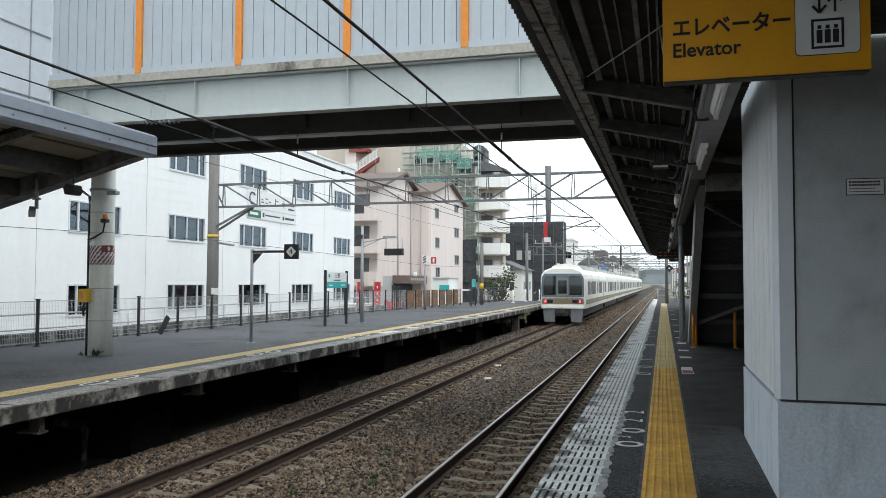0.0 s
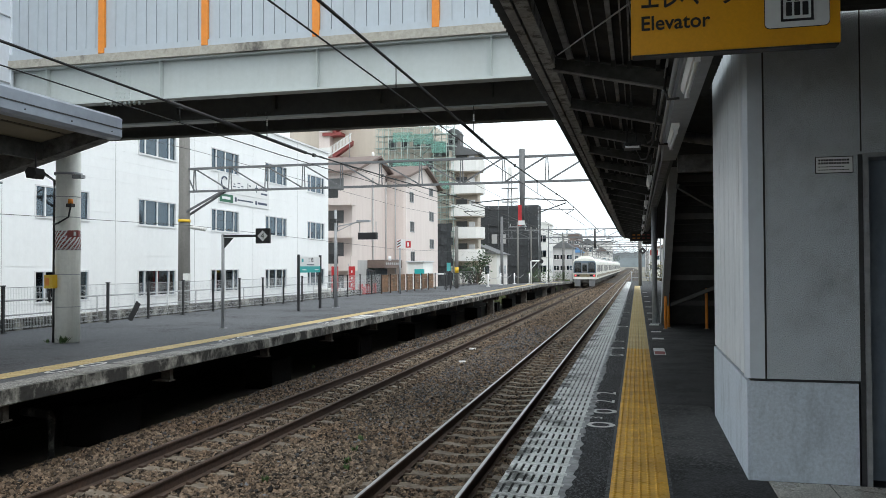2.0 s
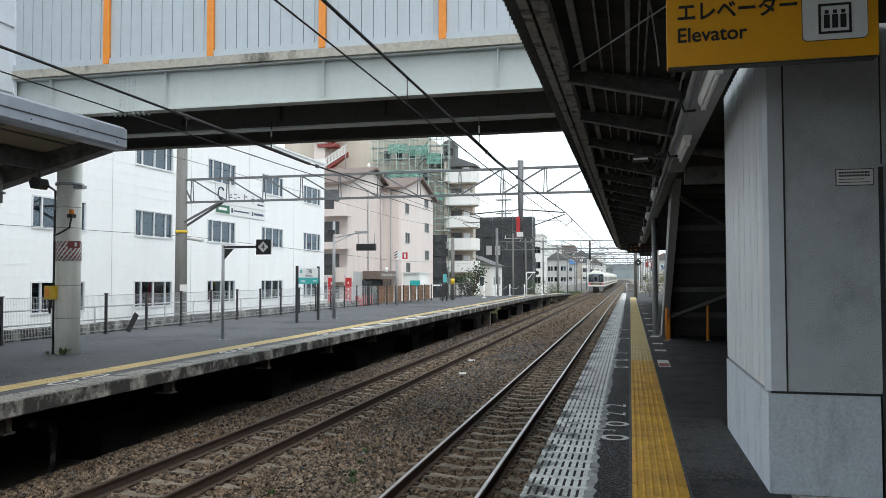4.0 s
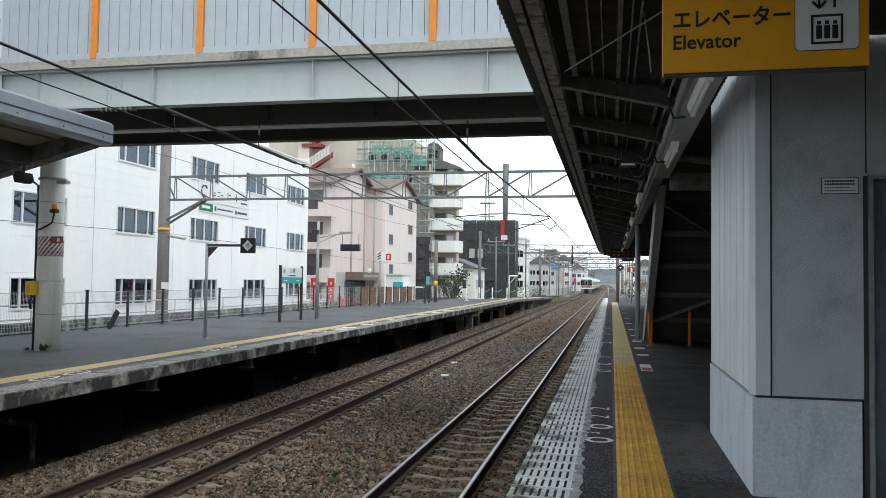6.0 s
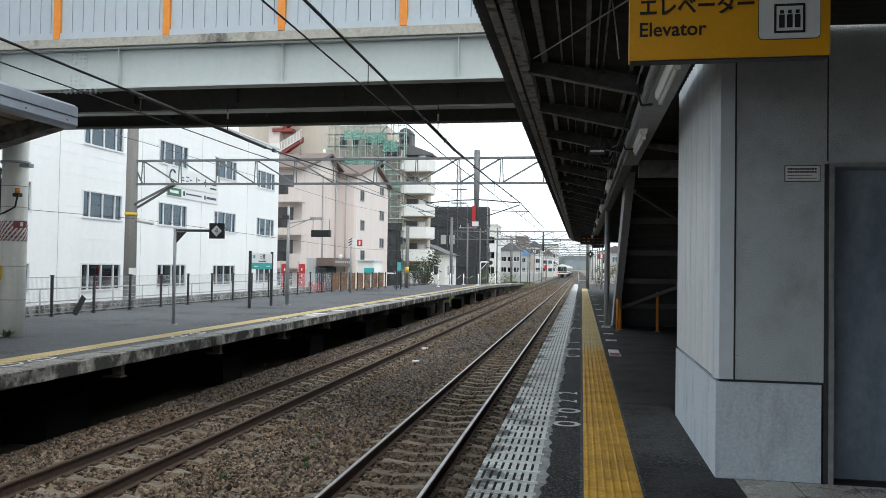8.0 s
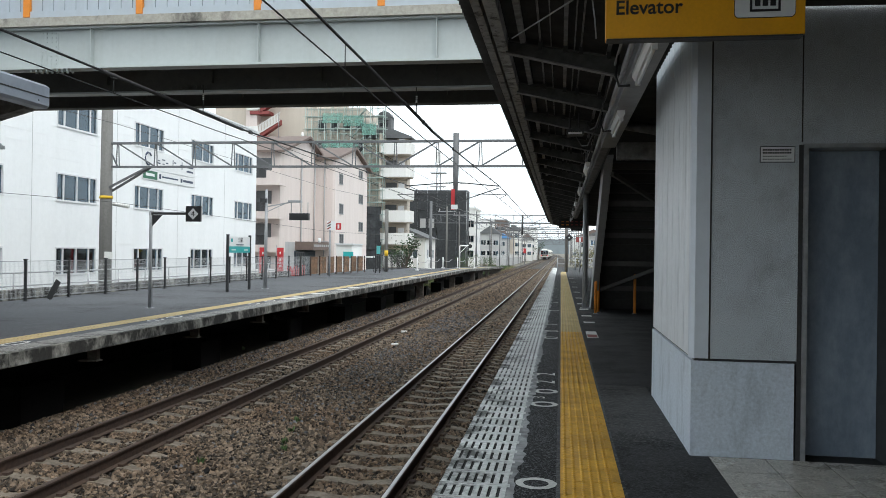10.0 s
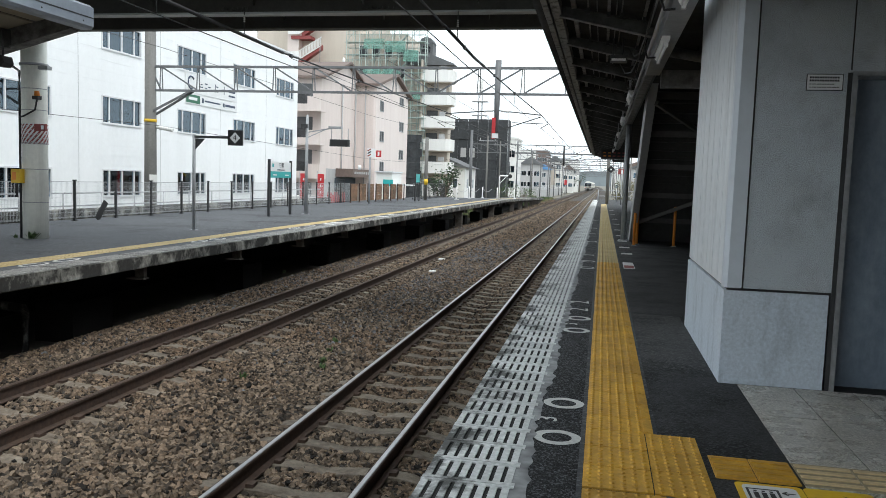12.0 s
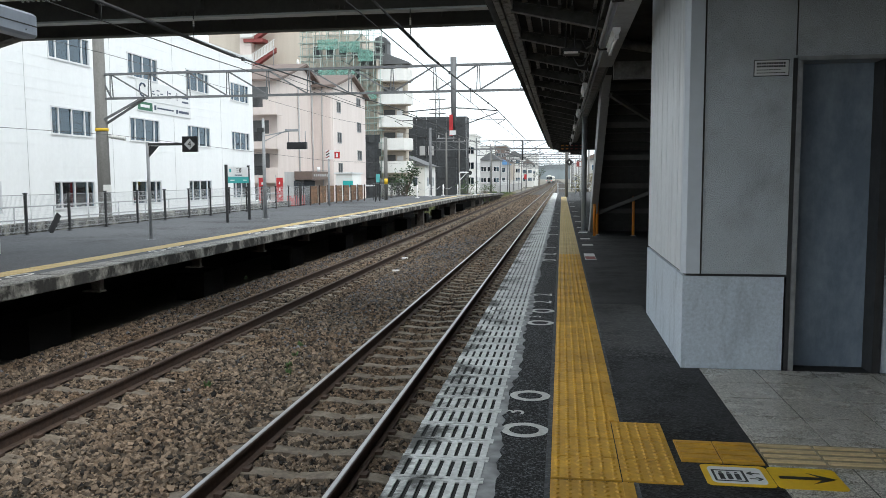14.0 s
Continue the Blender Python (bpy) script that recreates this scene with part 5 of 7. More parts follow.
mast = thing("lattice_mast", "thin steel lattice mast on a roof far behind", "mast")
mx, my = -31.5, 200.0
for dx, dy in ((-.8, -.8), (.8, -.8), (.8, .8), (-.8, .8)):
    part("leg", pipe([(mx + dx, my + dy, -1.75), (mx + dx * .5, my + dy * .5, 24)], .09, 5), steel_grey, mast)
for k in range(12):
    z = 2 * k
    w = .8 - .4 * k / 12
    part("brace", bar((mx - w, my - w, z), (mx + w, my - w, z + 2), .07, .07), steel_grey, mast)
for z in (18.0, 21.5):
    part("antenna_ring", block(mx - 2, mx + 2, my - 1.2, my + 1.2, z, z + .15), steel_grey, mast)
part("antenna", block(mx - .5, mx + .5, my - .5, my + .5, 24.2, 27), white_wall, mast)

# ---- train ----
TB = RAIL
train = thing("commuter_train", "ivory commuter train with tan stripe and lit tail lamps", "train")


def car_outline(w):
    return [(-w, TB + .98), (w, TB + .98), (w, TB + 2.9), (w - .06, TB + 3.2), (w - .25, TB + 3.45), (w - .7, TB + 3.62), (0, TB + 3.68), (-w + .7, TB + 3.62), (-w + .25, TB + 3.45), (-w + .06, TB + 3.2), (-w, TB + 2.9)]


def car(y0, rear):
    c = new("car")
    c.parent = train
    bm = bmesh.new()
    prism(bm, car_outline(1.475), along_y, y0 + (.35 if rear else .1), y0 + 19.7)
    if rear:
        v0 = [bm.verts.new((u * .93, y0, TB + .98 + (v - TB - .98) * .965)) for u, v in car_outline(1.475)]
        v1 = [bm.verts.new((u, y0 + .348, v)) for u, v in car_outline(1.475)]
        bm.faces.new(v0[::-1])
        for i in range(11):
            bm.faces.new((v0[i], v0[(i + 1) % 11], v1[(i + 1) % 11], v1[i]))
    part("body", bm, train_body, c, "ivory car body")
    for s in (-1, 1):
        x = s * 1.476
        a, b = sorted((x, x + s * .012))
        part("stripe", block(*sorted((x, x + s * .022)), y0 + .4, y0 + 19.65, TB + 1.24, TB + 1.55), train_brown, c, "tan waist stripe")
        for k, (ya, yb) in enumerate(((1.6, 2.9), (4.6, 6.1), (6.3, 7.8), (11.2, 12.6), (12.8, 14.0), (17.2, 18.6))):
            part("side_window", block(a, b, y0 + ya, y0 + yb, TB + 1.85, TB + 2.75), train_window, c, "dark tinted side window")
        for ya in (3.1, 9.0, 15.2):
            d = part("door", block(*sorted((x, x + s * .016)), y0 + ya, y0 + ya + 1.3, TB + 1.02, TB + 2.95), train_body, c)
            for k in (0, 1):
                part("door_window", block(*sorted((x + s * .017, x + s * .02)), y0 + ya + .1 + .62 * k, y0 + ya + .55 + .62 * k, TB + 1.9, TB + 2.7), train_window, d)
    part("underframe", block(-1.2, 1.2, y0 + 1, y0 + 19, TB + .45, TB + .97), train_under, c, "dusty underframe equipment")
    for yb in (3.0, 16.6):
        bg = new("bogie")
        bg.parent = c
        part("bogie_frame", block(-1.0, 1.0, y0 + yb - 1.4, y0 + yb + 1.4, TB + .35, TB + .6), train_under, bg)
        for dy in (-1.05, 1.05):
            for s in (-1, 1):
                part("wheel", pipe([(s * .5, y0 + yb + dy, TB + .43), (s * .63, y0 + yb + dy, TB + .43)], .43, 14), train_under, bg)
    for yb in (4.2, 9.0, 13.8):
        bm = bmesh.new()
        prism(bm, [(-1.05, TB + 3.5), (1.05, TB + 3.5), (.95, TB + 3.82), (.7, TB + 3.88), (-.7, TB + 3.88), (-.95, TB + 3.82)], along_y, y0 + yb, y0 + yb + 2.6)
        part("air_conditioner", bm, train_roof, c)
    return c


for k in range(7):
    c = car(20.0 * k, k == 0)
    if k == 0:
        bm = bmesh.new()
        prism(bm, [(-1.36, TB + 1.74), (1.36, TB + 1.74), (1.39, TB + 2.2), (1.35, TB + 3.0), (1.18, TB + 3.24), (-1.18, TB + 3.24), (-1.35, TB + 3.0), (-1.39, TB + 2.2)], along_y, -.045, -.002)
        part("windscreen", bm, windscreen_glass, c, "dark curved windscreen with a bluish reflection in its colour")
        bm = bmesh.new()
        prism(bm, [(-1.25, TB + 1.86), (-.44, TB + 1.86), (-.44, TB + 3.08), (-1.12, TB + 3.08), (-1.24, TB + 2.9)], along_y, -.052, -.047)
        part("windscreen_pane", bm, glass_train, c)
        bm = bmesh.new()
        prism(bm, [(1.25, TB + 1.86), (.44, TB + 1.86), (.44, TB + 3.08), (1.12, TB + 3.08), (1.24, TB + 2.9)], along_y, -.052, -.047)
        part("windscreen_pane", bm, glass_train, c)
        part("gangway_door", block(-.36, .36, -.07, -.053, TB + 1.76, TB + 2.95), train_grey, c, "grey end door behind glass")
        part("gangway_window", block(-.27, .27, -.08, -.076, TB + 1.95, TB + 2.8), glass_train, c)
        part("stripe", block(-1.36, 1.36, -.02, -.003, TB + 1.28, TB + 1.60), train_brown, c)
        part("lower_band", block(-1.3, 1.3, -.012, -.003, TB + 1.62, TB + 1.66), train_grey, c)
        part("undercut", block(-.52, .52, .02, .28, TB + .5, TB + .97), train_under, c)
        part("bumper", block(-1.36, 1.36, -.06, -.002, TB + .99, TB + 1.12), train_body, c)
        for s in (-1, 1):
            part("lamp_bezel", block(*sorted((s * .62, s * 1.22)), -.045, -.021, TB + 1.34, TB + 1.55), black_ink, c)
            part("tail_lamp", block(*sorted((s * 1.05, s * 1.18)), -.06, -.046, TB + 1.36, TB + 1.53), tail_red, c, "lit red tail lamp")
            part("head_lamp", block(*sorted((s * .68, s * .86)), -.06, -.046, TB + 1.38, TB + 1.52), glass_train, c)
            part("wiper", bar((s * 1.1, -.06, TB + 1.83), (s * .62, -.06, TB + 2.25), .03, .02), black_ink, c)
        bm = bmesh.new()
        prism(bm, [(-1.2, TB + .1), (-.55, TB + .1), (-.5, TB + .5), (.5, TB + .5), (.55, TB + .1), (1.2, TB + .1), (1.3, TB + .96), (-1.3, TB + .96)], along_y, .05, .3)
        part("skirt", bm, train_grey, c, "grey skirt")
        bm = bmesh.new()
        box(bm, -.16, .16, -.25, .4, TB + .68, TB + .98)
        part("coupler", bm, train_under, c)
        for s in (-1, 1):
            part("step_hose", pipe([(s * .4, 0, TB + .9), (s * .42, -.08, TB + .7), (s * .36, -.05, TB + .5)], .035, 6), black_ink, c)
        bm = bmesh.new()
        prism(bm, [(-.95, TB + 3.5), (.95, TB + 3.5), (.8, TB + 3.74), (.45, TB + 3.88), (-.45, TB + 3.88), (-.8, TB + 3.74)], along_y, 1.0, 3.4)
        part("roof_cowl", bm, train_body, c)
        for x in (-.5, 0, .5):
            part("roof_vent", pipe([(x, 1.6, TB + 3.7), (x, 1.6, TB + 3.98)], .1, 8), train_roof, c)


# ---- overhead wires ----
def wire(label, pts, r, ties=(), group="overhead wires", clamps=()):
    w = tagged(new("overhead_wire", mesh_of("overhead_wire", pipe(pts, r, 6), cable_black)), label, "wire", group)
    for y in clamps:
        p, q = [(p, q) for p, q in zip(pts, pts[1:]) if p[1] <= y <= q[1]][0]
        c = Vector(p).lerp(Vector(q), (y - p[1]) / (q[1] - p[1]))
        part("clamp", block(c.x - .02, c.x + .02, y - .05, y + .05, c.z - .035, c.z + .03), steel_dark, w)
    for a, b in ties:
        part("dropper", pipe([a, b], .006, 4), cable_black, w)
    return w


def insulator(at, d, n=6, r=.055, name="insulator", parent=None):
    """A row of porcelain sheds from a point along d."""
    a, d = Vector(at), Vector(d)
    bm = bmesh.new()
    pts, rad = [], []
    for k in range(n):
        for f, q in ((0.0, .35), (.15, 1.0), (.75, .9), (.9, .35)):
            pts.append(a + d * ((k + f) / n))
            rad.append(r * q)
    tube(bm, pts, rad, 8)
    return part(name, bm, porcelain, parent)


up = [(-2.40, -8, 3.87), (-2.40, 5.3, 3.83), (-2.40, 9.5, 3.80), (-2.40, 14.2, 3.74), (-2.40, 20, 3.84), (-2.38, 30, 4.05), (-2.3, 45, 3.95), (-2.25, 60, 3.9), (-2.2, 85, 4.5), (-2.2, 128, 4.4), (-2.2, 170, 4.5), (-2.2, 310, 4.5)]
low = [(-2.42, -8, 3.53), (-2.40, 5, 3.52), (-2.40, 13, 3.48), (-2.4, 30, 3.58), (-2.1, 85, 3.75), (-2.4, 128, 3.9), (-2.2, 310, 3.9)]
wire("thick black catenary wire over the near track", up, .016, [((-2.40, y, 3.79), (-2.40, y, 3.50)) for y in (8.2,)] + [((-2.40, 21, 3.86), (-2.40, 21, 3.53)), ((-2.32, 45, 3.9), (-2.3, 45, 3.6))], clamps=(13.2, 17, 21, 26, 33))
wire("thin black contact wire over the near track", low, .008)
up2 = [(x - 3.73, y, z + .08) for x, y, z in up]
low2 = [(x - 3.73, y, z + .14) for x, y, z in low]
wire("thick black catenary wire over the far track", up2, .016, [((-6.13, 9.8, 3.87), (-6.13, 9.8, 3.64))], clamps=(9.8, 14.6, 19, 24, 33))
wire("thin black contact wire over the far track", low2, .008)
sleeve = bmesh.new()
tube(sleeve, [(-2.40, 11.4, 3.776), (-2.40, 14.2, 3.74), (-2.40, 15.5, 3.762)], .026, 8)
tagged(new("wire_sleeve", mesh_of("wire_sleeve", sleeve, cable_black)), "thick black insulating sleeve on the wire under the bridge", "wire sleeve")
sleeve = bmesh.new()
tube(sleeve, [(-6.13, 9.5, 3.88), (-6.13, 14.2, 3.82)], .03, 8)
tagged(new("wire_sleeve", mesh_of("wire_sleeve", sleeve, cable_black)), "thick black insulating sleeve on the wire under the bridge", "wire sleeve")
for x, z in ((-18.3, 3.35), (-18.3, 6.6), (-12.5, 6.15), (-8.5, 6.1), (0.8, 6.2)):
    wire("thin feeder wire beside the line", ([(x, -8, z - .1), (x, 8, z - .35)] if x < -15 else []) + [(x, 30, z), (x + 1.0, 57, z - .5), (x + 2.2 if x < -9 else x, 85, z - .3), (x + 3, 128, z - .3), (x + 3, 170, z - .2), (x + 3, 310, z - .2)], .010)
bm = bmesh.new()
hang = tagged(thing("wire_hanger", "porcelain insulator hanging the wire under the bridge", "insulator"), group="bridge insulators")
insulator((-6.12, 12.5, 4.06), (0, 0, .12), 4, .018, parent=hang)
part("clamp", pipe([(-6.12, 12.5, 4.32), (-6.12, 12.5, 3.86)], .008, 6), steel_dark, hang)
copy_thing(hang, pose(3.72, 0, -.1))
# arms from the gantry
arms = thing("cantilever_arms", "steel arms and insulators steadying the wires", "cantilever")
for sx, xx in ((1, -2.4), (-1, -6.1)):
    part("arm", bar((-4.09, GY, 4.2), (xx, GY, 4.05), .04, .04), steel_dark, arms)
    part("arm", bar((-4.09, GY, 3.4), (xx, GY, 3.98), .035, .035), steel_dark, arms)
    part("steady_arm", pipe([(-4.09 + sx * .6, GY, 3.75), (xx + sx * .3, GY, 3.72), (xx, GY, 3.55)], .015, 6), steel_dark, arms)
    insulator((-4.09 + sx * .15, GY, 4.19), (sx * .35, 0, -.03), 5, .05, parent=arms)
arms2 = thing("cantilever_arms", "steel arms and insulators steadying the wires", "cantilever")
for sx, xx in ((1, -2.2), (-1, -6.1)):
    part("arm", bar((-4.15, 85, 4.3), (xx, 85, 4.5), .05, .05), steel_dark, arms2)
    part("arm", bar((-4.15, 85, 3.6), (xx, 85, 4.3), .05, .05), steel_dark, arms2)
part("drop_post", pipe([(-4.15, 85, 5.5), (-4.15, 85, 3.4)], .1, 8), steel_dark, arms2)
part("post_sign", block(-4.24, -4.10, GY - .15, GY - .12, 3.12, 3.92), red_ink, G1, "narrow red sign with a white mark")
part("post_sign_mark", block(-4.23, -3.98, GY - .158, GY - .152, 3.14, 3.32), white_sign, G1)
insulator((-18.45, GY, 3.3), (.75, 0, -.12), 7, .09, parent=G1)
part("pole_box", block(-18.55, -18.3, GY - .4, GY - .22, 1.0, 1.3), white_wall, G1)
# poles along the line
for k, (x, y, h) in enumerate(((-11.4, 78, 6.0), (-14, 108, 7.0), (-10.4, 118, 6), (-9.8, 150, 7), (-9.4, 188, 7), (3.2, 95, 6), (3.0, 140, 7), (-11, 240, 8), (2.5, 200, 8))):
    p = thing("line_pole", "grey pole beside the railway line", "pole", "line poles")
    part("shaft", pipe([(x, y, -1.75), (x, y, h)], [.10, .08], 8), pole_concrete, p)
    part("crossarm", bar((x - .9, y, h - .5), (x + .9, y, h - .5), .08, .08), steel_grey, p)
    for d in (-.75, .75):
        insulator((x + d, y, h - .45), (0, 0, .25), 3, .05, parent=p)

# ---- near platform: edge, paving, marks ----
bm = bmesh.new()
for i in range(8):
    x = -.228 + .058 * i
    box(bm, x - .0, x + .036, -.113, .113, -.004, .006)
box(bm, -.232, .232, -.1425, -.114, -.004, .006)
box(bm, -.232, .232, .114, .1425, -.004, .006)
plate_me = mesh_of("edge_plate", bm, slot_plate)
bm = bmesh.new()
box(bm, -.79, -.325, -9.5, 81.5, -.0055, -.002)
part("edge_bed", bm, slot_dark, platform_1, "dark bed under the slotted plates")
bm = bmesh.new()
rng = random.Random(5)
y = -9.5
pts = []
while y < 40:
    pts.append((-.285 + .02 * math.sin(y * 2.3) + rng.uniform(-.016, .022), y))
    y += .05 + rng.random() * .06
prism(bm, [(-.345, -9.5)] + [(-.345, 40)] + pts[::-1], along_z, -.004, .0025)
part("mortar_edge", bm, mortar, platform_1, "ragged grey mortar line")
bm = bmesh.new()
for x0, x1 in ((-.028, -.002), (.402, .425)):
    box(bm, x0, x1, -9.5, 60, -.004, .002)
part("joint", bm, asphalt_pale, platform_1)
asphalt_mid = speckled("greyed_asphalt", (0.05, 0.05, 0.05), (0.10, 0.10, 0.10), 60, 0.75, 0.6, 0.9, 0.9, (0.012, 0.012, 0.013), (0.55, 1.0), (0.48, 0.62), 0.3)
part("surface_patch", block(.43, .968, 6.35, 9.1, -.003, .0009), asphalt_mid, platform_1, "greyer worn asphalt patch")
part("edge_strip", block(-.329, -.029, -9.5, 60, -.0045, .0008), asphalt_edge, platform_1, "coarse black asphalt strip behind the edge plates")


def dots(bm, xs, ys, z):
    for x in xs:
        for y in ys:
            a = [bm.verts.new((x + .016 * c, y + .016 * s, z)) for c, s in ((1, 0), (0, 1), (-1, 0), (0, -1))]
            b = [bm.verts.new((x + .010 * c, y + .010 * s, z + .006)) for c, s in ((1, 0), (0, 1), (-1, 0), (0, -1))]
            bm.faces.new(b)
            for k in range(4):
                bm.faces.new((a[k], a[(k + 1) % 4], b[(k + 1) % 4], b[k]))


def dot_tile(w, lng, nx, ny, ridge):
    bm = bmesh.new()
    box(bm, 0, w, .005, lng - .005, -.004, .008)
    dots(bm, [.03 + (w - (.11 if ridge else .06)) * i / (nx - 1) for i in range(nx)], [lng * (j + .5) / ny for j in range(ny)], .008)
    if ridge:
        box(bm, w - .055, w - .03, .012, lng - .012, .0081, .0135)
    return mesh_of("tactile_tile", bm, tactile)


# Tile for y 15 and beyond: faded yellow, with sky glare added to the tone.
pale_warn_me = dot_tile(.40, .30, 6, 6, True)
pale_warn_me.materials[0] = tactile_pale
warn_me, plain_me, square_me = dot_tile(.40, .30, 6, 6, True), dot_tile(.345, .316, 6, 6, False), dot_tile(.285, .316, 5, 6, False)

# ---- lift lobby floor ----
lobby = tagged(thing("tile_floor", "speckled beige terrazzo tile floor before the lift", "floor"), kind="structure")
bm = bmesh.new()
box(bm, 1.10, 5.3, -3, 6.15, -.004, .0015)
part("tile_bed", bm, slot_dark, lobby)
bm = bmesh.new()
box(bm, .004, .406, .004, .406, .0, .004)
tile_me = mesh_of("tile", bm, terrazzo)
bm = bmesh.new()
box(bm, 0, .205, .002, .338, -.004, .006)
for k in range(4):
    box(bm, .008, .197, .032 + .08 * k, .062 + .08 * k, .0061, .013)
guide_me = mesh_of("guide_tile", bm, tactile)
bm = bmesh.new()
box(bm, .002, .298, .002, .338, .0045, .007)
for k in range(4):
    box(bm, .01, .29, .032 + .08 * k, .062 + .08 * k, .0071, .015)
guide_pale_me = mesh_of("guide_tile", bm, tactile_base)
guide_pale_me.materials.append(tactile_bar)
for f in guide_pale_me.polygons:
    f.material_index = 1 if f.center.z > .0075 else 0

# floor sign
floor_sign = thing("floor_sign", "yellow floor sign with lift symbol and black arrow", "floor sign")


def rounded(x0, x1, y0, y1, r, n=5):
    pts = []
    for cx, cy, a in ((x1 - r, y1 - r, 0), (x0 + r, y1 - r, 90), (x0 + r, y0 + r, 180), (x1 - r, y0 + r, 270)):
        for k in range(n):
            q = radians(a + 90 * k / (n - 1))
            pts.append((cx + r * math.cos(q), cy + r * math.sin(q)))
    return pts


def plate(outline, put, a, b):
    bm = bmesh.new()
    prism(bm, outline, put, a, b)
    return bm


part("plate", plate(rounded(.755, 1.078, 3.575, 3.855, .03), along_z, .004, .0065), floor_yellow, floor_sign)
part("plate", plate(rounded(1.082, 1.405, 3.575, 3.855, .03), along_z, .0045, .007), floor_yellow, floor_sign)
part("white_panel", plate(rounded(.785, 1.045, 3.605, 3.825, .03), along_z, .0066, .0074), white_sign, floor_sign)
bm = bmesh.new()
for x0, x1, y0, y1 in ((.80, .955, 3.63, 3.642), (.80, .955, 3.768, 3.78), (.80, .812, 3.642, 3.768), (.943, .955, 3.642, 3.768), (.828, .852, 3.655, 3.73), (.866, .89, 3.655, 3.73), (.904, .928, 3.655, 3.73), (.832, .848, 3.738, 3.754), (.870, .886, 3.738, 3.754), (.908, .924, 3.738, 3.754)):
    box(bm, x0, x1, y0, y1, .0075, .0082)
part("lift_symbol", bm, black_ink, floor_sign)
for y, s in ((3.675, 1), (3.745, -1)):
    bm = bmesh.new()
    beam(bm, (.968, y, .0079), (1.03, y, .0079), .010, .0006)
    e = 1.03 if s > 0 else .968
    beam(bm, (e, y, .0079), (e - s * .025, y + .022, .0079), .010, .0006)
    beam(bm, (e, y, .0079), (e - s * .025, y - .022, .0079), .010, .0006)
    part("small_arrow", bm, black_ink, floor_sign)
bm = bmesh.new()
box(bm, 1.115, 1.335, 3.698, 3.734, .0071, .0079)
prism(bm, [(1.385, 3.716), (1.255, 3.79), (1.31, 3.735), (1.31, 3.697), (1.255, 3.642)], along_z, .0071, .0081)
part("arrow", bm, black_ink, floor_sign)


# painted marks on the platforms
def ring_mark(x, y, rx, ry, w, name="painted_mark", label="worn white painted number on the platform", z=.0012):
    bm = bmesh.new()
    n = 28
    rng = random.Random(int(x * 91 + y * 37))
    o = [(x + (rx + rng.uniform(-.006, .006)) * math.cos(2 * math.pi * k / n), y + (ry + rng.uniform(-.004, .004)) * math.sin(2 * math.pi * k / n)) for k in range(n)]
    i = [(x + (rx - w) * math.cos(2 * math.pi * k / n), y + (ry - w) * math.sin(2 * math.pi * k / n)) for k in range(n)]
    for k in range(n):
        a, b = k, (k + 1) % n
        bm.faces.new([bm.verts.new((*p, z)) for p in (o[a], o[b], i[b], i[a])])
    bmesh.ops.remove_doubles(bm, verts=bm.verts, dist=.0005)
    for f in bm.faces:
        f.normal_update()
    bmesh.ops.recalc_face_normals(bm, faces=bm.faces)
    ex = bmesh.ops.extrude_face_region(bm, geom=bm.faces[:])
    bmesh.ops.translate(bm, vec=(0, 0, .0012), verts=[v for v in ex["geom"] if isinstance(v, bmesh.types.BMVert)])
    return solid(name, bm, road_paint, label, "painted number", "painted numbers")


for y0 in (4.30, 7.78):
    ring_mark(-.165, y0, .14, .135, .052)
    ring_mark(-.16, y0 + .74, .135, .13, .05)
for y0 in (14.0, 15.2, 20.6):
    ring_mark(-.17, y0, .13, .16, .035)


def number(text, x, y, size, stretch=1.0, turn=90):
    ob = writing("painted_mark", text, size, pose(x, y, .0015, 0, 0, turn), road_paint, None, stretch=stretch, thick=.0008)
    return tagged(ob, "worn white painted number on the platform", "painted number", "painted numbers")


number("3", -.24, 4.65, .19, 1.2)
number("3", -.22, 8.14, .19, 1.2)
number("2", -.17, 9.15, .34, 1.2)
number("2", -.17, 9.75, .34, 1.2)
number("2", -.17, 16.6, .3, 1.2)
for y0 in (24, 27, 33):
    number("3", -.17, y0, .3, 1.3)
for x, y, r in ((-8.35, 10.1, .13), (-8.35, 10.85, .13), (-8.35, 15.1, .12), (-8.35, 15.9, .13), (-8.35, 20.4, .13), (-8.35, 21.6, .13), (-8.35, 27.0, .13)):
    ring_mark(x, y, r, .3, .05, z=.004)
notice = thing("floor_notice", "white and red notice plate on the platform floor", "notice")
part("plate", block(.48, .68, 14.2, 15.35, 0, .003), white_sign, notice)
part("red_half", block(.49, .67, 14.25, 14.75, .0031, .004), maroon, notice)
for y in (17.2, 19.0, 21.2, 23.5, 26.5, 30.5, 35, 41, 47):
    tagged(new("floor_mark", mesh_of("floor_mark", block(.50, .74, y, y + .35, .0003, .0022), road_paint)), "small white mark beside the tactile paving", "floor mark", "floor marks")

# ---- hanging sign and lamps under the near roof ----
sign = thing("hanging_sign", "yellow lift sign with black lettering under the roof", "sign")
part("case", plate([(.18, 2.55), (1.075, 2.55), (1.075, 3.03), (.18, 3.03)], along_y, 3.6, 3.68), yellow_sign, sign, "yellow box sign", soft=.006)
part("bottom_edge", block(.185, 1.07, 3.605, 3.675, 2.543, 2.5495), steel_dark, sign)
writing("lettering", "エレベーター", .098, pose(.222, 3.598, 2.795, 90, 0, 0), black_ink, sign, "LEFT", .90, fat=.0023)
writing("lettering", "Elevator", .094, pose(.222, 3.598, 2.69, 90, 0, 0), black_ink, sign, "LEFT", .98, fat=.0015)
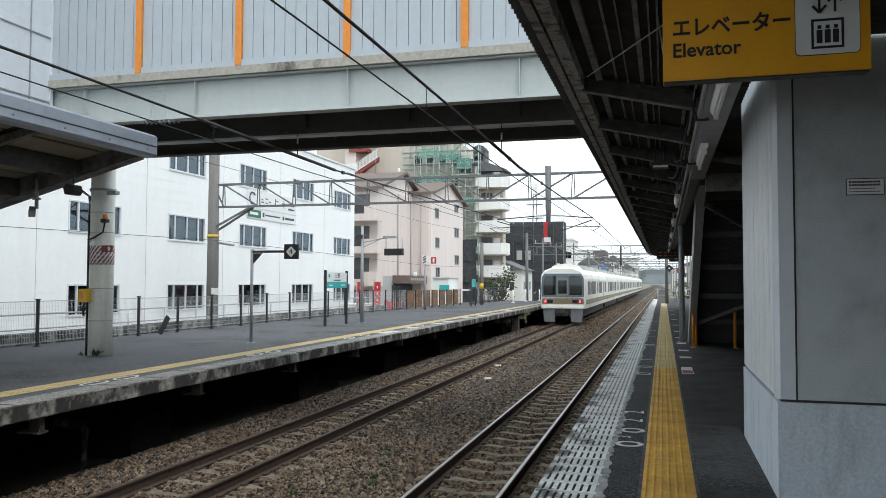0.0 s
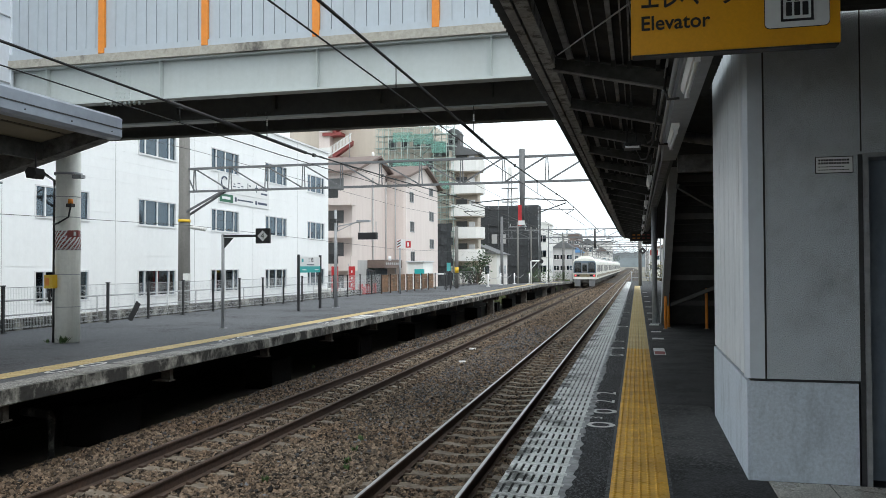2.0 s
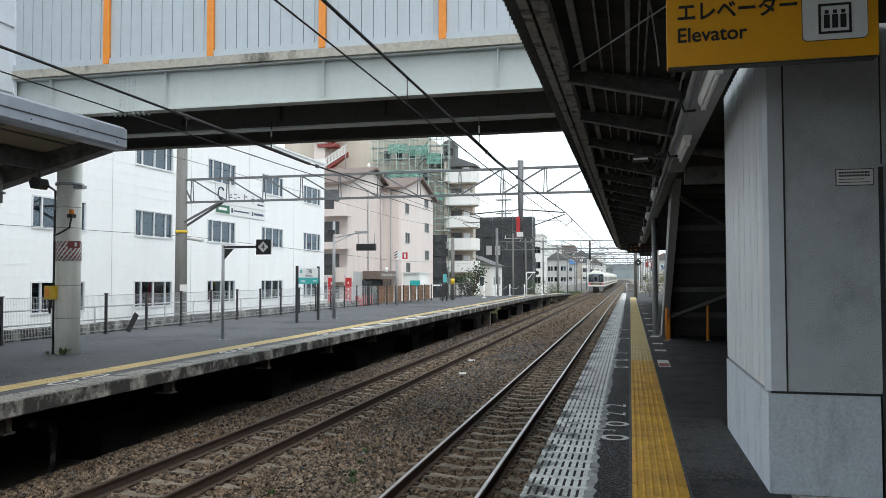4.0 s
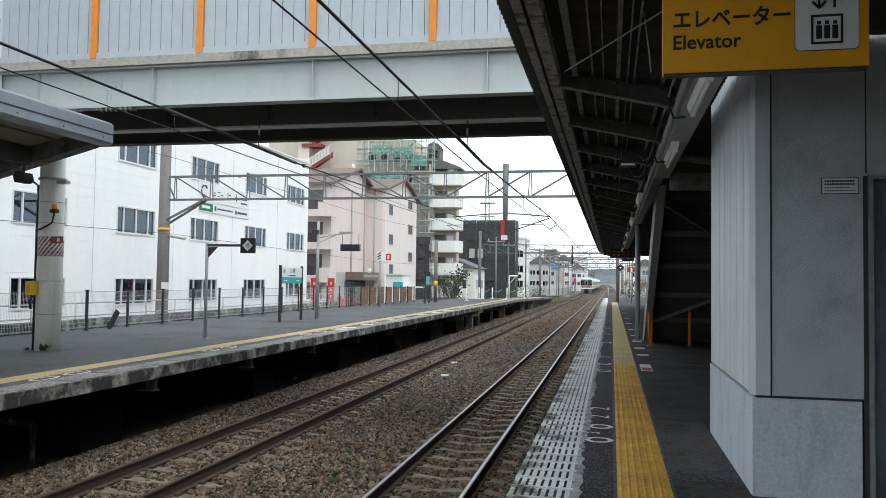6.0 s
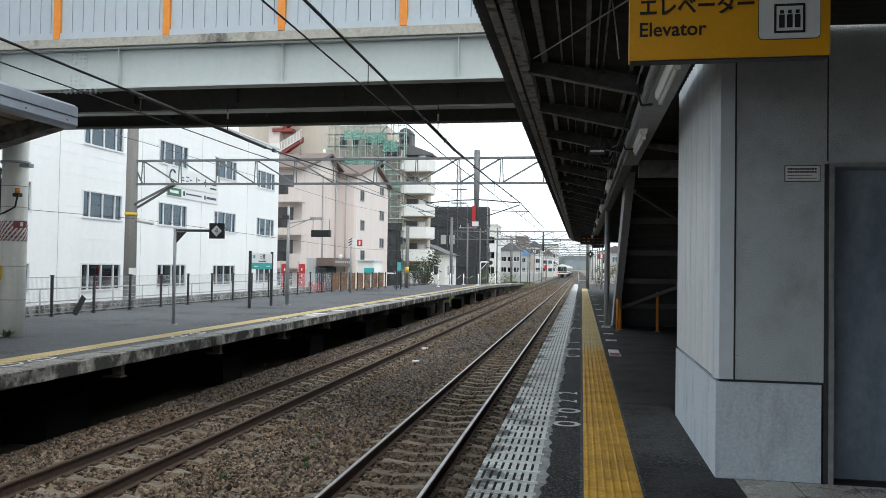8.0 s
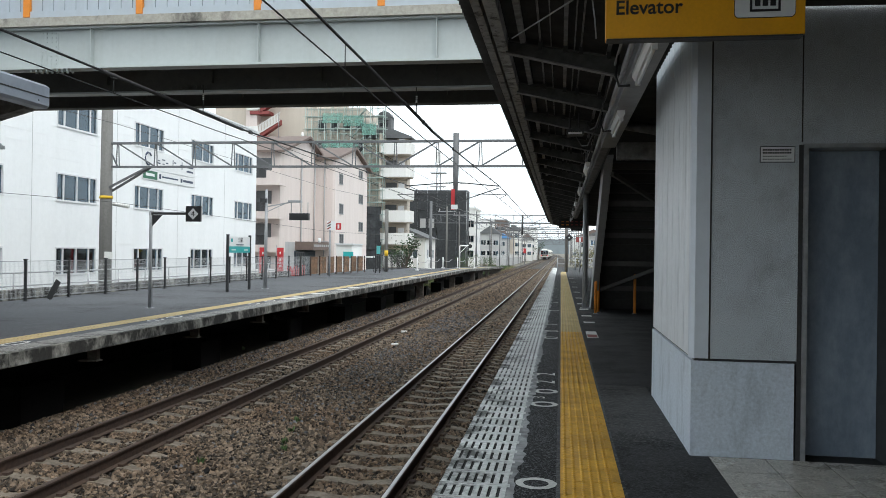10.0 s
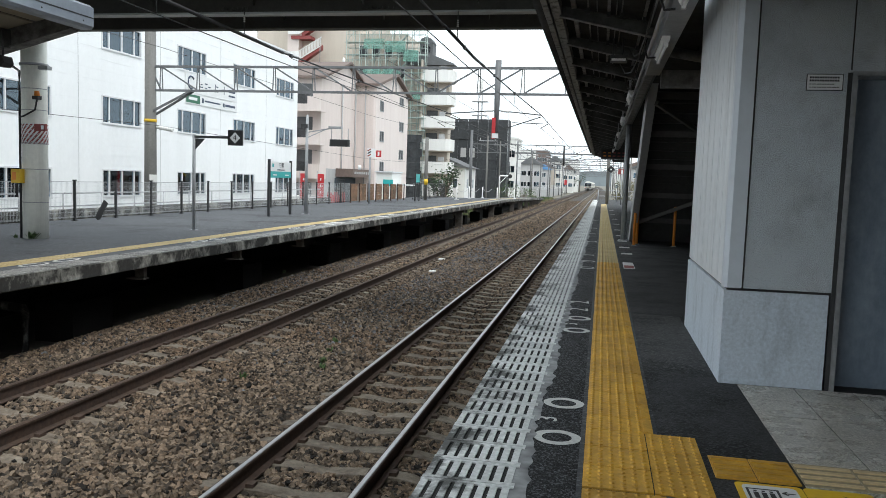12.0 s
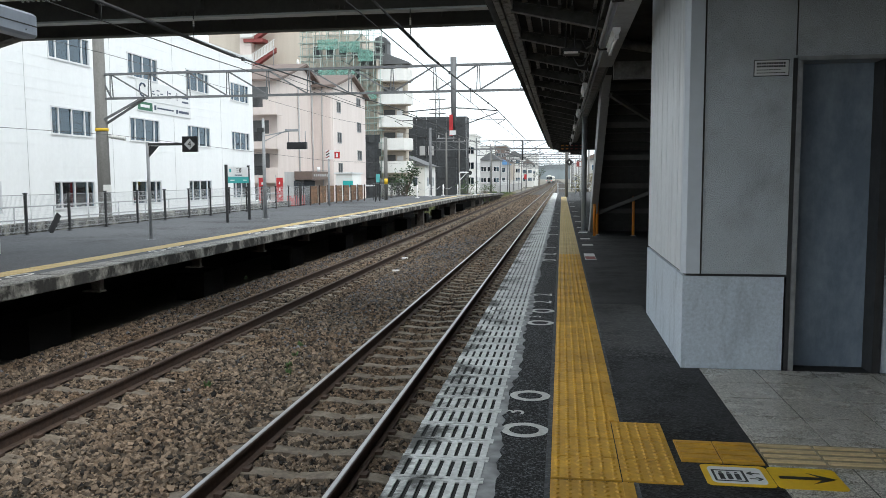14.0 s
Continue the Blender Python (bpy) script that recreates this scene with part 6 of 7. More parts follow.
part("white_panel", plate(rounded(.765, 1.03, 2.63, 2.93, .02), along_y, 3.594, 3.599), white_sign, sign)
part("panel_rim", plate(rounded(.762, 1.033, 2.627, 2.933, .022), along_y, 3.5985, 3.5995), black_ink, sign)
bm = bmesh.new()
for x0, x1, z0, z1 in [(a, b, c - .035, d - .035) for a, b, c, d in ((.83, .965, 2.69, 2.70), (.83, .965, 2.815, 2.825), (.83, .84, 2.70, 2.815), (.955, .965, 2.70, 2.815), (.852, .876, 2.715, 2.775), (.886, .91, 2.715, 2.775), (.920, .944, 2.715, 2.775), (.856, .872, 2.78, 2.796), (.890, .906, 2.78, 2.796), (.924, .940, 2.78, 2.796))]:
    box(bm, x0, x1, 3.590, 3.5938, z0, z1)
part("lift_symbol", bm, black_ink, sign)
for x, s in ((.865, -1), (.93, 1)):
    bm = bmesh.new()
    e = 2.90 if s > 0 else 2.82
    beam(bm, (x, 3.592, 2.82), (x, 3.592, 2.90), .010, .003)
    beam(bm, (x, 3.592, e), (x - .028, 3.592, e - s * .032), .003, .011)
    beam(bm, (x, 3.592, e), (x + .028, 3.592, e - s * .032), .003, .011)
    part("small_arrow", bm, black_ink, sign)
for x in (.35, .9):
    part("hanger", pipe([(x, 3.67, 3.03), (x, 3.67, 3.42)], .012, 6), steel_dark, sign)


def tube_lamp(x, y):
    lamp = thing("fluorescent_lamp", "white fluorescent lamp fitting under the roof beam, unlit", "lamp", "platform lamps")
    bm = bmesh.new()
    prism(bm, [(x - .04, 3.058), (x - .04, 3.02), (x - .02, 2.985), (x + .02, 2.985), (x + .04, 3.02), (x + .04, 3.058)], along_y, y, y + 1.25)
    part("housing", bm, tube_white, lamp)
    part("lamp_tube", pipe([(x + .005, y + .04, 2.962), (x + .005, y + 1.21, 2.962)], .016, 8), tube_white, lamp)
    for d in (.02, 1.2):
        part("socket", block(x - .015, x + .025, y + d, y + d + .03, 2.945, 2.984), tube_white, lamp)
    if x < .5:
        for d in (.2, 1.0):
            part("hanger", pipe([(x, y + d, 3.058), (x, y + d, 3.36)], .01, 6), steel_grey, lamp)
    return lamp


for x, y in ((.60, -2.4), (.60, .6), (.60, 3.0), (.60, 5.35), (.60, 8.35), (.41, 13.2), (.41, 18.3), (.41, 23.6), (.41, 29.0), (.41, 35), (.41, 42)):
    tube_lamp(x, y)
for x, z, r in ((.50, 3.12, .022), (.53, 3.26, .016), (.46, 3.30, .012)):
    tagged(new("conduit", mesh_of("conduit", pipe([(x, -8, z), (x, 4, z - .01), (x, 10, z), (x, 25, z + .01), (x, 54, z)], r, 7), steel_grey)), "grey cable conduit along the roof beam", "conduit", "conduits")
for y in (6.9, 9.5):
    bm = bmesh.new()
    tube(bm, [(.47, y, 3.30), (.44, y - .02, 3.1), (.47, y - .05, 3.0), (.56, y - .08, 3.0)], .012, 6)
    tagged(new("cable_loop", mesh_of("cable_loop", bm, cable_black)), "black cable drooping from the roof beam to a lamp", "cable", "cable loops")


duct = thing("round_duct", "grey round duct and cross beam behind the lift shaft", "duct")
part("duct", pipe([(.8, 11.0, 3.33), (1.25, 11.0, 3.25), (3.2, 11.0, 3.2)], .07, 10), canopy_steel, duct)
part("cross_beam", block(.76, 3.5, 11.3, 11.45, 2.88, 3.12), canopy_steel, duct)
for x in (1.2, 2.6):
    part("hanger", pipe([(x, 11.0, 3.25), (x, 11.0, 3.4)], .012, 6), steel_dark, duct)
spot = thing("camera_bracket", "small dark camera box hanging under the roof", "camera")
part("stem", pipe([(.08, 10.4, 3.4), (.08, 10.4, 3.15)], .012, 6), steel_dark, spot)
part("stem", pipe([(.2, 10.4, 3.4), (.2, 10.4, 3.15)], .012, 6), steel_dark, spot)
part("housing", block(.04, .26, 10.3, 10.55, 3.10, 3.17), steel_dark, spot, soft=.01)
part("lower_rim", block(.06, .24, 10.27, 10.3, 3.095, 3.12), tube_white, spot)
rod = tagged(new("tie_rod", mesh_of("tie_rod", pipe([(-.48, 6.9, 3.46), (.42, 4.75, 3.34)], .006, 6), galvanised)), "thin steel tie rod under the roof", "tie rod", "tie rods")
tagged(new("tie_rod", mesh_of("tie_rod", pipe([(.15, 5.2, 3.4), (.19, 5.2, 3.1), (.20, 5.2, 2.98)], .005, 6), galvanised)), "thin steel tie rod under the roof", "tie rod", "tie rods")
for k, (x0, y0, x1, y1) in enumerate(((.44, 7.6, .30, 10.9), (.46, 9.3, .2, 12.4), (.45, 11.4, .32, 14.1))):
    m = ((x0 + x1) / 2, (y0 + y1) / 2, 3.02)
    tagged(new("cable_loop", mesh_of("cable_loop", pipe([(x0, y0, 3.3), ((x0 + m[0]) / 2, (y0 + m[1]) / 2, 3.1), m, ((x1 + m[0]) / 2, (y1 + m[1]) / 2, 3.12), (x1, y1, 3.36)], .009, 6), cable_black)), "black cable sagging under the roof", "cable", "cable loops")
# departure board and small signs at the far end
board2 = thing("departure_board", "dark departure display hanging under the roof end", "display")
part("case", block(-.12, 1.15, 38, 38.3, 2.72, 3.2), steel_dark, board2, soft=.02)
part("screen", block(-.05, 1.08, 37.97, 37.99, 2.78, 3.14), black_ink, board2)
for j, z in enumerate((2.84, 2.99)):
    for i in range(5):
        part("display_bar", block(.0 + .22 * i, .12 + .22 * i, 37.955, 37.968, z, z + .05), orange_paint if i < 2 else maroon, board2)
for x in (0, 1.0):
    part("hanger", pipe([(x, 38.15, 3.2), (x, 38.15, 3.5)], .02, 6), steel_dark, board2)
part("lower_plate", block(.45, 1.0, 38.05, 38.2, 2.58, 2.71), steel_dark, board2)
stop = thing("stop_marker", "black diamond stop marker hanging at the platform end", "railway sign")
part("diamond", plate([(.62, 2.40), (.92, 2.70), (.62, 3.0), (.32, 2.70)], along_y, 62.0, 62.03), black_ink, stop)
part("diamond_centre", plate([(.62, 2.63), (.69, 2.70), (.62, 2.77), (.55, 2.70)], along_y, 61.98, 61.995), white_sign, stop)
part("pole", pipe([(.42, 62.3, 0), (.42, 62.3, 6.5)], .13, 10), pole_concrete, stop)
part("stay", bar((.62, 62.03, 2.7), (.45, 62.2, 2.7), .03, .03), steel_dark, stop)
six = thing("red_marker", "red stop marker plate with a pale figure", "railway sign")
part("plate", block(1.15, 1.75, 61.5, 61.53, 2.34, 2.74), maroon, six)
part("figure", block(1.38, 1.52, 61.48, 61.495, 2.38, 2.7), white_sign, six)
part("pole", pipe([(1.45, 61.6, 0), (1.45, 61.6, 2.85)], .04, 8), steel_grey, six)
end_rail = thing("end_barrier", "low grey railing across the platform end", "railing")
for x in (-.3, 1.3, 2.9, 4.5):
    part("post", pipe([(x, 72, 0), (x, 72, 1.05)], .05, 8), steel_grey, end_rail)
for z in (.5, 1.0):
    part("rail", pipe([(-.3, 72, z), (4.5, 72, z)], .03, 8), steel_grey, end_rail)

# ---- stairs under the near roof ----
stairs = thing("staircase", "dark steel staircase up to the footbridge, seen from below", "staircase")
for x in (.80, 3.4):
    bm = bmesh.new()
    prism(bm, [(22.4, 0), (21.5, 0), (12.6, 4.75), (12.6, 5.35), (13.0, 5.35)], along_x, x, x + .16)
    part("stringer", bm, steel_grey if x < 1 else canopy_steel, stairs, "grey steel stringer")
for k in range(29):
    y = 22.0 - .315 * k
    z = .18 * (k + 1)
    bm = bmesh.new()
    box(bm, .97, 3.39, y - .315, y, z - .05, z)
    box(bm, .97, 3.39, y - .02, y, z - .18, z - .05)
    part("tread", bm, stair_dark, stairs)
for k in range(7):
    y = 20.6 - 1.2 * k
    z = 0.62 + .66 * k
    part("cross_member", bar((.97, y, z), (3.39, y, z), .09, .12), girder_dark, stairs, "cross beam under the treads")
part("diagonal", bar((.97, 20.6, .55), (3.39, 18.2, 1.7), .08, .08), girder_dark, stairs)
part("diagonal", bar((3.39, 18.2, 1.9), (.97, 15.6, 3.1), .08, .08), girder_dark, stairs)
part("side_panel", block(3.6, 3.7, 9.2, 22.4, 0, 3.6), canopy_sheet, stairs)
# Unseen walls, put here to keep daylight out from the right.
enclosure = thing("waiting_enclosure", "unseen dark wall added to shut out side light", "wall")
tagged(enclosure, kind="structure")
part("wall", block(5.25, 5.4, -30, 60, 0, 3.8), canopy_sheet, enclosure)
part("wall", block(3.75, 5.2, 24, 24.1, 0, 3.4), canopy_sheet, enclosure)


def orange_post(x, y):
    p = thing("bollard", "orange steel guard post under the stairs", "bollard", "orange guard posts", (x, y, 0))
    bm = bmesh.new()
    tube(bm, [(0, 0, 0), (0, 0, .98), (0, 0, 1.0)], [.035, .035, .02], 10)
    part("shaft", bm, orange_paint, p)
    part("foot", block(-.06, .06, -.06, .06, 0, .012), steel_grey, p)
    return p


for x, y in ((.87, 20.0), (.96, 20.5), (1.85, 20.2)):
    orange_post(x, y)
notice2 = thing("wall_notice", "small white notice plate screwed to the plaster", "notice")
part("plate", block(1.46, 1.70, SY - .008, SY - .001, 2.235, 2.345), white_sign, notice2, soft=.003)
part("rim", block(1.454, 1.706, SY - .0055, SY - .0005, 2.229, 2.351), steel_dark, notice2)
for k, (w, hgt) in enumerate(((.205, .014), (.205, .014), (.17, .006), (.19, .006))):
    for j in range(12):
        if .016 * j < w - .01:
            part("text_bar", block(1.475 + .0172 * j, 1.488 + .0172 * j, SY - .0095, SY - .0082, 2.317 - .022 * k, 2.317 + hgt - .022 * k), black_ink, notice2)



# ---- far platform things ----
part("yellow_line", deck(-8.92, -8.52, -9.5, 98, .0005, .006), tactile_pale, platform_2, "faded yellow tactile line")
bm = bmesh.new()
for k in range(240):
    y = -9 + .3 * k
    if y > 65:
        break
    for i in range(5):
        box(bm, -8.89 + .075 * i, -8.86 + .075 * i, y, y + .2, .0062, .0105)
tagged(part("yellow_line_bars", bm, tactile_pale, platform_2), kind="stuff")
bm = bmesh.new()
for k in range(116):
    deck(-8.19, -7.75, -9 + 1.0 * k, -8.06 + 1.0 * k, .0025, .006, bm)
tagged(part("pale_strip", bm, strip_pale, platform_2), kind="stuff")

column = thing("bridge_column", "round cream-grey column with red and white warning stripes", "column", at=(-11.48, 14.05, 0))
R = .245
bm = bmesh.new()
tube(bm, [(0, 0, 0), (0, 0, 2.2), (0, 0, 4.34)], R, 28)
part("shaft", bm, column_paint, column)
for z in (.74, 1.42, 1.95, 2.62, 3.05):
    bm = bmesh.new()
    tube(bm, [(0, 0, z), (0, 0, z + .014)], R + .006, 28)
    part("band", bm, steel_grey, column)
bm = bmesh.new()
tube(bm, [(0, 0, 1.93), (0, 0, 2.35)], R + .003, 28)
part("warning_sheet", bm, white_sign, column)
for k in range(18):
    bm = bmesh.new()
    a0 = 2 * math.pi * k / 18
    v = []
    for j in range(6):
        a = a0 + 1.25 * j / 5
        z = 1.94 + .40 * j / 5
        w = .17
        v.append([(a, z), (a + w, z)])
    for p, q in zip(v, v[1:]):
        bm.faces.new([bm.verts.new(((R + .0065) * math.cos(a), (R + .0065) * math.sin(a), z)) for a, z in (p[0], p[1], q[1], q[0])])
    part("red_stripe", bm, maroon, column, "faded red diagonal stripe")
part("collar", pipe([(0, 0, 3.52), (0, 0, 3.57)], R + .03, 24), steel_grey, column)
part("cable_pipe", pipe([(-.235, -.14, 0), (-.235, -.14, 2.9), (-.22, -.14, 3.4), (-.35, -.3, 3.55)], .022, 8), steel_dark, column)
part("cable_pipe", pipe([(-.2, -.2, 3.0), (-.2, -.2, 3.4), (-.3, -.5, 3.56)], .016, 8), galvanised, column)
bm = bmesh.new()
box(bm, -.26, -.06, -.38, -.22, 1.14, 1.42)
part("yellow_box", bm, box_yellow, column, "yellow emergency button box", soft=.012)
part("box_face", block(-.23, -.14, -.385, -.381, 1.2, 1.36), orange_paint, column)
part("handset", pipe([(-.18, -.3, 1.13), (-.2, -.3, .98), (-.2, -.28, .85)], .025, 8), cable_black, column)
part("plate", block(.2, .46, -.27, -.22, 2.2, 2.34), maroon, column, "dark red plate")
part("plate_mark", block(.36, .42, -.275, -.271, 2.23, 2.31), white_sign, column)
bm = bmesh.new()
tube(bm, [(.235, -.22, 2.90), (.235, -.22, 3.0)], [.055, .045], 12)
part("beacon", bm, orange_paint, column, "orange warning beacon")
part("beacon_base", block(.17, .30, -.28, -.16, 2.83, 2.9), cable_black, column)
part("hanging_cable", pipe([(.235, -.22, 2.83), (.22, -.26, 2.62), (.0, -.29, 2.5), (-.2, -.2, 2.47)], .018, 6), cable_black, column)
part("lamp_arm", pipe([(.2, -.1, 3.5), (.42, -.15, 3.5)], .015, 6), steel_grey, column)
part("lamp_head", block(.26, .48, -.22, -.08, 3.43, 3.5), steel_grey, column, soft=.015)


def weed(name, x, y, z, n, size, mat, label, seed):
    bm = bmesh.new()
    rng = random.Random(seed)
    for k in range(n):
        a, t = rng.random() * 6.28, rng.uniform(.2, 1.0)
        l = size * rng.uniform(.5, 1.0)
        p = Vector((x + rng.gauss(0, size * .12), y + rng.gauss(0, size * .12), z))
        d = Vector((math.cos(a) * t, math.sin(a) * t, 1.1)).normalized()
        s = d.cross(Vector((0, 0, 1))).normalized() * size * .09
        pts = [p - s * .3, p + s * .3, p + d * l * .55 + s, p + d * l + Vector((0, 0, -l * .15 * t)), p + d * l * .55 - s]
        bm.faces.new([bm.verts.new(q) for q in pts])
    return solid(name, bm, mat, label, "weed", "weeds")


weed("weed", -11.35, 13.78, 0, 26, .22, leaf, "small green weed at the column's foot", 3)
weed("weed", -11.75, 13.8, 0, 16, .12, leaf, "small green weed at the column's foot", 4)
for k, (x, y) in enumerate(((-4.05, 11.3), (-3.75, 10.2), (-4.2, 12.0), (-4.6, 9.4), (-8.6, 20.3), (-3.9, 10.6))):
    weed("weed", x, y, BED + .02, 22, .13, leaf, "small green weed in the ballast", 10 + k)
for k, (x, y) in enumerate(((-4.9, 22.4), (-5.35, 26.0))):
    tagged(new("bottle", mesh_of("bottle", pipe([(x, y, BED + .05), (x + .18, y + .1, BED + .05)], [.04, .03], 8), white_sign)), "pale scrap lying on the ballast", "scrap", "scraps")

for y in (22.6, 23.4, 25.4, 28.6, 30.2, 33.5, 36.2, 39.0, 43.0):
    tagged(new("floor_mark", mesh_of("floor_mark", block(-8.42, -8.0, y, y + .5, .0062, .0075), road_paint)), "worn white boarding mark at the platform edge", "floor mark", "floor marks")
# platform number sign
num = thing("platform_number_sign", "black sign with grey diamond and number four on a post", "sign")
part("post", pipe([(-10.12, 18.05, 0), (-10.12, 18.05, 2.42)], .04, 10), steel_grey, num)
part("arm", block(-10.15, -9.1, 18.02, 18.08, 2.33, 2.39), steel_dark, num)
bm = bmesh.new()
prism(bm, [(-10.08, 2.32), (-9.82, 2.32), (-10.08, 2.05)], along_y, 18.04, 18.06)
part("gusset", bm, steel_dark, num)
part("board", block(-9.19, -8.80, 18.02, 18.08, 2.165, 2.545), black_ink, num, soft=.004)
part("diamond", plate([(-8.995, 2.215), (-8.855, 2.355), (-8.995, 2.495), (-9.135, 2.355)], along_y, 18.012, 18.018), sash, num)
writing("number", "4", .2, pose(-8.995, 18.009, 2.352, 90, 0, 0), black_ink, num)
part("foot", block(-10.2, -10.04, 17.97, 18.13, 0, .012), steel_grey, num)

# station name board
name = thing("station_name_board", "white station name board with a teal lower band", "sign")
for y in (25.54, 27.48):
    part("post", block(-11.45, -11.37, y - .04, y + .04, 0, 2.0), fence_black, name, "black post")
part("board", block(-11.43, -11.39, 25.59, 27.43, 1.36, 1.93), white_sign, name)
part("teal_band", block(-11.388, -11.382, 25.59, 27.43, 1.36, 1.585), teal, name)
writing("lettering", "三郷", .2, pose(-11.386, 26.55, 1.80, 90, 0, 90), black_ink, name, stretch=1.25)
part("text_bar", block(-11.387, -11.383, 26.2, 26.85, 1.625, 1.66), blue_ink, name)
part("text_bar", block(-11.387, -11.383, 25.75, 25.9, 1.74, 1.86), teal, name)
for y in (25.8, 26.9):
    part("text_bar", block(-11.381, -11.379, y, y + .35, 1.44, 1.48), white_sign, name)

# lamp post with display
lp = thing("lamp_post", "grey lamp post with a small display box", "lamp post")
part("pole", pipe([(-11.03, 28.1, 0), (-11.03, 28.1, 2.0), (-11.03, 28.1, 3.75)], [.075, .06, .05], 12), steel_grey, lp)
part("base", plate([(-11.14, 27.99), (-10.92, 27.99), (-10.92, 28.21), (-11.14, 28.21)], along_z, 0, .02), steel_grey, lp)
part("arm", bar((-11.03, 28.1, 3.1), (-9.9, 28.1, 3.3), .04, .04), steel_grey, lp)
part("arm", bar((-11.03, 28.1, 2.9), (-10.3, 28.1, 3.22), .03, .03), steel_grey, lp)
part("lamp_head", block(-10.15, -9.65, 28.0, 28.2, 3.26, 3.34), steel_grey, lp, soft=.02)
for x in (-10.05, -9.4):
    part("hanger", pipe([(x, 28.1, 3.27), (x, 28.1, 2.86)], .015, 6), steel_grey, lp)
part("display_frame", block(-10.1, -9.35, 28.02, 28.18, 2.60, 2.86), steel_dark, lp)
part("display", block(-10.05, -9.40, 28.0, 28.019, 2.63, 2.83), black_ink, lp, "dark display")
part("camera", block(-11.2, -10.95, 27.9, 28.0, 3.25, 3.4), steel_dark, lp)
sp = thing("signal_post", "thin post with small white and red plates", "sign post")
part("pole", pipe([(-12.9, 42.6, 0), (-12.9, 42.6, 3.05)], .06, 8), steel_grey, sp)
part("white_plate", block(-13.04, -12.58, 42.5, 42.54, 2.6, 3.1), white_sign, sp)
part("red_plate", block(-12.53, -12.23, 42.5, 42.54, 2.63, 3.0), red_ink, sp)
part("red_plate_mark", block(-12.43, -12.33, 42.485, 42.498, 2.70, 2.93), white_sign, sp)
for k in range(3):
    part("mark", bar((-13.02, 42.492, 2.66 + .15 * k), (-12.82, 42.492, 2.78 + .15 * k), .02, .06), maroon if k != 1 else black_ink, sp)
part("lamp", pipe([(-13.5, 42.6, 1.9), (-13.5, 42.6, 2.15)], .09, 8), tube_white, sp)
part("stay", bar((-13.5, 42.6, 1.95), (-13.0, 42.6, 1.95), .03, .03), steel_grey, sp)
HY = 70.0
hook = thing("white_lamp_post", "white hooked lamp post near the platform end", "lamp post")
part("pole", pipe([(-9.03, HY, -.06), (-9.03, HY, 1.6), (-9.03, HY, 1.96), (-8.97, HY, 2.02), (-8.2, HY, 2.02)], .06, 8), tube_white, hook)
part("brace", bar((-9.03, HY, 1.3), (-8.4, HY, 1.99), .05, .05), tube_white, hook)
part("mirror_back", pipe([(-8.1, HY - .05, 1.98), (-8.1, HY + .02, 1.98)], .19, 14), black_ink, hook)
for x, y in ((-10.88, 59.0), (-10.87, 64.7), (-10.6, 70.4), (-9.6, 73.0), (-8.3, 76.0)):
    st = thing("stanchion", "white post with a drooping chain near the platform end", "stanchion", "chain stanchions", (x, y, deck_z(y)))
    part("shaft", pipe([(0, 0, 0), (0, 0, 1.0)], .05, 8), tube_white, st)
    part("foot", pipe([(0, 0, 0), (0, 0, .06)], .16, 10), tube_white, st)
    if y < 74:
        part("chain", pipe([(.0, .0, .85), (.1, .9, .62), (.3, 1.9, .58), (.45, 2.7, .8)], .018, 5), galvanised, st)
sp2 = thing("green_sign_post", "dark post with a small green and white plate", "sign post")
for y in (50.0, 51.2):
    part("post", block(-12.04, -11.96, y - .04, y + .04, 0, 1.9), fence_black, sp2)
part("plate", block(-12.03, -11.97, 50, 51.2, 1.25, 1.8), teal, sp2)
utility = thing("line_pole", "dark pole with a yellow sleeve on the platform", "pole", "line poles")
part("shaft", pipe([(-12.2, 54, 0), (-12.2, 54, 4.4)], .13, 10), pole_concrete, utility)
part("sleeve", pipe([(-12.2, 54, 1.1), (-12.2, 54, 1.5)], .14, 10), box_yellow, utility)

# mesh fence
bm = bmesh.new()
for k in range(37):
    y = .03 + .0495 * k
    box(bm, -.002, .002, y - .0018, y + .0018, .08, 1.10)
for k in range(8):
    z = .1 + .141 * k
    box(bm, -.003, .003, .0, 1.9, z - .0025, z + .0025)
mesh_me = mesh_of("mesh_panel", bm, mesh_white)
bm = bmesh.new()
box(bm, -.03, .03, -.03, .03, 0, 1.14)
box(bm, -.045, .045, -.045, .045, 1.12, 1.15)
box(bm, -.06, .06, -.06, .06, 0, .015)
fpost_me = mesh_of("fence_post", bm, fence_black)
frail_me = mesh_of("fence_rail", block(-.01, .01, 0, 1.85, -.007, .007), steel_grey)
fence = thing("mesh_fence", "wire mesh fence with black posts along the far platform", "fence")
for k in range(-6, 15):
    y = 15.42 + 1.9 * k
    for nm, me, z in (("fence_post", fpost_me, 0), ("mesh_panel", mesh_me, 0), ("fence_rail", frail_me, .12), ("fence_rail", frail_me, 1.09)):
        ob = new(nm, me)
        ob.parent = fence
        ob.location = (-14.4, y, z)
bm = bmesh.new()
for z in (.42, .80):
    tube(bm, [(0, 0, z), (0, 1.8, z)], .022, 6)
tube(bm, [(0, 0, -.1), (0, 0, .80)], .024, 6)
pr_me = mesh_of("rail_bay", bm, galvanised)
prf = thing("pipe_railing", "low grey pipe railing on a concrete kerb", "railing")
for k in range(-5, 16):
    ob = new("rail_bay", pr_me)
    ob.parent = prf
    ob.location = (-15.5, 13 + 1.8 * k, -.08)
part("kerb", block(-15.7, -15.3, 3, 43, -1.75, .24), concrete_old, prf, "weathered concrete kerb")
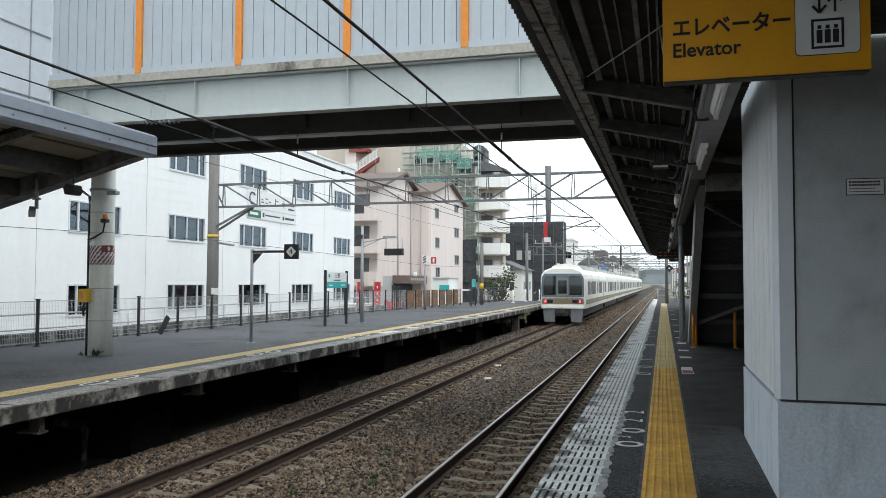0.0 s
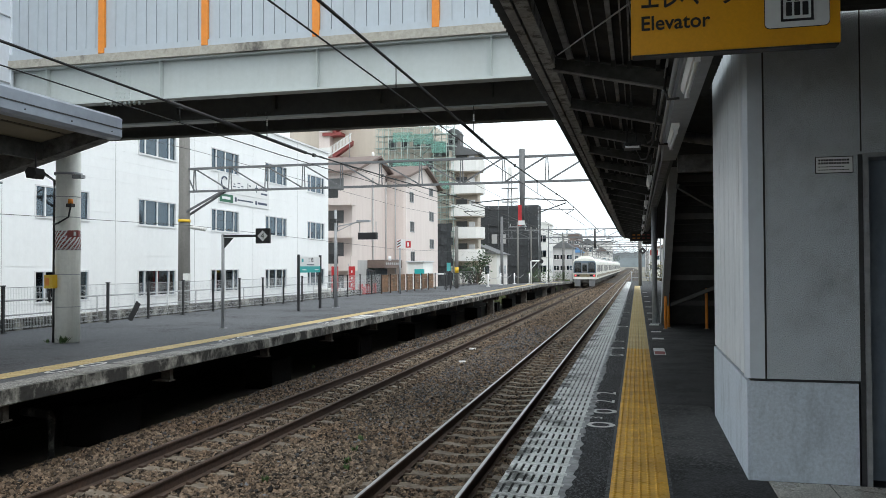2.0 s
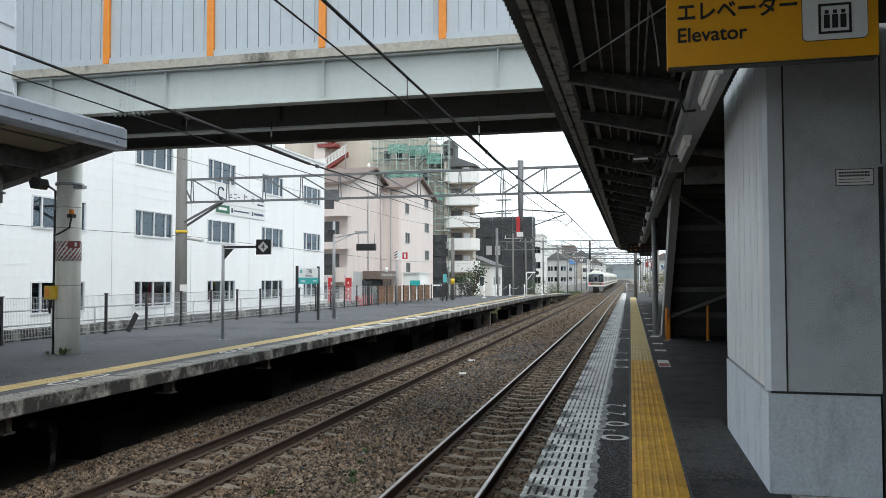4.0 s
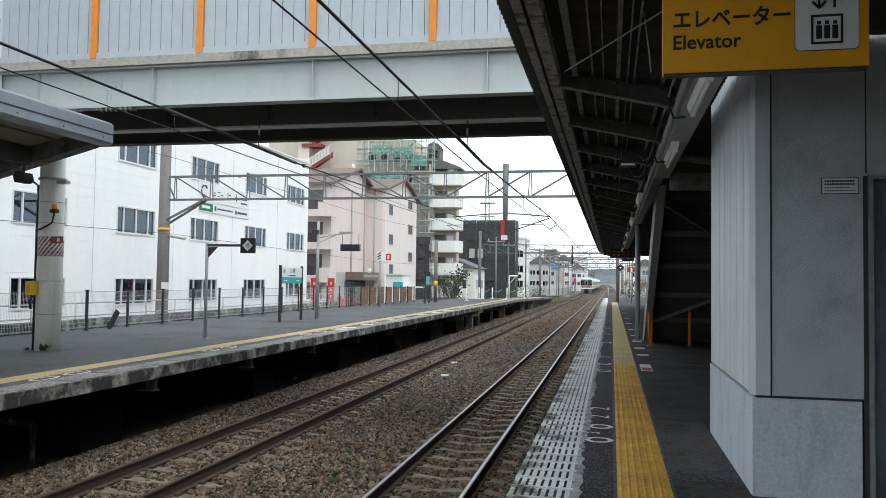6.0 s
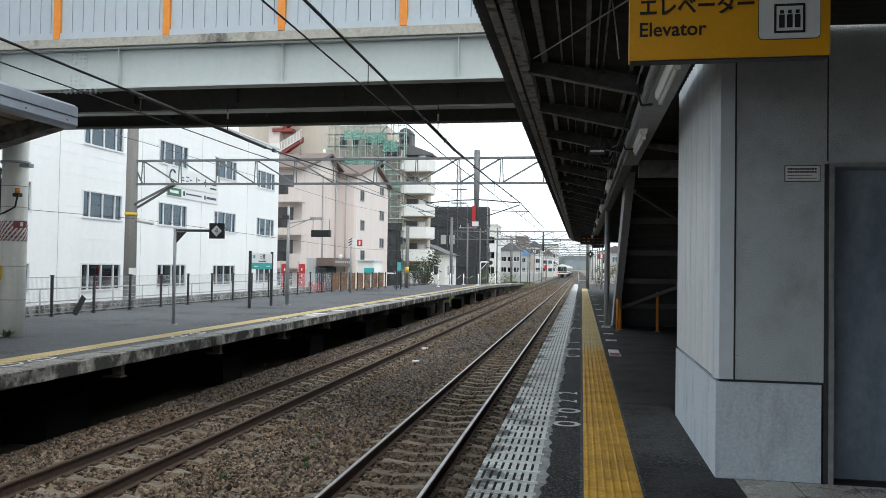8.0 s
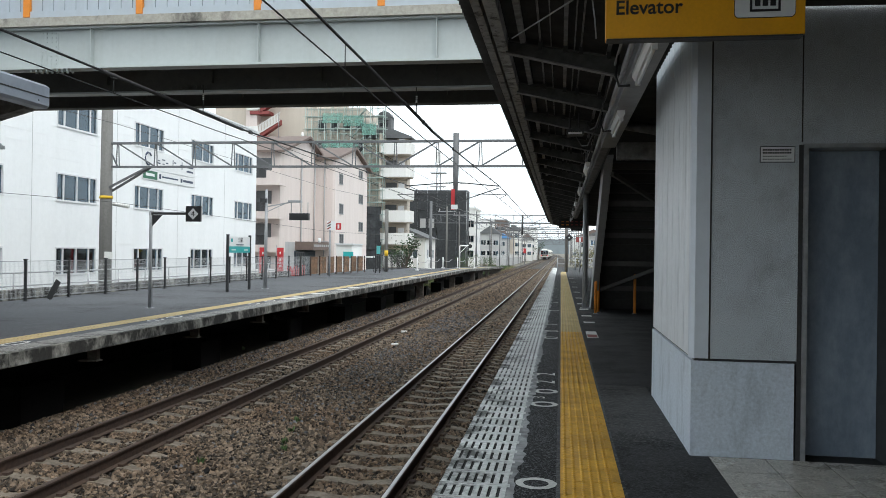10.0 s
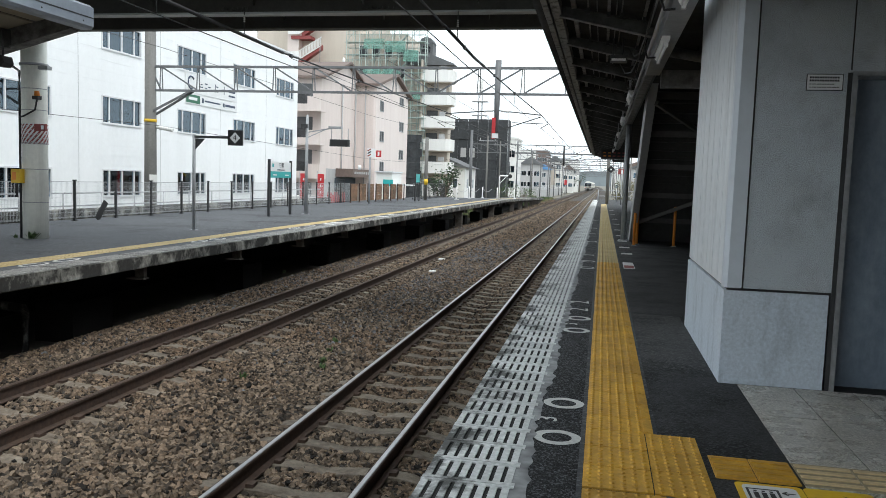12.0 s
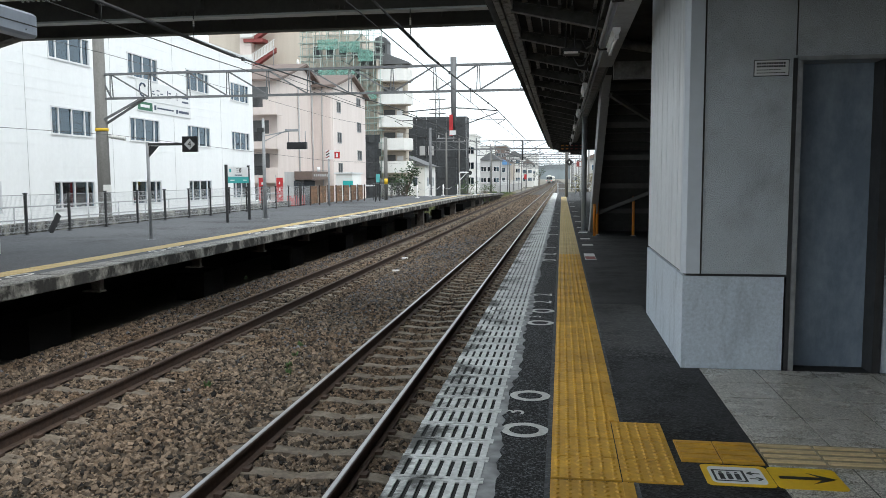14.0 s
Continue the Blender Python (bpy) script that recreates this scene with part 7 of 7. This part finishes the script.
lean = tagged(new("dark_board", mesh_of("dark_board", bar((-14.25, 20.0, 0.02), (-14.2, 20.35, .52), .03, .18), cable_black, .01)), "dark board leaning on the mesh fence", "board")
# boards and dark fence farther along
bf = thing("board_fence", "rust-brown board fence with steel posts", "fence")
for k in range(8):
    y = 42.6 + 1.35 * k
    x = -14.0 + .8 * (y - 42.6) / 10.4
    part("post", block(x - .03, x + .03, y - .03, y + .03, 0, 1.12), rail_rust, bf)
    for j in range(6):
        if k < 7:
            part("board", block(x - .02, x + .0, y + .05, y + 1.3, .10 + .165 * j, .262 + .165 * j), wood_rust, bf)
df = thing("dark_railing", "dark steel railing along the far platform", "railing")
for k in range(26):
    y = 53.6 + .45 * k
    part("bar", block(-13.02, -12.98, y - .02, y + .02, 0, 1.15), fence_black, df)
for z in (.1, 1.13):
    part("rail", block(-13.02, -12.98, 53.4, 65.2, z, z + .04), fence_black, df)
gate = thing("dark_railing", "dark steel gate frame between the fences", "railing")
for k in range(5):
    part("bar", block(-14.42, -14.38, 41.2 + .34 * k, 41.26 + .34 * k, 0, 1.35), fence_black, gate)
part("rail", block(-14.42, -14.38, 41.2, 42.6, 1.3, 1.36), fence_black, gate)
for y, x in ((40.4, -16.2), (43.6, -16.4)):
    b = thing("banner", "red upright banner with white figures behind the fence", "banner", "red banners")
    part("pole", pipe([(x, y, -1.75), (x, y, 1.75)], .02, 6), steel_grey, b)
    bm = bmesh.new()
    for i in range(4):
        z0, z1 = -.1 + .42 * i, .32 + .42 * i
        d0, d1 = .03 * math.sin(i * 1.7), .03 * math.sin((i + 1) * 1.7)
        prism(bm, [(x + .03, y), (x + .42, y + .02), (x + .42, y + .03), (x + .03, y + .01)], along_z, z0, z1)
    part("cloth", bm, red_ink, b)
    for i in range(4):
        part("mark", block(x + .19, x + .26, y - .012, y - .002, .06 + .38 * i, .2 + .38 * i), white_sign, b)
rb = thing("red_barrier", "red plastic barrier behind the far platform", "barrier")
part("panel", block(-16.0, -15.95, 44.5, 47.2, -.2, .35), red_ink, rb)
for y in (44.6, 45.8, 47.1):
    part("leg", block(-16.1, -15.85, y - .04, y + .04, -1.75, .5), red_ink, rb)
van = thing("white_van", "white parked vehicle behind the fence", "vehicle")
part("body", plate([(43.4, -1.2), (47.3, -1.2), (47.3, -.2), (46.3, .1), (45.4, .25), (43.5, .25)], along_x, -18.6, -17.0), white_wall, van, soft=.06)
part("window", plate([(45.0, -.15), (45.8, -.15), (45.3, .18), (45.0, .18)], along_x, -16.998, -16.98), roof_grey, van)
for y in (44.2, 46.5):
    part("wheel", pipe([(-17.0, y, -1.43), (-16.9, y, -1.43)], .32, 14), cable_black, van)
    part("wheel", pipe([(-18.7, y, -1.43), (-18.6, y, -1.43)], .32, 14), cable_black, van)


def tree(label, x, y, z, h, spread, seed, mat):
    t = thing("tree", label, "tree", "trees")
    rng = random.Random(seed)
    bm = bmesh.new()
    tube(bm, [(x, y, z), (x + .05, y, z + h * .3), (x, y + .05, z + h * .6)], [h * .035, h * .028, h * .012], 8)
    tips = []
    for k in range(9):
        a, r = rng.random() * 6.28, spread * rng.uniform(.35, .9)
        b = Vector((x + math.cos(a) * r, y + math.sin(a) * r, z + h * rng.uniform(.45, .95)))
        tube(bm, [(x, y, z + h * rng.uniform(.2, .5)), ((x + b.x) / 2, (y + b.y) / 2, (z + h * .4 + b.z) / 2), b], [h * .014, h * .01, h * .004], 5)
        tips.append(b)
    part("trunk", bm, bark, t)
    bm = bmesh.new()
    for b in tips:
        for k in range(60):
            p = b + Vector((rng.gauss(0, spread * .22), rng.gauss(0, spread * .22), rng.gauss(0, h * .1)))
            d, e = Vector((rng.gauss(0, 1), rng.gauss(0, 1), rng.gauss(0, .6))).normalized(), Vector((rng.gauss(0, 1), rng.gauss(0, 1), rng.gauss(0, 1))).normalized()
            s = h * .035
            bm.faces.new([bm.verts.new(q) for q in (p - d * s, p + e * s * .5, p + d * s, p - e * s * .5)])
    part("crown", bm, mat, t)
    return t


tree("dark evergreen shrub behind the far platform", -14.8, 74, -1.75, 4.4, 1.3, 1, leaf_dark)
tree("dark evergreen shrub behind the far platform", -15.8, 77, -1.75, 3.4, 1.2, 2, leaf_dark)
tree("green shrub beside the line", -11.5, 96, -1.75, 2.8, 1.6, 5, leaf)
tree("green shrub beside the line", -11.0, 112, -1.75, 2.5, 1.8, 6, leaf)
tree("bare brownish shrub past the platform end", 3.2, 100, -1.75, 4.0, 1.8, 7, dry_grass)
tree("bare brownish shrub past the platform end", 4.6, 108, -1.75, 4.2, 2.0, 8, dry_grass)
tree("dark tree far along the line", -9.8, 345, -1.75, 8, 3.2, 9, leaf_dark)
tree("dark tree far along the line", -11.8, 300, -1.75, 6, 2.6, 11, leaf_dark)


def tufts(name, x0, x1, y0, y1, n, size, mat, label, seed):
    rng = np.random.default_rng(seed)
    p = np.stack([rng.uniform(x0, x1, n), rng.uniform(y0, y1, n), np.full(n, -1.75)], 1)
    a = rng.uniform(0, 6.28, n)
    w = np.stack([np.cos(a), np.sin(a), 0 * a], 1) * size * .12
    tip = p + np.stack([rng.normal(0, size * .35, n), rng.normal(0, size * .35, n), size * rng.uniform(.5, 1.2, n)], 1)
    v = np.stack([p - w, p + w, tip], 1).reshape(-1, 3)
    me = bpy.data.meshes.new(name)
    me.from_pydata(v.tolist(), [], (np.arange(n * 3).reshape(-1, 3)).tolist())
    me.materials.append(mat)
    return tagged(new(name, me), label, "grass", kind="stuff")


tufts("dry_grass", 1.0, 9, 83, 130, 6000, .9, dry_grass, "dry yellowish grass past the platform end", 1)
tufts("green_grass", -15, -11.0, 67, 110, 1500, .45, leaf, "green and dry grass beside the line", 2)
tufts("dry_grass", -15, -11.0, 67, 110, 2500, .45, dry_grass, "green and dry grass beside the line", 3)
tufts("green_grass", -14, -9.8, 109, 160, 3500, .6, leaf, "green and dry grass beside the line", 4)
tufts("dry_grass", -14, -9.0, 109, 160, 3500, .5, dry_grass, "green and dry grass beside the line", 5)
# trackside wall and sheets
slope = thing("trackside_wall", "low grey trackside wall with a white railing", "wall")
part("wall", block(-12.2, -11.8, 150, 240, -1.75, .1), grey_wall, slope)
part("rail", block(-12.05, -11.95, 150, 240, 1.0, 1.06), mesh_white, slope)
part("rail", block(-12.05, -11.95, 150, 240, .55, .6), mesh_white, slope)
for k in range(31):
    part("railing_post", block(-12.04, -11.96, 150 + 3 * k, 150.08 + 3 * k, .1, 1.0), mesh_white, slope)
# A plain red plate takes the place of the lit signal.
sign_far = thing("trackside_board", "red plate on a post standing for a red signal light", "sign")
part("post", pipe([(-8.9, 196, -1.75), (-8.9, 196, 2.5)], .1, 6), steel_grey, sign_far)
part("plate", block(-9.2, -8.6, 195.9, 195.95, 1.2, 2.4), red_ink, sign_far)

# things under the far roof
dome = thing("loudspeaker", "black box loudspeaker under the far roof", "loudspeaker", "loudspeakers")
bm = bmesh.new()
prism(bm, [(-8.95, 2.96), (-8.82, 2.95), (-8.77, 3.01), (-8.80, 3.11), (-8.92, 3.13), (-8.98, 3.06)], along_y, 10.05, 10.25)
part("case", bm, cable_black, dome, soft=.02)
part("stem", pipe([(-8.87, 10.15, 3.11), (-8.87, 10.15, 3.5)], .015, 6), steel_dark, dome)
cctv = thing("camera", "pale security camera on a stem under the far roof", "camera")
part("stem", pipe([(-9.95, 10.55, 3.3), (-9.95, 10.55, 2.8)], .03, 8), steel_grey, cctv)
part("flange", pipe([(-9.95, 10.55, 2.95), (-9.95, 10.55, 2.98)], .07, 10), steel_grey, cctv)
part("housing", bar((-9.98, 10.5, 2.78), (-9.76, 10.25, 2.68), .1, .11), steel_grey, cctv, soft=.015)

# ---- paving pieces, last ----
k = 0
for k in range(260):
    ob = new("edge_plate", plate_me)
    ob.parent = platform_1
    ob.location = (-.558, 2.45 + .293 * k, 0)
for k in range(238):
    y = 4.51 + .302 * k
    if y > 62:
        break
    ob = new("tactile_tile", warn_me if y < 15 else pale_warn_me)
    ob.parent = platform_1
    ob.location = (0, y, .001)
for k in range(6):
    ob = new("tactile_tile", warn_me if k in (3, 4, 5) else plain_me)
    ob.parent = platform_1
    ob.location = (0, 4.51 - .317 * (k + 1), .001)
for k in range(3):
    ob = new("tactile_tile", square_me)
    ob.parent = platform_1
    ob.location = (.352, 4.51 - .317 * (k + 1), .001)
for k in range(2):
    ob = new("guide_tile", guide_me)
    ob.parent = platform_1
    ob.location = (.675 + .212 * k, 3.885, .001)
for k in range(12):
    ob = new("guide_tile", guide_pale_me)
    ob.parent = lobby
    ob.location = (1.105 + .3 * k, 3.885, .0)
for i in range(10):
    for j in range(20):
        ob = new("tile", tile_me)
        ob.parent = lobby
        ob.location = (1.105 + .41 * i, 5.98 - .41 * (j + 1), .0005)


# ---- motion ----
def motions():
    rows = []
    for k in range(15):
        y = 51.0 + 23.6 * k
        rows.append((float(k), pose(FAR + bend(y), y, 0)))
    walk(train, rows)


motions()
